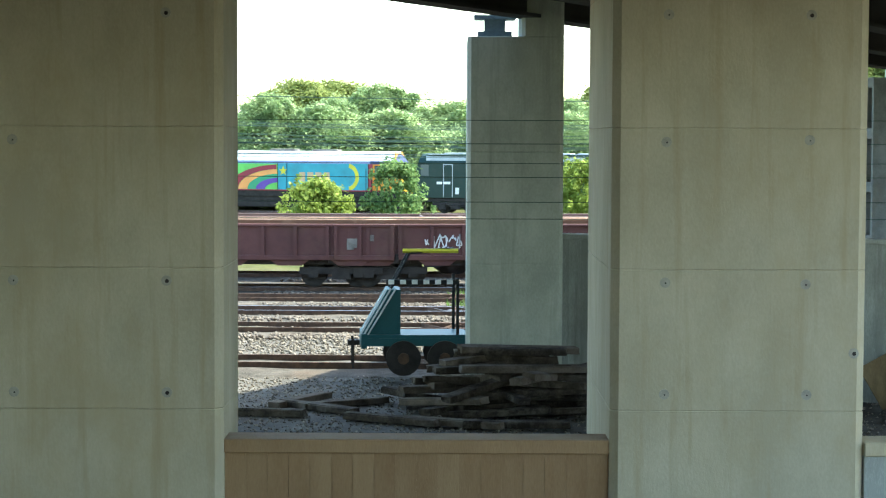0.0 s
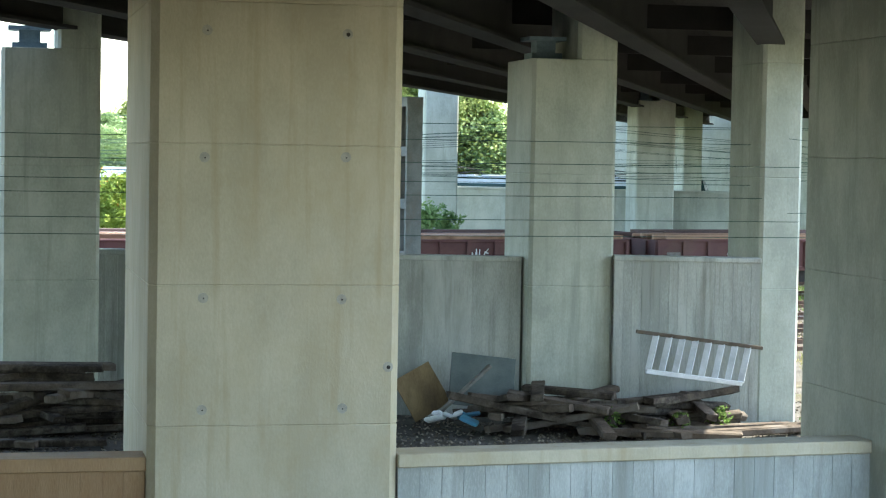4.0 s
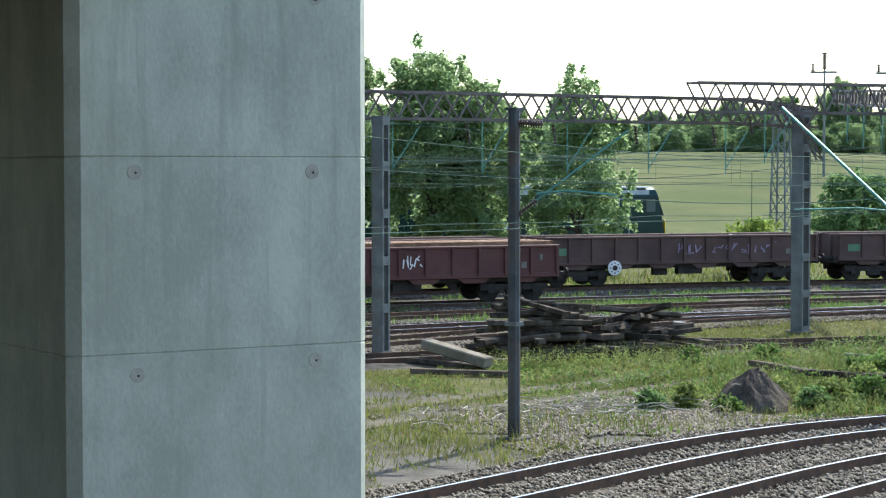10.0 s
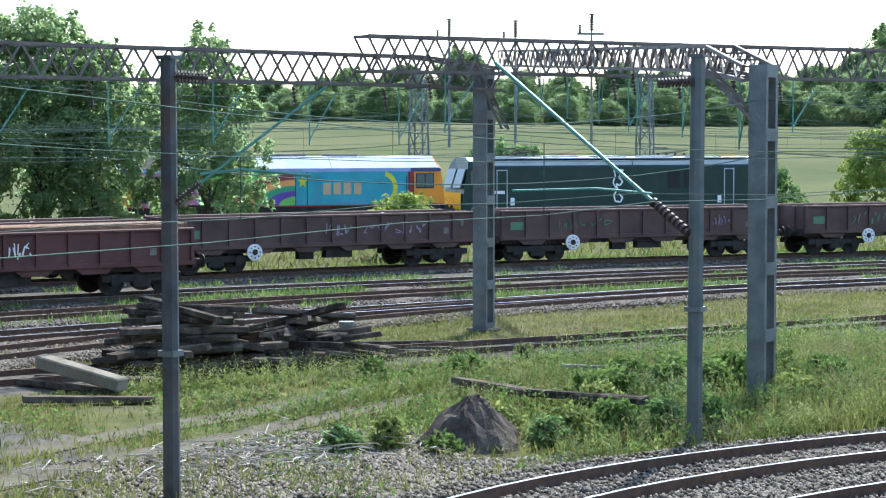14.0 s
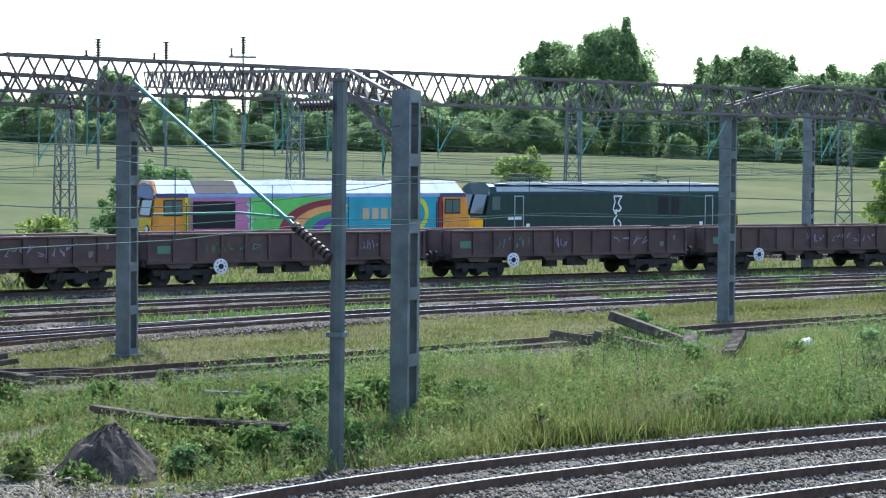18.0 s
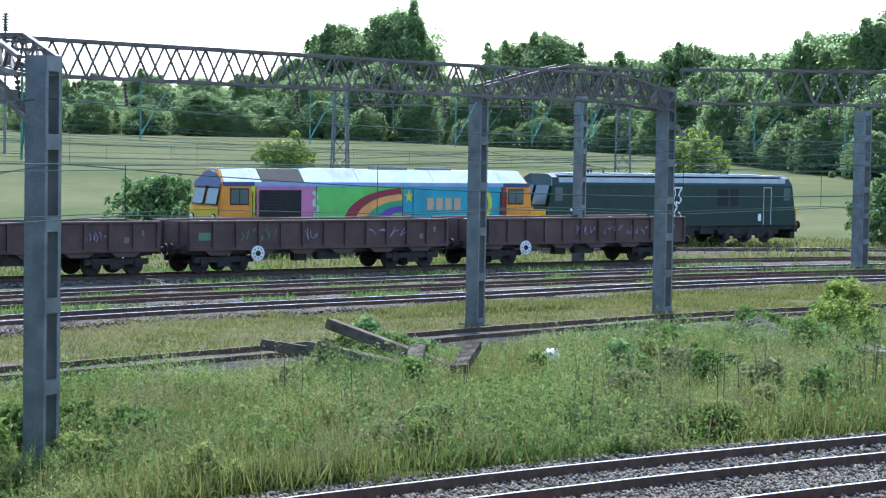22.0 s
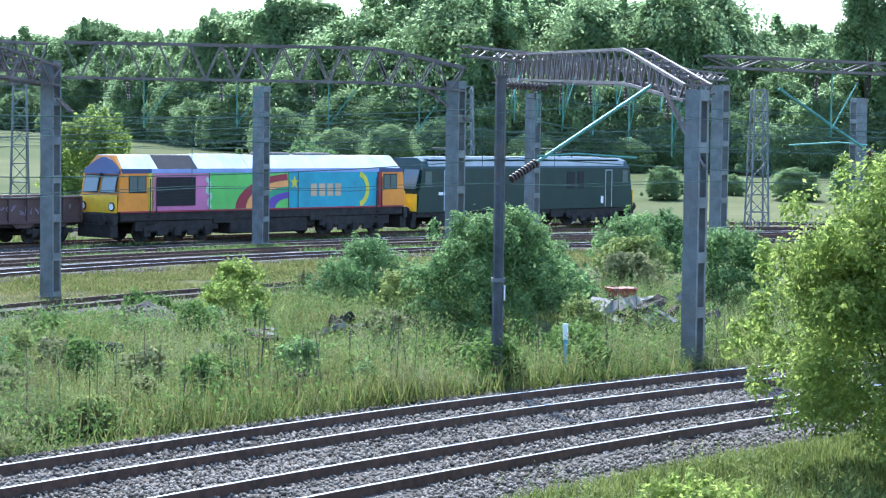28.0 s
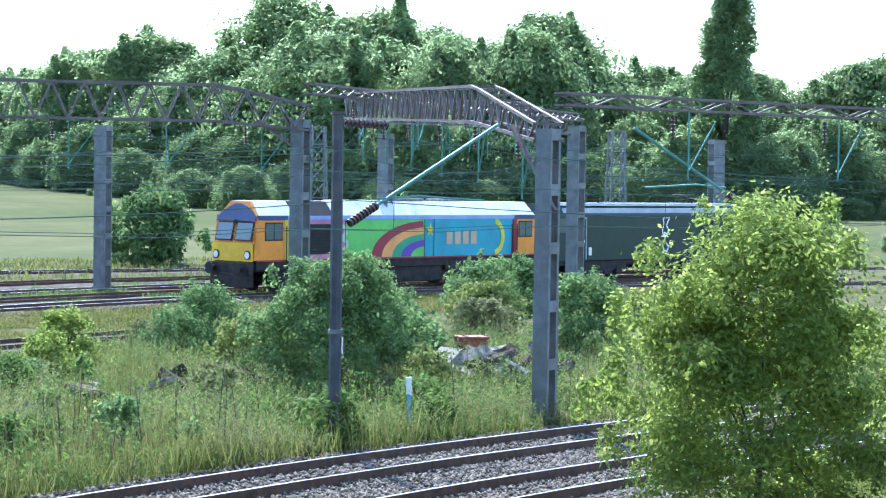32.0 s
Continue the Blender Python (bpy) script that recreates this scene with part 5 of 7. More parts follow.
rainbow = rainbow_loco()
green = green_loco()
for loco in (rainbow, green):
    for o in loco.children_recursive:
        if o.parent is loco:
            o.scale.x = 0.90

# ---- plants ----
def quads_mesh(name, c, u, v, material, parent=None):
    """Many four-cornered leaves: centres c, half axes u and v (n x 3 arrays)."""
    n = len(c)
    tip = c + u * 1.25
    verts = np.stack([c - u, c + v, tip, c - v], 1).reshape(-1, 3)
    me = bpy.data.meshes.new(name)
    me.vertices.add(4 * n)
    me.vertices.foreach_set("co", verts.astype(np.float32).ravel())
    me.loops.add(4 * n)
    me.loops.foreach_set("vertex_index", np.arange(4 * n, dtype=np.int32))
    me.polygons.add(n)
    me.polygons.foreach_set("loop_start", np.arange(0, 4 * n, 4, dtype=np.int32))
    me.polygons.foreach_set("loop_total", np.full(n, 4, dtype=np.int32))
    me.materials.append(material)
    me.update(calc_edges=True)
    ob = new(name, me)
    if parent:
        ob.parent = parent
    return ob


def rand_dirs(rng, n):
    d = rng.normal(size=(n, 3))
    return d / np.linalg.norm(d, axis=1)[:, None]


def leaves(rng, lobes, per_area, size, droop=0.3):
    """Leaf quads over and inside a set of ellipsoid lobes (centre, radii)."""
    C, U, V = [], [], []
    for c, r in lobes:
        n = int(per_area * (r[0] * r[1] + r[1] * r[2] + r[0] * r[2]) * 4.2)
        d = rand_dirs(rng, n)
        d[:, 2] = np.where(d[:, 2] < -0.55, -d[:, 2], d[:, 2])
        bumpy = 0.86 + 0.22 * np.sin(d[:, 0] * 7 + c[0] * 3) * np.sin(d[:, 1] * 6 + c[1]) * np.cos(d[:, 2] * 5) + rng.normal(0, 0.12, n)
        k = rng.random(n)
        shell = np.where(k < 0.72, bumpy, bumpy * (0.35 + 0.6 * rng.random(n)))
        p = np.array(c) + d * np.array(r) * shell[:, None]
        face = d * 1.0 + rand_dirs(rng, n) * 0.85
        face[:, 2] += droop
        o = np.cross(face, rand_dirs(rng, n))
        o /= np.linalg.norm(o, axis=1)[:, None] + 1e-6
        w = np.cross(face, o)
        w /= np.linalg.norm(w, axis=1)[:, None] + 1e-6
        s = size * rng.uniform(0.6, 1.4, n)[:, None]
        C.append(p), U.append(o * s), V.append(w * s * 0.55)
    return np.concatenate(C), np.concatenate(U), np.concatenate(V)


def limbs(trunk_h, r, lobes, rng, n=7):
    bm = bmesh.new()
    top = Vector((rng.normal(0, 0.1), rng.normal(0, 0.1), trunk_h))
    tube(bm, [(0, 0, -0.3), (0.02, 0, trunk_h * 0.5), top], r, 8, r * 0.6)
    for c, q in lobes[:n]:
        c = Vector(c)
        tube(bm, [top * 0.7, (top * 0.6 + c * 0.4) + Vector((0, 0, 0.1)), c], r * 0.42, 5, r * 0.08)
    return bm


def tree(name, seed, h, spread, trunk, material, per_area, size, label, category="tree", group="", lobes_n=12, low=0.25, tall=1.0, lobe=1.0, core=0.62, sprigs=0):
    """Trunk, limbs and a lobed crown with gaps; low: height of the crown's foot as a share of h."""
    rng = np.random.default_rng(seed)
    lobes = []
    for i in range(lobes_n):
        a, q = rng.uniform(0, 2 * math.pi), rng.uniform(0.0, 1.0)
        zz = h * (low + (0.9 - low) * q)
        rad = spread * (1.0 - 0.75 * abs(q - 0.35) ** 1.3) * rng.uniform(0.35, 0.8)
        s = spread * rng.uniform(0.26, 0.48) * lobe
        lobes.append(((math.cos(a) * rad, math.sin(a) * rad, min(zz, h - s * 0.8)), (s, s, s * 0.8 * tall)))
    for i in range(sprigs):
        a, q = rng.uniform(0, 2 * math.pi), rng.uniform(0.1, 1.0)
        rad = spread * 0.98 * math.sqrt(max(0.02, 1 - q * q)) * rng.uniform(0.85, 1.1)
        s = spread * rng.uniform(0.05, 0.10)
        lobes.append(((math.cos(a) * rad, math.sin(a) * rad, h * (0.12 + 0.88 * q) * rng.uniform(0.95, 1.06)), (s, s, s * 1.8)))
    s = spread * 0.4
    lobes.append(((0, 0, h - s * 0.9), (s, s, s * 0.95)))
    lobes.append(((0, 0, h * (low + 0.95) / 2), (spread * core, spread * core, h * (1 - low) * (0.36 if core < 0.7 else 0.46))))
    e = tagged(empty(name), label, category, group)
    part("trunk", limbs(h * max(low, 0.3) + 0.2, trunk, lobes, rng), BARK, e)
    c, u, v = leaves(rng, lobes, per_area, size)
    k = c[:, 2] > 0.02
    quads_mesh("crown", c[k], u[k], v[k], material, e)
    return e


def line_y(tname, x):
    pts, _ = LINES[tname]
    xs = [p.x for p in pts]
    return np.interp(x, xs, [p.y for p in pts])


def zground(x, y):
    return np.array([noise.noise((float(a) * 0.15, float(b) * 0.15, 3.0)) * 0.10 - 0.22 for a, b in zip(x, y)])


def blades(name, rng, x, y, h, w, material, label, category="grass", lean=0.35):
    """Upright blades, one slim leaf each."""
    n = len(x)
    z = zground(x, y)
    c = np.stack([x, y, z], 1)
    up = np.stack([rng.normal(0, lean, n), rng.normal(0, lean, n), np.ones(n)], 1)
    up /= np.linalg.norm(up, axis=1)[:, None]
    a = rng.uniform(0, 2 * math.pi, n)
    side = np.stack([np.cos(a), np.sin(a), np.zeros(n)], 1)
    hh = (h * rng.uniform(0.5, 1.25, n))[:, None]
    ob = quads_mesh(name, c + up * hh * 0.40, up * hh * 0.45, side * (w * rng.uniform(0.6, 1.3, n))[:, None], material)
    return tagged(ob, label, category, kind="stuff")


def patches(x, y, f, seed):
    return np.array([noise.noise((float(a) * f, float(b) * f, seed)) for a, b in zip(x, y)])


def stems(rng, x, y, h, leaf, per, material, label):
    """Upright leafy stems: each a stalk of small leaves set all round it."""
    n = len(x)
    base = np.stack([x, y, zground(x, y)], 1)
    lean = np.stack([rng.normal(0, 0.10, n), rng.normal(0, 0.10, n), np.ones(n)], 1)
    hh = h * rng.uniform(0.55, 1.2, n)
    u = np.tile(np.linspace(0.12, 1.0, per), n)
    i = np.repeat(np.arange(n), per)
    c = base[i] + lean[i] * (hh[i] * u)[:, None]
    a = rng.uniform(0, 2 * math.pi, n * per)
    out = np.stack([np.cos(a), np.sin(a), rng.uniform(0.0, 0.9, n * per)], 1)
    s = leaf * (1.15 - 0.75 * u)[:, None] * rng.uniform(0.7, 1.3, n * per)[:, None]
    side = np.stack([-np.sin(a), np.cos(a), np.zeros(n * per)], 1)
    return tagged(quads_mesh("tall_weeds", c + out * s, out * s, side * s * 0.34, material), label, "weeds", kind="stuff")


rng = np.random.default_rng(5)


PATH = smooth_line([(8, 29.0), (13, 31.6), (19.7, 34.0), (24.8, 35.4), (28.9, 36.4), (34.8, 37.8), (40, 39.4), (50, 42.2)], 0.7)[0]
PX, PY = [p.x for p in PATH], [p.y for p in PATH]


def scatter(n, x0, x1, y0f, y1f, ruts=True):
    """Random places between two lines; keeps off the wheel ruts."""
    x = rng.uniform(x0, x1, n)
    lo, hi = y0f(x), y1f(x)
    y = lo + (hi - lo) * rng.random(n)
    d = np.abs(np.abs(y - np.interp(x, PX, PY)) - 0.95)
    k = (d > rng.uniform(0.15, 0.6, n)) | (x > 46) | (x < 12)
    for cx, cy, r in ((61.3, 28.5, 1.7), (62.2, 30.8, 1.5), (60.0, 28.0, 1.2)):  # bare spoil
        k &= (np.hypot(x - cx, y - cy) > r * rng.uniform(0.8, 1.1, n)) | (rng.random(n) < 0.05)
    return x[k], y[k]


near = lambda o: (lambda x: line_y("near_a", x) + o)
sid_a = lambda o: (lambda x: line_y("siding_a", np.minimum(x, 78)) + o)
# long grass between the running lines and the sidings
x, y = scatter(130000, 17, 76, near(1.9), sid_a(-1.7))
p = patches(x, y, 0.22, 4.0)
dens = np.clip((x - 26) / 7, 0.25, 1) * np.clip(0.7 + p * 1.4, 0.08, 1)
k = rng.random(len(x)) < dens
x, y, p = x[k], y[k], p[k]
tall = np.clip((x - 25) / 11, 0.14, 1)
edge = np.clip((line_y("siding_a", np.minimum(x, 78)) - y - 1.6) / 4.5, 0.22, 1)
blades("long_grass", rng, x, y, edge * (0.18 + 0.44 * tall * np.clip(0.8 + p, 0.4, 1.3)), np.full(len(x), 0.012), GRASS, "long green grass and nettles between the tracks")
k = rng.random(len(x)) < 0.3
blades("seeding_grass", rng, x[k], y[k], edge[k] * (0.3 + 0.60 * tall[k]), np.full(k.sum(), 0.008), DRYGRASS, "dry seeding grass stems among the weeds", lean=0.2)
# short turf on the open verge
x, y = scatter(60000, 12, 40, near(1.4), sid_a(-1.5))
ok = (patches(x, y, 0.35, 14.0) > -0.12) & ((x < 20) | (x > 27) | (y > 34) | (rng.random(len(x)) < 0.2))
x, y = x[ok], y[ok]
half = rng.random(len(x)) < 0.68
blades("short_grass", rng, x[half], y[half], np.full(half.sum(), 0.13), np.full(half.sum(), 0.012), DRYGRASS, "short yellowing turf beside the dirt track", lean=0.6)
blades("short_grass", rng, x[~half], y[~half], np.full((~half).sum(), 0.15), np.full((~half).sum(), 0.012), GRASS, "short green turf beside the dirt track", lean=0.6)
# leafy weeds in patches
x, y = scatter(150000, 22, 76, near(2.0), sid_a(-1.8))
p = patches(x, y, 0.35, 9.0)
k = (p > -0.12) & (rng.random(len(x)) < np.clip((x - 18) / 16, 0.05, 1))
x, y = x[k], y[k]
z = zground(x, y) + rng.random(len(x)) ** 1.3 * np.clip((x - 22) / 16, 0.15, 1) * np.clip(0.75 + 1.2 * p[k], 0.25, 1.3) * np.clip((line_y("siding_a", np.minimum(x, 78)) - y - 1.6) / 4.5, 0.15, 1)
o, s = rand_dirs(rng, len(x)), rand_dirs(rng, len(x))
tagged(quads_mesh("weeds", np.stack([x, y, z], 1), o * 0.042, np.cross(o, s) * 0.024, WEED), "broad-leaved weeds in clumps", "weeds", kind="stuff")
# tall leafy stems in drifts
for seed, mt, hgt, lab in ((12.0, STEM, 0.95, "tall pale green willowherb stems in drifts"), (17.0, WEED, 0.75, "tall dark green leafy weeds in drifts"), (23.0, OLIVE, 0.85, "dusty olive weed stems in drifts")):
    x, y = scatter(32000, 25, 78, near(2.2), sid_a(-2.4))
    p = patches(x, y, 0.42, seed)
    ok = (p > 0.05) & (rng.random(len(x)) < np.clip((x - 26) / 9, 0.05, 1))
    x, y, p = x[ok], y[ok], p[ok]
    cut = np.clip((line_y("siding_a", np.minimum(x, 78)) - y - 2.0) / 4.0, 0.3, 1) * np.clip(0.3 + 2.6 * p, 0.4, 1.25) * np.clip((x - 20) / 18, 0.45, 1)
    stems(rng, x, y, hgt * cut * rng.uniform(0.6, 1.25, len(x)), 0.062, 18, mt, lab)
x, y = scatter(5000, 26, 62, lambda x: np.maximum(line_y("near_b", x) - 9, 1.0), lambda x: line_y("near_b", x) - 3.0)
ok = patches(x, y, 0.4, 31.0) > 0.12
stems(rng, x[ok], y[ok], np.full(ok.sum(), 0.55), 0.055, 12, STEM, "leafy green weeds on the near bank")
# weed clumps of several kinds over the verge
CLUMPS = random.Random(61)
clump_places = []
for k in range(95):
    cx = CLUMPS.uniform(31, 72)
    f = CLUMPS.random()
    cy = float(line_y("near_a", cx)) + 3.0 + f * max(1.0, float(line_y("siding_a", min(cx, 78))) - float(line_y("near_a", cx)) - 6.0)
    clump_places.append((cx, cy, CLUMPS.uniform(0.45, 1.25) * (0.65 + 0.35 * (cx > 45)), CLUMPS.uniform(0.35, 0.85), k))
# rough grass of the meadow round the locomotives' line
x = rng.uniform(25, 150, 90000)
y = rng.uniform(10, 125, 90000)
d1 = y - np.interp(x, *WB)
d2 = np.abs(y - line_y("loco_line", x))
ok = (d1 > 2.6) & (d2 > 2.6) & (y < line_y("loco_line", x) + 22) & (x < 140) & (patches(x, y, 0.12, 8.0) > -0.25)
x, y = x[ok], y[ok]
blades("meadow_grass", rng, x, y, np.full(len(x), 0.34), np.full(len(x), 0.045), GRASS, "rough uncut grass beside the locomotive line", lean=0.6)
half = rng.random(len(x)) < 0.35
blades("meadow_grass", rng, x[half] + 0.3, y[half], np.full(half.sum(), 0.42), np.full(half.sum(), 0.035), DRYGRASS, "dry straw-coloured grass beside the locomotive line", lean=0.6)
# short verge grass: strip between the sidings, and round the sleeper heap
x, y = scatter(75000, 15, 112, lambda x: np.where(x < 78, sid_a(1.2)(x), line_y("siding_b", x) - 6), lambda x: line_y("siding_b", x) - 1.5)
k = patches(x, y, 0.25, 2.0) > -0.5
blades("verge_grass", rng, x[k], y[k], np.full(k.sum(), 0.13), np.full(k.sum(), 0.014), DRYGRASS, "short yellowing grass beside the siding", lean=0.6)
k = (patches(x, y, 0.25, 2.0) > 0.0) & (rng.random(len(x)) < 0.6)
blades("verge_grass", rng, x[k], y[k], np.full(k.sum(), 0.16), np.full(k.sum(), 0.014), GRASS, "short green grass beside the siding", lean=0.6)
x, y = scatter(70000, 60, 116, lambda x: line_y("siding_b", x) - np.clip((x - 60) * 0.5, 5, 12), lambda x: line_y("siding_b", x) - 1.6)
k = patches(x, y, 0.3, 41.0) > -0.3
half = rng.random(len(x)) < 0.55
for sel, mt, lab in ((k & half, DRYGRASS, "straw-coloured rough grass beyond the siding's end"), (k & ~half, GRASS, "green rough grass beyond the siding's end")):
    blades("verge_grass", rng, x[sel], y[sel], 0.16 + 0.25 * np.clip(patches(x[sel], y[sel], 0.2, 44.0), 0, 1), np.full(sel.sum(), 0.022), mt, lab, lean=0.6)
for a, b in (("siding_b", "siding_c"), ("siding_c", "wagon_a"), ("wagon_a", "wagon_b"), ("wagon_b", "loco_line")):
    x, y = scatter(20000, -8, 118, lambda x: line_y(a, x) + 1.2, lambda x: np.minimum(line_y(b, x) - 1.2, line_y(a, x) + 4.5))
    k = patches(x, y, 0.3, 7.0) > 0.05
    blades("track_weeds", rng, x[k], y[k], np.full(k.sum(), 0.30), np.full(k.sum(), 0.022), WEED, "green weeds growing between the sidings", lean=0.6)
# verge on the near side of the running lines
x, y = scatter(190000, 11, 66, lambda x: np.maximum(line_y("near_b", x) - 10, 1.0), lambda x: line_y("near_b", x) - 2.6)
k = (rng.random(len(x)) < np.clip((x - 14) / 12, 0.25, 1)) & (patches(x, y, 0.3, 1.0) > -0.62)
blades("bank_grass", rng, x[k], y[k], np.full(k.sum(), 0.24), np.full(k.sum(), 0.014), GRASS, "fresh green grass on the near bank")
x, y = scatter(9000, 10, 22, near(1.2), lambda x: np.full_like(x, 40.0))
k = patches(x, y, 0.3, 5.0) > 0.1
blades("thin_grass", rng, x[k], y[k], np.full(k.sum(), 0.2), np.full(k.sum(), 0.014), GRASS, "thin grass at the edge of the gravel", lean=0.6)

# bushes
def bush(x, y, h, spread, material, seed, label, per_area=42, size=0.075, group=""):
    t = tree("bush", seed, h, spread, 0.06, material, per_area, size, label, "bush", group, lobes_n=64, low=0.0, lobe=0.52, core=0.74, sprigs=38)
    t.matrix_world = Matrix.Translation((x, y, -0.22))
    return t


big = bush(41.2, 7.1, 6.3, 2.8, LEAF_BRIGHT, 1, "large sunlit bush of fresh yellow-green leaves", 430, 0.031)
bush(41.0, 6.0, 6.5, 2.7, LEAF_BRIGHT, 2, "smaller sunlit bush beside the large one", 380, 0.031)
bush(39.7, 7.6, 2.0, 1.2, LEAF_BRIGHT, 22, "low sunlit shrub at the foot of the large bush", 380, 0.03)
bush(39.3, 6.5, 2.6, 1.6, LEAF_BRIGHT, 23, "low sunlit shrub at the foot of the large bush", 380, 0.03)
bush(44.8, 10.9, 5.0, 2.5, LEAF_BRIGHT, 3, "leafy bush behind the large one", 240, 0.04)
bush(61.8, 21.5, 3.35, 2.3, LEAF, 4, "rounded dark green bush beside a mast", 190, 0.045)
bush(65.1, 29.4, 1.7, 1.1, LEAF_BRIGHT, 5, "low bright shrub in the grass", 90, 0.05)
bush(60.6, 28.0, 1.5, 0.9, LEAF_BRIGHT, 41, "low bright shrub in the grass", 90, 0.05)
bush(63.5, 24.3, 1.7, 0.9, STEM, 42, "low bright shrub in front of the dark bush", 90, 0.05)
bush(60.3, 18.9, 1.4, 0.8, STEM, 43, "low shrub by the dumped rubble", 90, 0.05)
bush(68.0, 21.6, 2.4, 1.1, LEAF, 44, "upright green shrub behind the rubble", 90, 0.05)
bush(72.5, 17.2, 2.6, 1.8, LEAF, 45, "leafy shrub beyond the mast", 90, 0.055)
bush(68.7, 27.7, 1.6, 1.3, LEAF, 46, "low shrub beside the siding", 90, 0.05)
bush(66.2, 20.8, 1.9, 1.5, LEAF, 7, "low green shrub near the rubble")
bush(70.5, 23.0, 2.2, 1.9, LEAF, 8, "low green shrub near the sidings")
bush(71.0, 27.5, 2.1, 1.6, LEAF, 10, "low shrub beside the siding", 90, 0.05)
bush(-15.3, 92.5, 2.9, 2.3, LEAF_BRIGHT, 11, "bright green bush behind the wagons", 40, 0.10)
bush(-11.3, 91.5, 4.0, 1.9, LEAF, 12, "green bush behind the wagons", 40, 0.10)
bush(-1.8, 91.6, 4.0, 1.9, LEAF_BRIGHT, 13, "bright green bush behind the wagons", 40, 0.10)
bush(60.5, 70.5, 2.7, 2.0, LEAF_BRIGHT, 14, "bright bush beside the wagons", 40, 0.10)
bush(103.9, 77.6, 5.6, 2.6, LEAF_BRIGHT, 47, "bright bush behind the locomotives", 40, 0.11)
bush(119.5, 59.5, 6.0, 3.2, LEAF_BRIGHT, 48, "rounded bright bush behind the locomotives", 40, 0.11)
bush(83.0, 87.5, 4.7, 3.4, LEAF, 15, "rounded bush on the meadow", 30, 0.13)
bush(98.0, 82.0, 3.4, 3.0, LEAF, 16, "rounded bush on the meadow", 30, 0.13)
bush(128.0, 50.0, 4.4, 3.4, LEAF, 18, "rounded bush behind the locomotives", 30, 0.13)
bush(136.0, 38.0, 4.0, 3.2, LEAF, 19, "rounded bush behind the locomotives", 30, 0.13)
bush(88.5, 23.0, 2.3, 1.7, LEAF, 71, "green scrub behind the dumped rubble", 60, 0.07)
bush(84.0, 21.9, 1.7, 1.5, STEM, 72, "pale green scrub behind the dumped rubble", 60, 0.07)
bush(93.0, 22.6, 2.2, 1.9, LEAF, 73, "green scrub behind the dumped rubble", 60, 0.07)
bush(80.0, 21.4, 1.4, 1.3, OLIVE, 74, "dusty scrub behind the dumped rubble", 60, 0.07)
bush(36.3, 13.9, 0.9, 1.0, STEM, 51, "low scrub on the near bank", 160, 0.04)
bush(37.2, 12.7, 1.1, 1.1, LEAF_BRIGHT, 52, "low scrub on the near bank", 160, 0.04)
bush(34.6, 15.4, 0.6, 0.8, STEM, 53, "low scrub on the near bank", 160, 0.04)
bush(*via(18.0, 80.0), 3.2, 1.9, LEAF, 21, "dark bush in the shade of the viaduct", 30, 0.09)

for cx, cy, ch, cw, k in clump_places:
    bush(cx, cy, ch, cw, (STEM, WEED, OLIVE, LEAF, WEED)[k % 5], 300 + k, ("pale green leafy weed clump in the long grass", "dark nettle clump in the long grass", "dusty olive dock clump in the long grass", "small bramble clump in the long grass", "dark nettle clump in the long grass")[k % 5], 75, 0.055, "weed clumps")
# trees behind the wagons
for x, y, h, sp, sd in ((44.0, 82.0, 12.0, 4.2, 31), (48.6, 80.0, 10.6, 3.6, 32), (54.6, 76.5, 9.4, 2.9, 33), (50.6, 78.8, 9.2, 3.0, 34), (38.5, 86.0, 10.5, 4.0, 35)):
    t = tree("tree", sd, h, sp, 0.22, LEAF_FAR_HAZE, 80, 0.09, "tall loose-crowned green tree behind the wagons", "tree", "trees by the yard", lobes_n=80, low=0.02, lobe=0.42, core=0.72, sprigs=70)
    t.matrix_world = Matrix.Translation((x, y, -0.22))

# woods at the edge of the meadow, and beyond the left end of the yard
kinds = [tree("woodland_tree", 50 + i, 10.0, 5.2, 0.3, (LEAF_WOOD_HAZE, LEAF_FAR_HAZE, LEAF_WOOD_HAZE, LEAF_FAR_HAZE, LEAF_WOOD_HAZE)[i], 95, 0.115, "distant broad green tree at the edge of the meadow", "tree", "woodland trees", lobes_n=130, low=0.0, lobe=0.36, core=0.86, sprigs=24) for i in range(5)]


def plant(k, x, y, s, z, wide=1.0):
    t = kinds[k] if not kinds[k].get("used") else copy_thing(kinds[k], Matrix())
    kinds[k]["used"] = 1
    t.matrix_world = Matrix.LocRotScale((x, y, z), Euler((0, 0, rr.uniform(0, 6.28))), (s * wide * rr.uniform(0.85, 1.2), s * wide * rr.uniform(0.85, 1.2), s * rr.uniform(0.8, 1.2)))


rr = random.Random(77)
WOOD_B = (18, 48, 53, 54.3, 56.3, 57.5, 63, 65, 70.5, 71.8, 81.5, 82.6, 90, 112)
WOOD_H = (0.95, 1.0, 1.25, 1.6, 1.66, 1.52, 1.6, 1.65, 1.68, 1.95, 1.92, 1.55, 1.5, 1.5)
n = 0
for row in range(3):
    b = 18.0
    while b < 112:
        dist = (262 if b < 62 else 262 - min(1, (b - 62) / 10) * 70) + row * 14 + rr.uniform(-6, 6)
        h = float(np.interp(b, WOOD_B, WOOD_H)) * (0.55, 0.78, 1.0)[row] * rr.uniform(0.86, 1.12)
        x, y = 12 + dist * math.sin(radians(b)), 8 + dist * math.cos(radians(b))
        plant(n % 5, x, y, h, rise(x, y) - 1.8)
        n += 1
        b += rr.uniform(1.0, 1.75)
b = 17.5
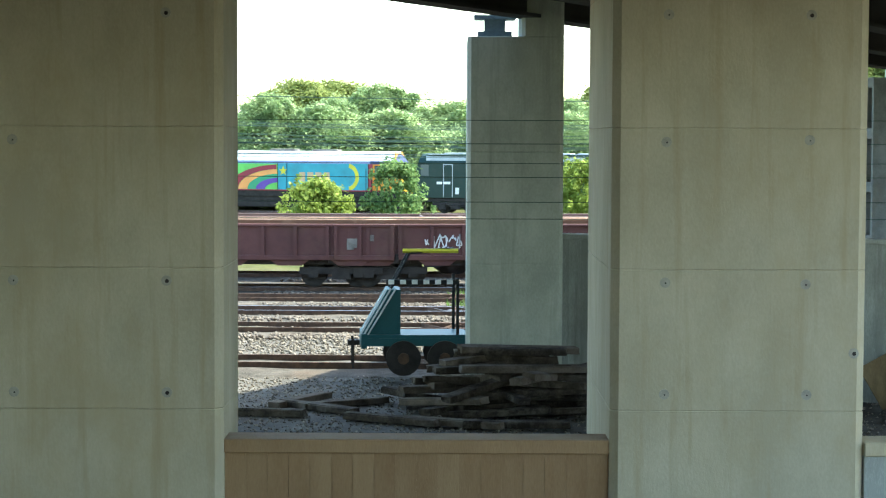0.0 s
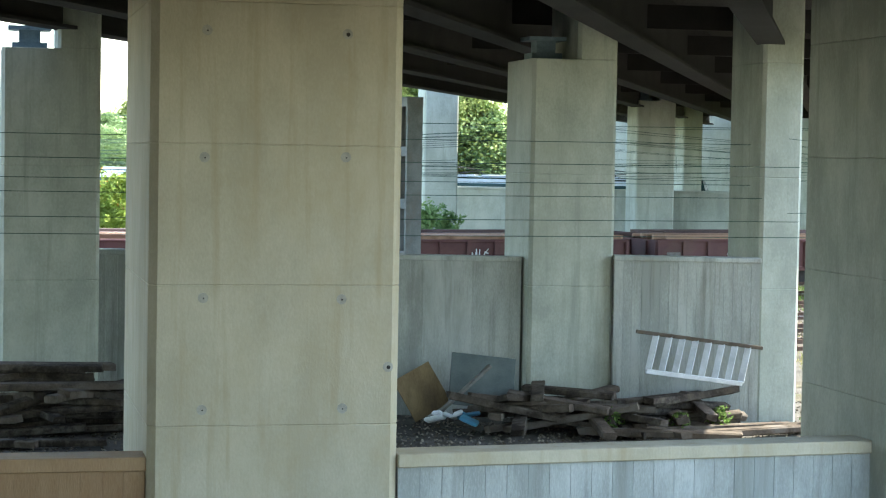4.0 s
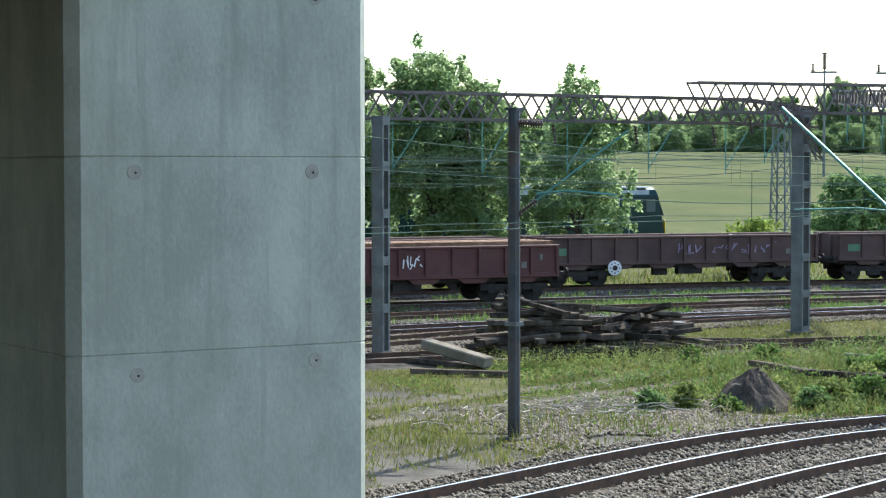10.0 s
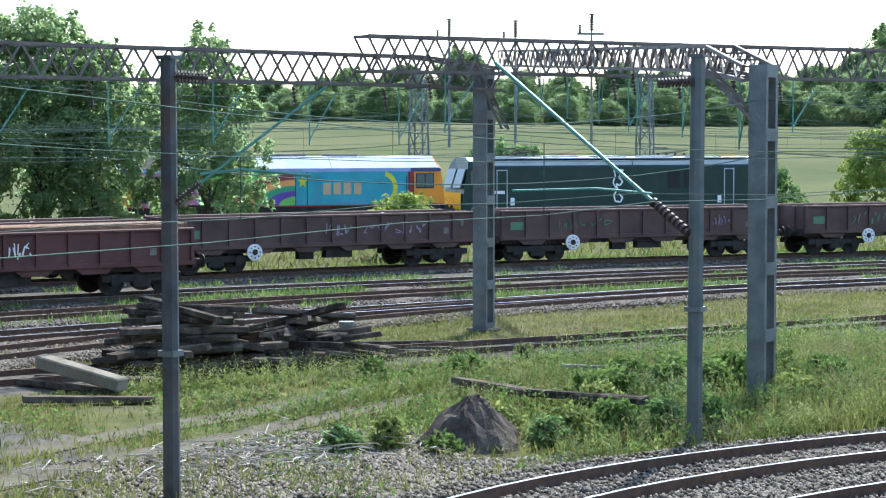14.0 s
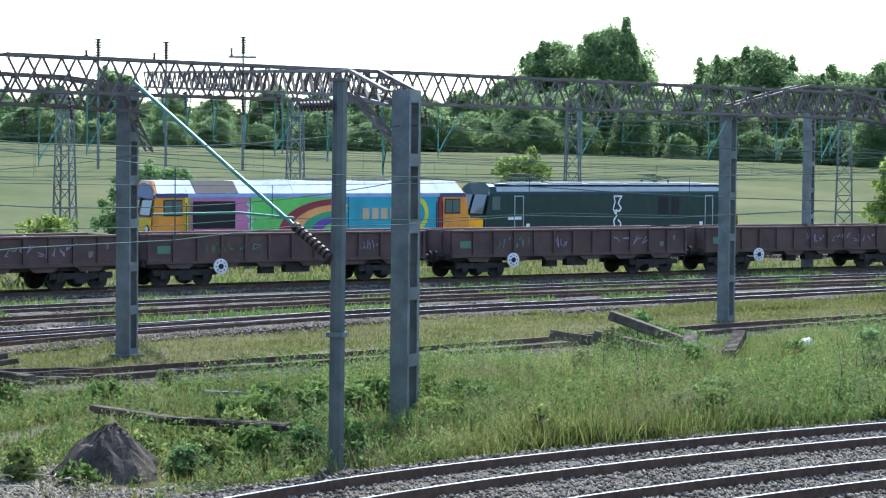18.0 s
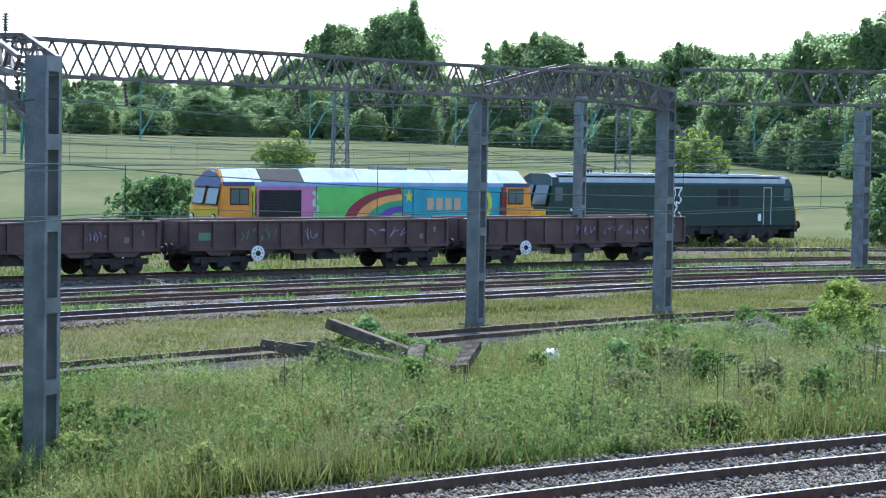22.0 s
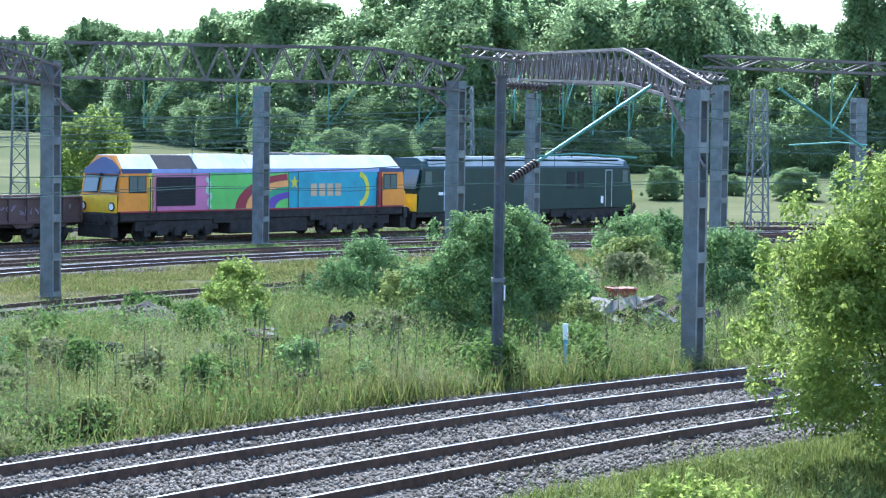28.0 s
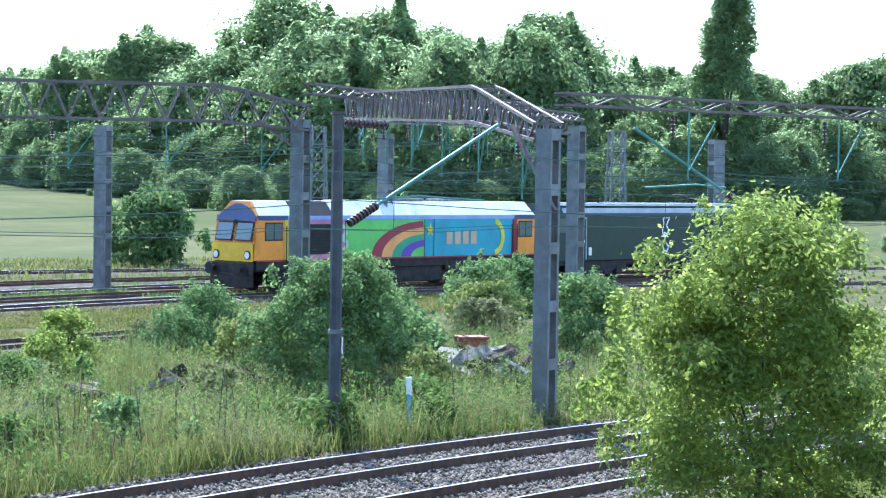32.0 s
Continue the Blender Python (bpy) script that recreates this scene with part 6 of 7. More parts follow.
while b < 112:  # scrub along the foot of the woods
    dist = (257 if b < 62 else 257 - min(1, (b - 62) / 10) * 70) + rr.uniform(-3, 3)
    x, y = 12 + dist * math.sin(radians(b)), 8 + dist * math.cos(radians(b))
    plant(n % 5, x, y, rr.uniform(0.3, 0.6), rise(x, y) - 1.2, rr.uniform(1.1, 1.6))
    n += 1
    b += rr.uniform(1.0, 1.7)
b = 73.0
while b < 106:  # scrub between the locomotives' line and the eastern woods
    dist = 150 + rr.uniform(-5, 9)
    x, y = 12 + dist * math.sin(radians(b)), 8 + dist * math.cos(radians(b))
    plant(n % 5, x, y, rr.uniform(0.12, 0.34), rise(x, y) - 0.5, rr.uniform(1.0, 1.5))
    n += 1
    b += rr.uniform(1.1, 1.9)
kinds = [tree("yard_tree", 150 + i, 10.0, 5.2, 0.3, (LEAF_FAR_HAZE, STEM, LEAF_FAR_HAZE)[i], 95, 0.11, "broad sunlit green tree beyond the locomotives", "tree", "trees beyond the yard", lobes_n=120, low=0.0, lobe=0.36, core=0.86) for i in range(3)]
for b in np.arange(-16, 24, 0.95):
    for row in range(-1, 2):
        dist = 165 + row * 20 + rr.uniform(-6, 6)
        x, y = via(dist * math.sin(radians(b + rr.uniform(-0.6, 0.6))), dist * math.cos(radians(b)))
        plant(n % 3, x, y, 0.62 + 0.11 * row + (0.15 if b < 13 else 0) + (0.4 if -3.9 < b < -2 and row == 1 else 0) + rr.uniform(-0.07, 0.07), -0.8, rr.uniform(1.0, 1.25))
        n += 1
poplar = tree("poplar_tree", 91, 24.0, 3.2, 0.4, LEAF_WOOD_HAZE, 60, 0.14, "tall narrow dark poplar above the woods", "tree", lobes_n=30, low=0.1, tall=2.2)
for x, y, s in ((21.6, 124.0, 1.0), (24.4, 123.0, 0.95), (18.2, 126.5, 0.9), (14.5, 129.0, 0.85)):
    plant(n % 2, x, y, s, -0.4)
    n += 1
poplar.matrix_world = Matrix.Translation((200.4, 22, 4.0))
for o in bpy.data.objects:
    if "used" in o:
        del o["used"]

# ---- sleepers, scrap and small things ----
sl_meshes = []
for i in range(5):
    bm = boxes(((0, 0, 0), (2.5, 0.25, 0.13)), bevel=0.015)
    for v in bm.verts:
        v.co += Vector((random.uniform(-0.03, 0.03), random.uniform(-0.012, 0.012), random.uniform(-0.012, 0.012)))
    me = bpy.data.meshes.new("timber_sleeper")
    bm.to_mesh(me)
    bm.free()
    me.materials.append(SLEEPER)
    sl_meshes.append(me)


def timber(x, y, z, rz, ry=0.0, rx=0.0, scale=1.0, label="old dark timber railway sleeper lying in a heap", group="heaped sleepers"):
    o = new("timber_sleeper", random.choice(sl_meshes))
    o.matrix_world = pose(x, y, z, rx, ry, rz) @ Matrix.Diagonal((scale, 1, 1, 1))
    return tagged(o, label, "sleeper", group)


def heap_of(cx, cy, lx, ly, layers, n, rz, seed, z0=-0.15):
    """Untidy layered heap: the layers shrink upwards, the odd sleeper leans."""
    rr = random.Random(seed)
    for k in range(layers):
        f = 1 - k / (layers + 0.6)
        for i in range(max(2, int(n * f))):
            timber(cx + rr.uniform(-lx, lx) * f, cy + rr.uniform(-ly, ly) * f, z0 + 0.07 + k * 0.145 + rr.uniform(0, 0.03), rz + rr.gauss(0, 27) + (90 if rr.random() < 0.14 else 0), rr.gauss(0, 5.5), rr.gauss(0, 6.0), scale=rr.uniform(0.7, 1.05))


heap_of(*via(1.2, 37.4), 1.4, 1.0, 8, 9, 6, 1)
for x, y, rz in ((-2.7, 38.6, 62), (-3.4, 36.9, -12), (-1.85, 38.2, 35), (-2.3, 37.6, -40), (-0.9, 36.0, -28), (0.2, 35.6, -22), (1.3, 35.4, 3)):
    timber(*via(x, y), -0.13, rz, scale=0.75, label="loose weathered sleeper lying on gravel", group="loose sleepers")
heap_of(*via(10.6, 36.7), 1.8, 0.7, 5, 9, -8, 2)
for x, y, rz, sc in ((13.6, 36.0, 9, 1.3), (15.0, 36.1, 5, 1.2), (14.0, 35.5, 16, 1.2), (12.3, 35.4, -20, 1.2)):
    timber(*via(x, y), -0.12, rz, scale=sc, label="loose weathered sleeper lying on gravel", group="loose sleepers")
heap_of(29.2, 42.3, 1.7, 0.9, 10, 10, -38, 3)
heap_of(32.0, 41.9, 1.6, 0.7, 8, 8, -34, 4)
for x, y, rz in ((25.8, 41.6, -70), (26.9, 42.3, -40), (34.6, 42.4, -25), (36.4, 43.3, -22), (25.0, 39.6, -30), (35.6, 42.6, -35)):
    timber(x, y, -0.10, rz, ry=2, label="loose weathered sleeper in the grass", group="loose sleepers")
pale = tagged(obj("squared_beam", boxes(((0, 0, 0), (2.5, 0.32, 0.26)), bevel=0.03), PALEWOOD), "pale bleached squared beam lying across the sleepers", "beam")
pale.matrix_world = pose(25.9, 41.3, 0.20, 4, 7, -82)
for x, y, z, rz, ry, sc in ((30.2, 33.8, 0.22, -82, 3, 0.8), (30.3, 31.6, 0.24, -88, -2, 1.1)):
    timber(x, y, z, rz, ry, scale=sc, label="dark sleeper end to end in the weeds", group="loose sleepers")
timber(47.9, 33.3, 0.62, -82, 16, scale=1.25, label="dark sleeper propped at a slant", group="propped sleepers")
timber(47.2, 33.7, 0.42, -78, 9, scale=0.9, label="dark sleeper propped at a slant", group="propped sleepers")
timber(48.4, 35.8, 0.30, -60, 8, scale=0.9, label="grey split sleeper in the grass", group="propped sleepers")
timber(46.7, 31.9, 0.50, 30, -8, scale=0.8, label="grey split sleeper in the grass", group="propped sleepers")
timber(47.8, 31.3, 0.52, 22, -9, scale=0.8, label="grey split sleeper in the grass", group="propped sleepers")
timber(52.7, 28.1, 0.4, -50, 6, scale=0.7, label="grey split sleeper in the grass", group="propped sleepers")

for o in [q for q in bpy.data.objects if q.get("group") == "propped sleepers"]:
    o.matrix_world = o.matrix_world @ Matrix.Diagonal((1, 1.35, 1.6, 1))
# low mounds of spilt stone in the weeds
for cx, cy, r, h in ((61.6, 28.6, 1.7, 0.75), (62.4, 30.9, 1.5, 0.75), (51.6, 30.3, 1.5, 0.5), (55.3, 26.1, 1.3, 0.5)):
    v, f = [(0, 0, h)], []
    for k in range(1, 7):
        for a in range(22):
            t = 2 * math.pi * a / 22
            q = r * k / 6 * (1 + 0.15 * math.sin(2 * t + cx))
            v.append((q * math.cos(t), q * math.sin(t), h * (1 - (k / 6) ** 1.6) - 0.1 + random.uniform(-0.05, 0.05)))
    for a in range(22):
        f.append((0, 1 + a, 1 + (a + 1) % 22))
    for k in range(5):
        for a in range(22):
            b = 1 + k * 22
            f.append((b + a, b + 22 + a, b + 22 + (a + 1) % 22, b + (a + 1) % 22))
    m = tagged(from_arrays("stone_mound", v, f, BALLAST), "low mound of spilt brown stone in the weeds", "heap", "stone mounds")
    m.location = (cx, cy, -0.2)
# dry stalks standing over the weeds
for k in range(90):
    x = random.uniform(40, 68)
    y = line_y("near_a", x) + random.uniform(2.5, 9)
    bm = bmesh.new()
    top = Vector((random.uniform(-0.2, 0.2), random.uniform(-0.2, 0.2), random.uniform(1.0, 1.7)))
    tube(bm, [(0, 0, 0), top * 0.6 + Vector((0.03, 0, 0)), top], 0.011, 4, 0.005)
    o = tagged(obj("dry_stalk", bm, BARK), "thin dry weed stalk standing above the grass", "stalk", "dry stalks")
    o.location = (x, y, -0.2)
# ash heap
v, f = [(0, 0, 0.95)], []
for r in range(1, 9):
    for a in range(28):
        t = 2 * math.pi * a / 28
        q = 1.3 * r / 8 * (1 + 0.14 * math.sin(3 * t + 1))
        v.append((q * math.cos(t), q * 0.8 * math.sin(t), 0.98 * (1 - (r / 8) ** 1.45) - 0.05 + 0.13 * noise.noise((q * math.cos(t) * 2.5, q * math.sin(t) * 2.5, 1)) + random.uniform(-0.05, 0.05)))
for a in range(28):
    f.append((0, 1 + a, 1 + (a + 1) % 28))
for r in range(7):
    for a in range(28):
        b = 1 + r * 28
        f.append((b + a, b + 28 + a, b + 28 + (a + 1) % 28, b + (a + 1) % 28))
ash = tagged(from_arrays("ash_mound", v, f, HEAP), "conical heap of dark ash among the weeds", "heap")
ash.matrix_world = Matrix.LocRotScale((26.9, 30.9, -0.25), None, (0.78, 0.86, 0.92))
for k, (x, y, h, w) in enumerate(((25.6, 31.6, 0.55, 0.42), (25.9, 30.6, 0.35, 0.35), (27.7, 30.0, 0.5, 0.42), (28.4, 30.1, 0.62, 0.5), (29.3, 30.0, 0.66, 0.55), (30.2, 29.7, 0.6, 0.5), (28.1, 31.4, 0.5, 0.4), (31.2, 29.5, 0.62, 0.5), (24.9, 32.0, 0.4, 0.4), (30.6, 31.6, 0.7, 0.55))):
    bush(x, y, h, w, (STEM, WEED, LEAF)[k % 3], 260 + k, "fresh green weeds round the ash heap", 110, 0.05, "weeds round the heap")


def stones(name, rng, x, y, z, size, material, label):
    """Many small octahedral stones as one sheet of rubble."""
    n = len(x)
    base = np.array([(1, 0, 0), (0, 1, 0), (-1, 0, 0), (0, -1, 0), (0, 0, 0.75), (0, 0, -0.75)])
    q = base[None] * (size * rng.uniform(0.5, 1.3, (n, 1)))[:, :, None] * rng.uniform(0.7, 1.3, (n, 6))[:, :, None]
    a = rng.uniform(0, 6.28, n)
    ca, sa = np.cos(a)[:, None], np.sin(a)[:, None]
    q = np.stack([q[..., 0] * ca - q[..., 1] * sa, q[..., 0] * sa + q[..., 1] * ca, q[..., 2] + 0.3 * q[..., 0]], -1)
    q += np.stack([x, y, z], 1)[:, None, :]
    tri = np.array([(0, 1, 4), (1, 2, 4), (2, 3, 4), (3, 0, 4), (1, 0, 5), (2, 1, 5), (3, 2, 5), (0, 3, 5)])
    faces = (tri[None] + 6 * np.arange(n)[:, None, None]).reshape(-1, 3)
    me = bpy.data.meshes.new(name)
    me.vertices.add(6 * n)
    me.vertices.foreach_set("co", q.astype(np.float32).ravel())
    me.loops.add(len(faces) * 3)
    me.loops.foreach_set("vertex_index", faces.astype(np.int32).ravel())
    me.polygons.add(len(faces))
    me.polygons.foreach_set("loop_start", np.arange(0, len(faces) * 3, 3, dtype=np.int32))
    me.polygons.foreach_set("loop_total", np.full(len(faces), 3, dtype=np.int32))
    me.materials.append(material)
    me.update(calc_edges=True)
    return tagged(new(name, me), label, "stones", kind="stuff")


sx, sy, sz = [], [], []
for tname, n, w in (("near_a", 52000, 2.7), ("near_b", 52000, 2.7)):
    pts, heads = LINES[tname]
    i = rng.integers(2, 70, n)
    o = rng.uniform(-w, w, n)
    for k, q in zip(i, o):
        p, h = pts[k], heads[k]
        u = rng.random()
        sx.append(p.x + h.x * u - h.y * q)
        sy.append(p.y + h.y * u + h.x * q)
        sz.append(-0.118 - 0.17 * max(0, abs(q) - 1.9) / 0.7)
stones("ballast_stones", rng, np.array(sx), np.array(sy), np.array(sz), 0.042, STONE, "loose grey ballast stones between the running rails")
sx, sy = [], []
for tname in ("siding_b", "siding_c", "siding_d", "wagon_a", "wagon_b"):
    pts, heads = LINES[tname]
    i = rng.integers(56, min(len(pts) - 1, 175), 20000)
    o = rng.uniform(-2.3, 2.3, 20000)
    sx += [pts[k].x - heads[k].y * q + rng.uniform(0, 1) * heads[k].x for k, q in zip(i, o)]
    sy += [pts[k].y + heads[k].x * q + rng.uniform(0, 1) * heads[k].y for k, q in zip(i, o)]
stones("siding_stones", rng, np.array(sx), np.array(sy), np.full(len(sx), -0.15), 0.055, BROWNSTONE, "coarse grey ballast stones along the sidings")
x, y = scatter(14000, -15, 10, lambda x: np.full_like(x, 20.5), lambda x: np.full_like(x, 31.5))
stones("gravel_stones", rng, x, y, zground(x, y) + 0.01, 0.03, STONE, "scattered grey gravel under the viaduct")
x, y = scatter(16000, -15, 8, lambda x: np.full_like(x, 31.5), lambda x: np.full_like(x, 42.0))
stones("gravel_stones", rng, x, y, zground(x, y) + 0.015, 0.042, STONE, "coarse grey stones between the sidings behind the viaduct")
x, y = scatter(15000, 19, 27.5, near(1.6), lambda x: np.full_like(x, 34.0))
k = patches(x, y, 0.4, 3.3) > -0.15
stones("spilt_stones", rng, x[k], y[k], zground(x[k], y[k]) + 0.02, 0.05, STONE, "pale spilt stones beside the ash heap")

sx, sy, sz = [], [], []
for cx, cy, r, h in ((61.6, 28.6, 1.7, 0.75), (62.4, 30.9, 1.5, 0.75), (51.6, 30.3, 1.5, 0.5), (55.3, 26.1, 1.3, 0.5), (26.9, 30.9, 0.72, 0.9)):
    for k in range(700):
        q, a = r * math.sqrt(rng.random()) * 1.05, rng.uniform(0, 6.28)
        sx.append(cx + q * math.cos(a)), sy.append(cy + q * math.sin(a) * (0.8 if r < 1 else 1))
        sz.append(max(-0.2, h * (1 - (q / r) ** 1.4) - 0.28))
stones("spoil_stones", rng, np.array(sx), np.array(sy), np.array(sz), 0.06, HEAPSTONE, "dark brown stones strewn over the heaps")
x, y = scatter(30000, 10, 62, lambda x: line_y("near_b", x) - 4.0, lambda x: line_y("near_b", x) - 2.2)
stones("shoulder_stones", rng, x, y, zground(x, y) + 0.02, 0.042, STONE, "loose stones along the shoulder of the running lines")

# sleepers under the running lines
bm = boxes(((0, 0, 0), (0.26, 2.5, 0.10)), bevel=0.012)
tie = bpy.data.meshes.new("sleeper")
bm.to_mesh(tie)
bm.free()
tie.materials.append(SLEEPER)
tracks = [o for o in bpy.data.objects if o.name.startswith("railway_track")]
for tr, tname in zip(sorted(tracks, key=lambda o: o.name), TRACKS):
    if not tname.startswith("near"):
        continue
    pts, heads = smooth_line(TRACKS[tname], 0.68)
    for p, h in zip(pts, heads):
        if 8 < p.x < 70:
            o = new("sleeper", tie)
            o.parent = tr
            o.matrix_world = pose(p.x, p.y, -0.185, 0, 0, math.degrees(math.atan2(h.y, h.x)))

# platform trolley on the siding
tro = tagged(empty("rail_trolley", VIA @ pose(-0.75, 42.2, 0, 0, 0, 4)), "teal flat rail trolley with a yellow push bar", "trolley")
part("deck", boxes(((0.2, 0, 0.78), (2.1, 1.3, 0.10)), ((0.2, -0.62, 0.68), (2.1, 0.08, 0.16)), ((0.2, 0.62, 0.68), (2.1, 0.08, 0.16)), ((-0.9, 0, 0.7), (0.12, 1.3, 0.3))), TEAL, tro)
bm = bmesh.new()
prism(bm, [(-0.95, 0.83), (-0.15, 0.83), (-0.15, 1.75), (-0.42, 1.75)], -0.5, 0.5)
part("hood", bm, TEAL, tro, "sloping teal steel hood")
for k in range(3):
    bm = bmesh.new()
    tube(bm, [(-1.0 + 0.08 * k, -0.56, 0.8), (-0.45 + 0.1 * k, -0.56, 1.78)], 0.02, 5)
    part("grab_bar", bm, ALU, tro, "pale grab bar")
bm = bmesh.new()
tube(bm, [(-0.35, -0.3, 1.75), (0.05, -0.3, 2.5), (1.0, -0.3, 2.55)], 0.035, 6)
tube(bm, [(-0.35, 0.3, 1.75), (0.05, 0.3, 2.5), (1.0, 0.3, 2.55)], 0.035, 6)
part("push_frame", bm, BLACK, tro)
bm = bmesh.new()
tube(bm, [(-0.1, -0.3, 2.54), (1.05, -0.3, 2.54)], 0.05, 6)
part("push_bar", bm, TUBEYEL, tro, "yellow tube push bar")
for i in range(6):
    part("hazard_mark", boxes(((-0.35 + i * 0.24, -0.66, 1.92), (0.12, 0.04, 0.09))), WHITE, tro, "white mark of a striped bar")
part("striped_bar", boxes(((0.3, -0.64, 1.92), (1.5, 0.03, 0.09))), BLACK, tro)
for s in (-0.6, 0.6):
    part("upright", boxes(((1.02, s, 1.4), (0.06, 0.06, 1.2))), BLACK, tro)
for x in (-0.1, 0.75):
    for s in (-0.75, 0.75):
        bm = bmesh.new()
        disc(bm, (x, s, 0.36), (0, 1, 0), 0.36, 0.1, 20)
        w = part("wheel", bm, UNDER, tro, "dark spoked iron wheel")
        bm = bmesh.new()
        disc(bm, (x, s - 0.06, 0.36), (0, 1, 0), 0.12, 0.06, 10)
        part("hub", bm, RAIL, w)
part("coupling", boxes(((-1.1, 0, 0.62), (0.25, 0.2, 0.1)), ((-1.12, -0.35, 0.42), (0.05, 0.05, 0.6)), ((-1.12, 0.35, 0.42), (0.05, 0.05, 0.6))), UNDER, tro)

# things leaning by the retaining wall
o = tagged(obj("plywood_board", boxes(((0, 0, 0.45), (0.8, 0.03, 0.9)), bevel=0.004), PLY), "warped brown plywood board leaning on scrap", "board")
o.matrix_world = VIA @ pose(8.6, 37.9, 0.0, -14, -28, 5)
o = tagged(obj("sheet_board", boxes(((0, 0, 0.5), (1.25, 0.04, 1.0)), bevel=0.005), GREYBOARD), "grey-green sheet board leaning upright", "board")
o.matrix_world = VIA @ pose(9.4, 37.4, 0.15, -16, 6, -4)
o = tagged(obj("grey_plank", boxes(((0, 0, 0), (1.3, 0.18, 0.05)), bevel=0.005), RUBBLE), "grey plank propped on the scrap", "plank")
o.matrix_world = VIA @ pose(9.0, 37.0, 0.55, 0, -42, 0)
for k in range(7):
    a = random.uniform(0, 6)
    o = tagged(obj("crumpled_sheet", boxes(((0, 0, 0), (random.uniform(0.2, 0.45), 0.2, 0.08)), bevel=0.03), WHITE if k < 4 else BLUEPLASTIC), "crumpled pale plastic sheet on the ground", "plastic sheet", "crumpled sheets")
    o.matrix_world = VIA @ pose(8.4 + 0.14 * k + random.uniform(-0.2, 0.2), 36.6 + random.uniform(-0.4, 0.4), 0.02 + 0.03 * (k % 4), random.uniform(-25, 25), random.uniform(-25, 25), math.degrees(a))
heap_of(*via(13.3, 36.85), 0.5, 0.12, 4, 5, -5, 9)
lad = tagged(empty("ladder", VIA @ pose(13.6, 37.05, 1.1, 0, 7, -8)), "aluminium ladder lying on its side against the wall", "ladder")
part("stile", boxes(((0, -0.02, 0.36), (2.5, 0.09, 0.07)), bevel=0.01), SLEEPER, lad, "dark stile")
part("stile", boxes(((-0.05, -0.22, -0.36), (1.9, 0.10, 0.09)), bevel=0.01), ALU, lad, "bright aluminium stile")
for k in range(8):
    bm = bmesh.new()
    bar(bm, (-0.95 + k * 0.26, -0.22, -0.34), (-0.85 + k * 0.26, -0.02, 0.34), 0.12, 0.05)
    part("rung", bm, ALU, lad)
for k, (x, y) in enumerate(((12.9, 36.0), (13.8, 36.2), (15.6, 36.0), (16.2, 36.3), (11.6, 36.0))):
    bush(*via(x, y), 0.42 + 0.08 * (k % 3), 0.30, WEED, 200 + k, "small green weed among the timbers", 60, 0.045, "weeds by the timbers")
for k in range(14):
    x, y = random.uniform(31, 37), random.uniform(31, 33.5)
    bush(x, y, 0.8, 0.55, WEED, 230 + k, "clump of nettles in the long grass", 60, 0.06, "nettle clumps")
x = rng.uniform(26.5, 35, 700)
stems(rng, x, 40.5 - (x - 27.5) * 0.22 + rng.normal(0, 0.35, 700), np.full(700, 0.5), 0.05, 10, STEM, "fresh weeds along the foot of the sleeper heap")
# white marker, bucket, pale plank and rubble
o = tagged(obj("pale_plank", boxes(((0, 0, 0), (1.15, 0.14, 0.07)), bevel=0.01), RUBBLE), "pale plank lying in the grass", "plank")
o.matrix_world = pose(33.4, 34.4, 0.30, 0, 3, -38)
bm = bmesh.new()
tube(bm, [(0, 0, 0), (0, 0, 0.38)], 0.17, 14, 0.2)
o = tagged(obj("bucket", bm, GALV), "old grey metal drum beside the track", "bucket")
o.location = (36.6, 45.8, -0.12)
bm = bmesh.new()
bmesh.ops.create_icosphere(bm, subdivisions=2, radius=0.28)
for v in bm.verts:
    v.co *= random.uniform(0.8, 1.15)
o = tagged(obj("white_stone", bm, WHITE), "white lump of chalky stone in the grass", "stone")
o.location = (51.0, 31.0, 0.30)
o.scale = (0.8, 0.7, 0.75)
mk = tagged(empty("marker_post", pose(56.2, 18.4, -0.25, 0, 2, 60)), "short white and blue marker post", "marker post")
part("post", boxes(((0, 0, 0.42), (0.07, 0.05, 0.84))), BLUEPLASTIC, mk, "blue lower post")
part("plate", boxes(((0, 0, 1.0), (0.13, 0.05, 0.36)), bevel=0.01), WHITE, mk, "white upper plate")
part("plate_band", boxes(((0, -0.03, 0.95), (0.12, 0.01, 0.08))), PEACH, mk, "orange band")
skip = tagged(empty("rusty_bin", pose(70.4, 19.9, -0.5, 0, 0, -60) @ Matrix.Diagonal((0.5, 0.6, 0.88, 1))), "rusty red steel bin among rubble", "bin")
part("shell", boxes(((0, 0, 0.95), (1.5, 1.1, 0.7)), bevel=0.03), REDPAINT, skip)
part("rim", boxes(((0, 0, 1.32), (1.6, 1.2, 0.07))), REDPAINT, skip)
part("skid", boxes(((-0.5, 0, 0.3), (0.15, 1.1, 0.6)), ((0.5, 0, 0.3), (0.15, 1.1, 0.6))), UNDER, skip)
rub = random.Random(9)
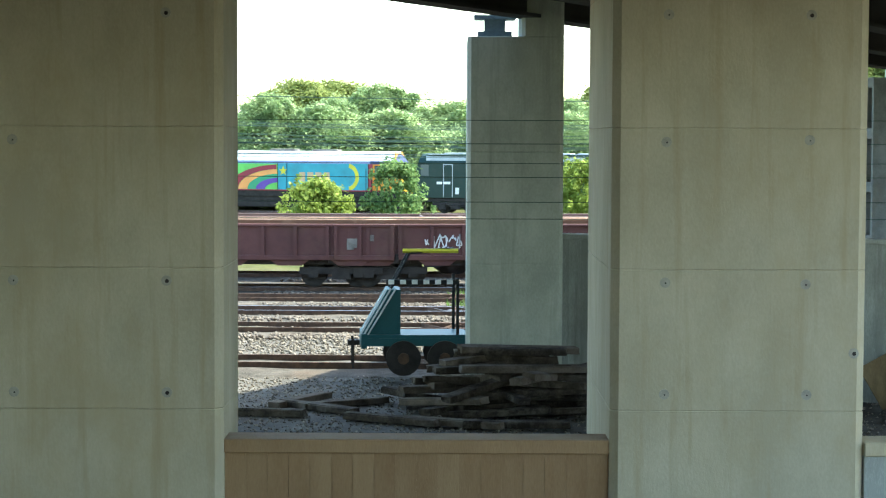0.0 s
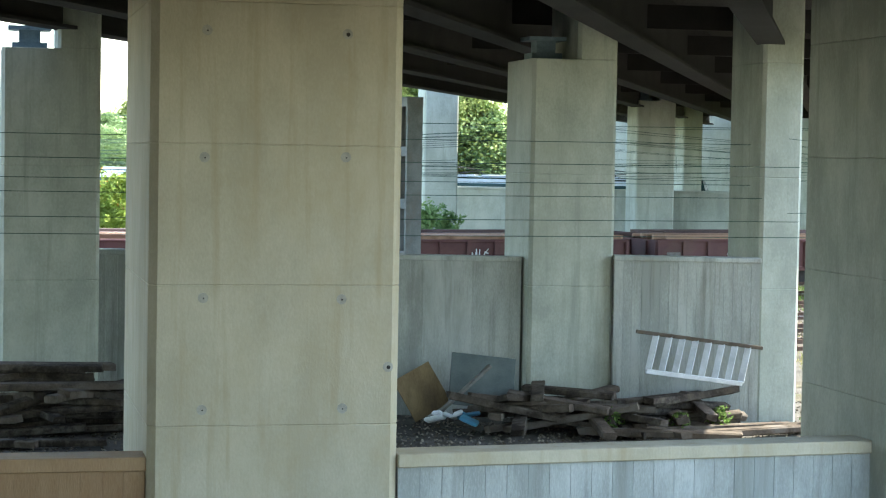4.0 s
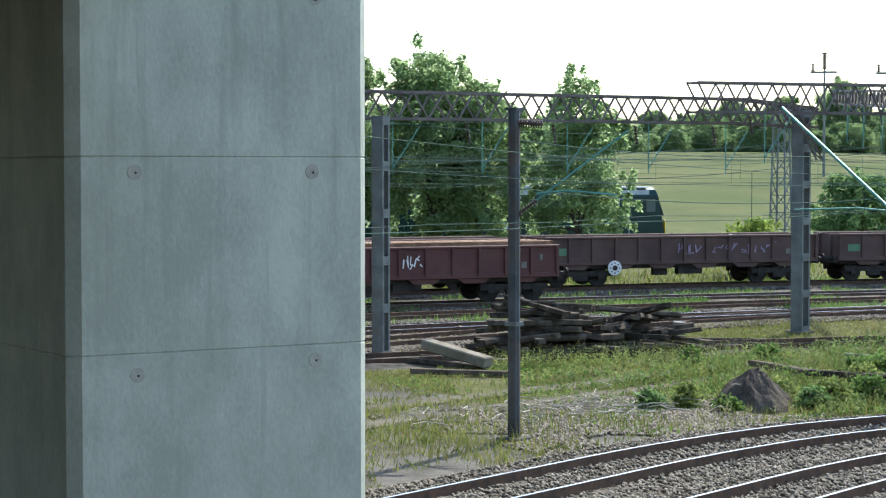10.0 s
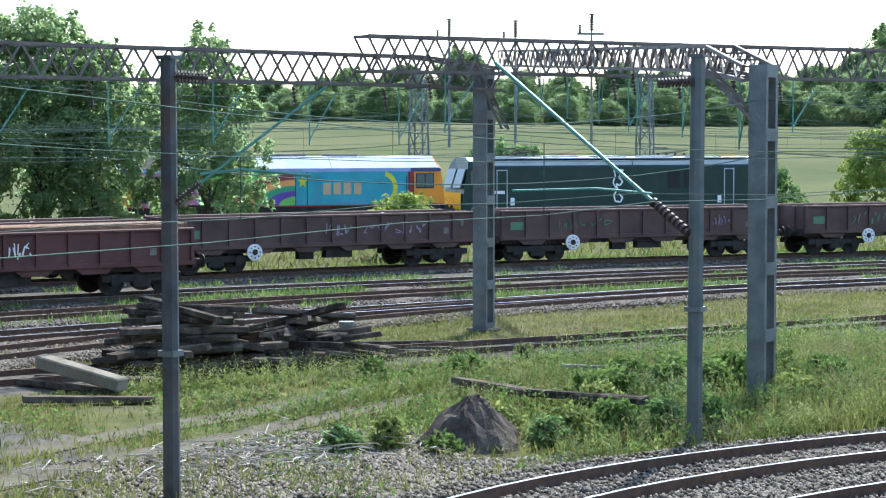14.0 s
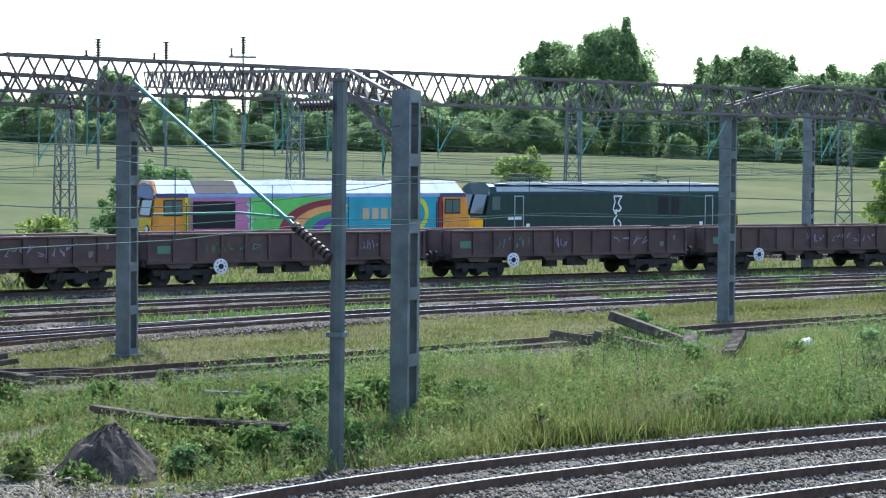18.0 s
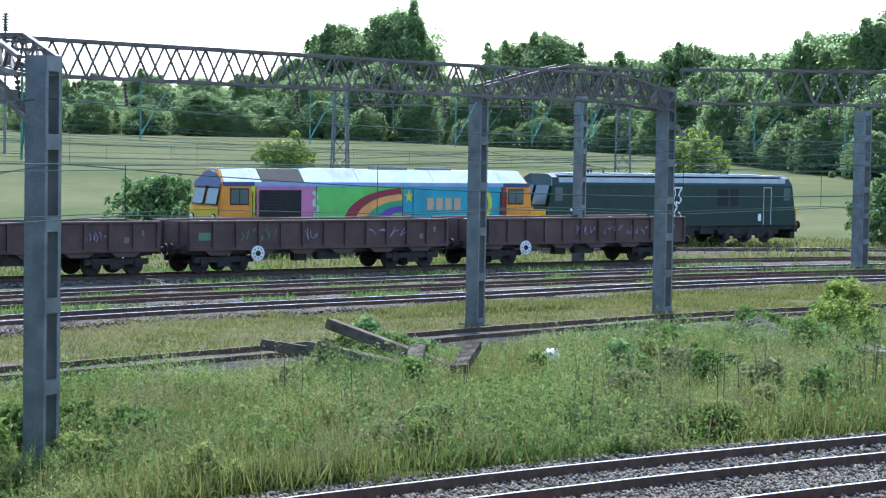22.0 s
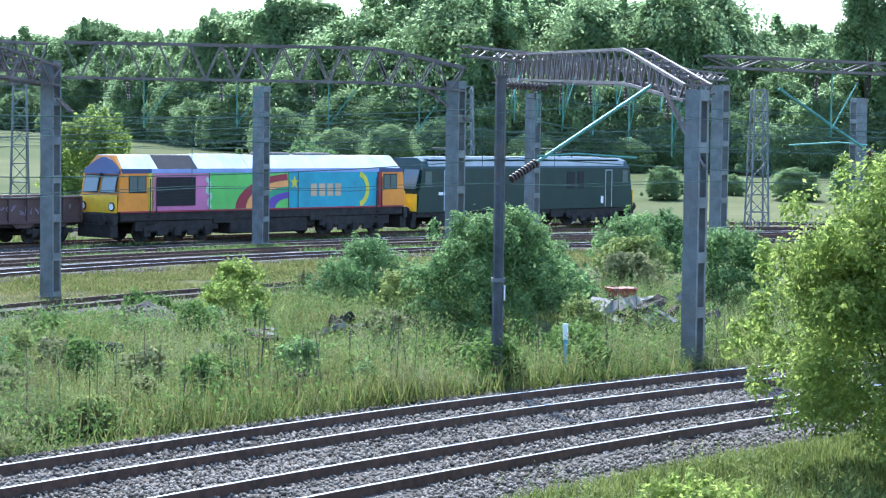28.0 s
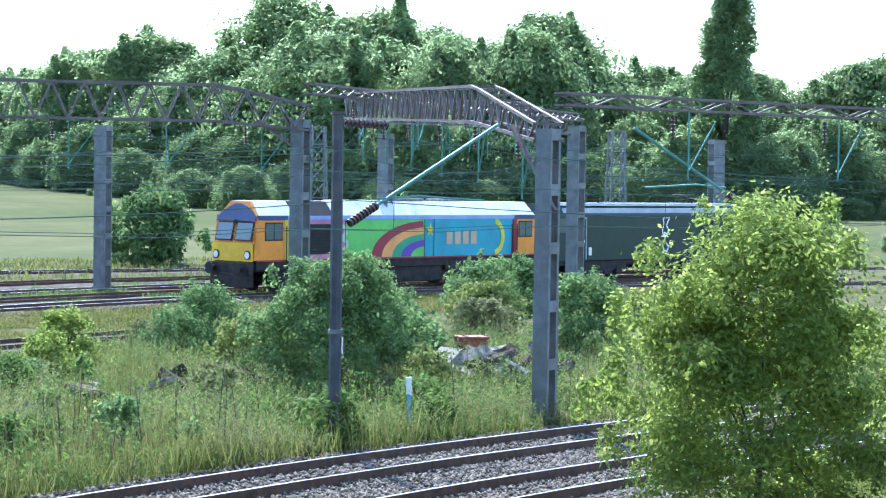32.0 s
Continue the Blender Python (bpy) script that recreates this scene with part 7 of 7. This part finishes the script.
for k in range(46):
    s = rub.uniform(0.3, 1.2)
    bm = boxes(((0, 0, 0), (s, s * rub.uniform(0.3, 0.7), rub.uniform(0.06, 0.25))), bevel=0.015)
    for v in bm.verts:
        v.co += Vector((rub.uniform(-0.04, 0.04), rub.uniform(-0.04, 0.04), rub.uniform(-0.03, 0.03)))
    o = tagged(obj("rubble_slab", bm, RUBBLE if k % 2 else SLEEPER), "broken slab of concrete dumped in the grass", "rubble", "dumped rubble")
    u = rub.random()
    px, py = (65.6 + rub.gauss(0, 1.2), 18.6 + rub.gauss(0, 0.7)) if k < 28 else (57 + u * 9, 25.5 - u * 3.6 + rub.gauss(0, 0.5))
    o.matrix_world = pose(px, py, (0.05 + 0.6 * rub.random() if k < 28 else 0.32), rub.uniform(-35, 35), rub.uniform(-30, 30), rub.uniform(0, 180))
for k in range(60):
    bm = bmesh.new()
    p = Vector((23.0 + random.gauss(0, 1.5), 32.2 + random.gauss(0, 0.9), -0.14))
    pts = [p]
    for i in range(4):
        p = p + Vector((random.uniform(-0.4, 0.4), random.uniform(-0.4, 0.4), random.uniform(-0.02, 0.10)))
        pts.append(p)
    tube(bm, pts, 0.016, 4, 0.005)
    tagged(obj("dead_branch", bm, BLEACHED), "bleached dead branch on the stones", "branch", "dead branches")


# ---- what moves ----
def motions():
    """The coupled pair of locomotives rolls along its line, slowing down."""
    rows = [(0, -11.3, 118.5, 105.5), (1, -5.4, 117.1, 106.0), (2, 1.6, 114.6, 108.5), (3, 8.6, 112.0, 111.0), (4, 15.9, 109.0, 113.0), (6, 30.0, 102.7, 112.5), (8, 41.6, 98.4, 110.0), (10, 51.2, 95.6, 110.5), (11, 58.8, 92.9, 113.5), (12, 64.79, 92.04, 114.6), (13, 71.66, 89.66, 113.0), (17, 86.7, 74.8, 105.5), (19, 93.60, 68.95, 107.5), (20, 96.95, 66.61, 108.5), (22, 103.04, 61.52, 111.3), (23, 105.96, 57.58, 112.0), (24, 108.37, 54.49, 112.5), (25, 110.77, 50.59, 113.0), (28, 113.53, 39.95, 116.0), (29, 114.04, 37.13, 117.5), (30, 114.23, 33.94, 119.0), (31, 114.57, 30.19, 118.5), (32, 115.2, 25.9, 121.0)]
    back, fore = [], []
    for t, x, y, h in rows:
        u = Vector((math.sin(radians(h)), math.cos(radians(h)), 0)) * 9.75
        back.append((t, pose(x - u.x, y - u.y, 0, 0, 0, 90 - h)))
        fore.append((t, pose(x + u.x, y + u.y, 0, 0, 0, 90 - h)))
    walk(rainbow, back)
    walk(green, fore)


motions()
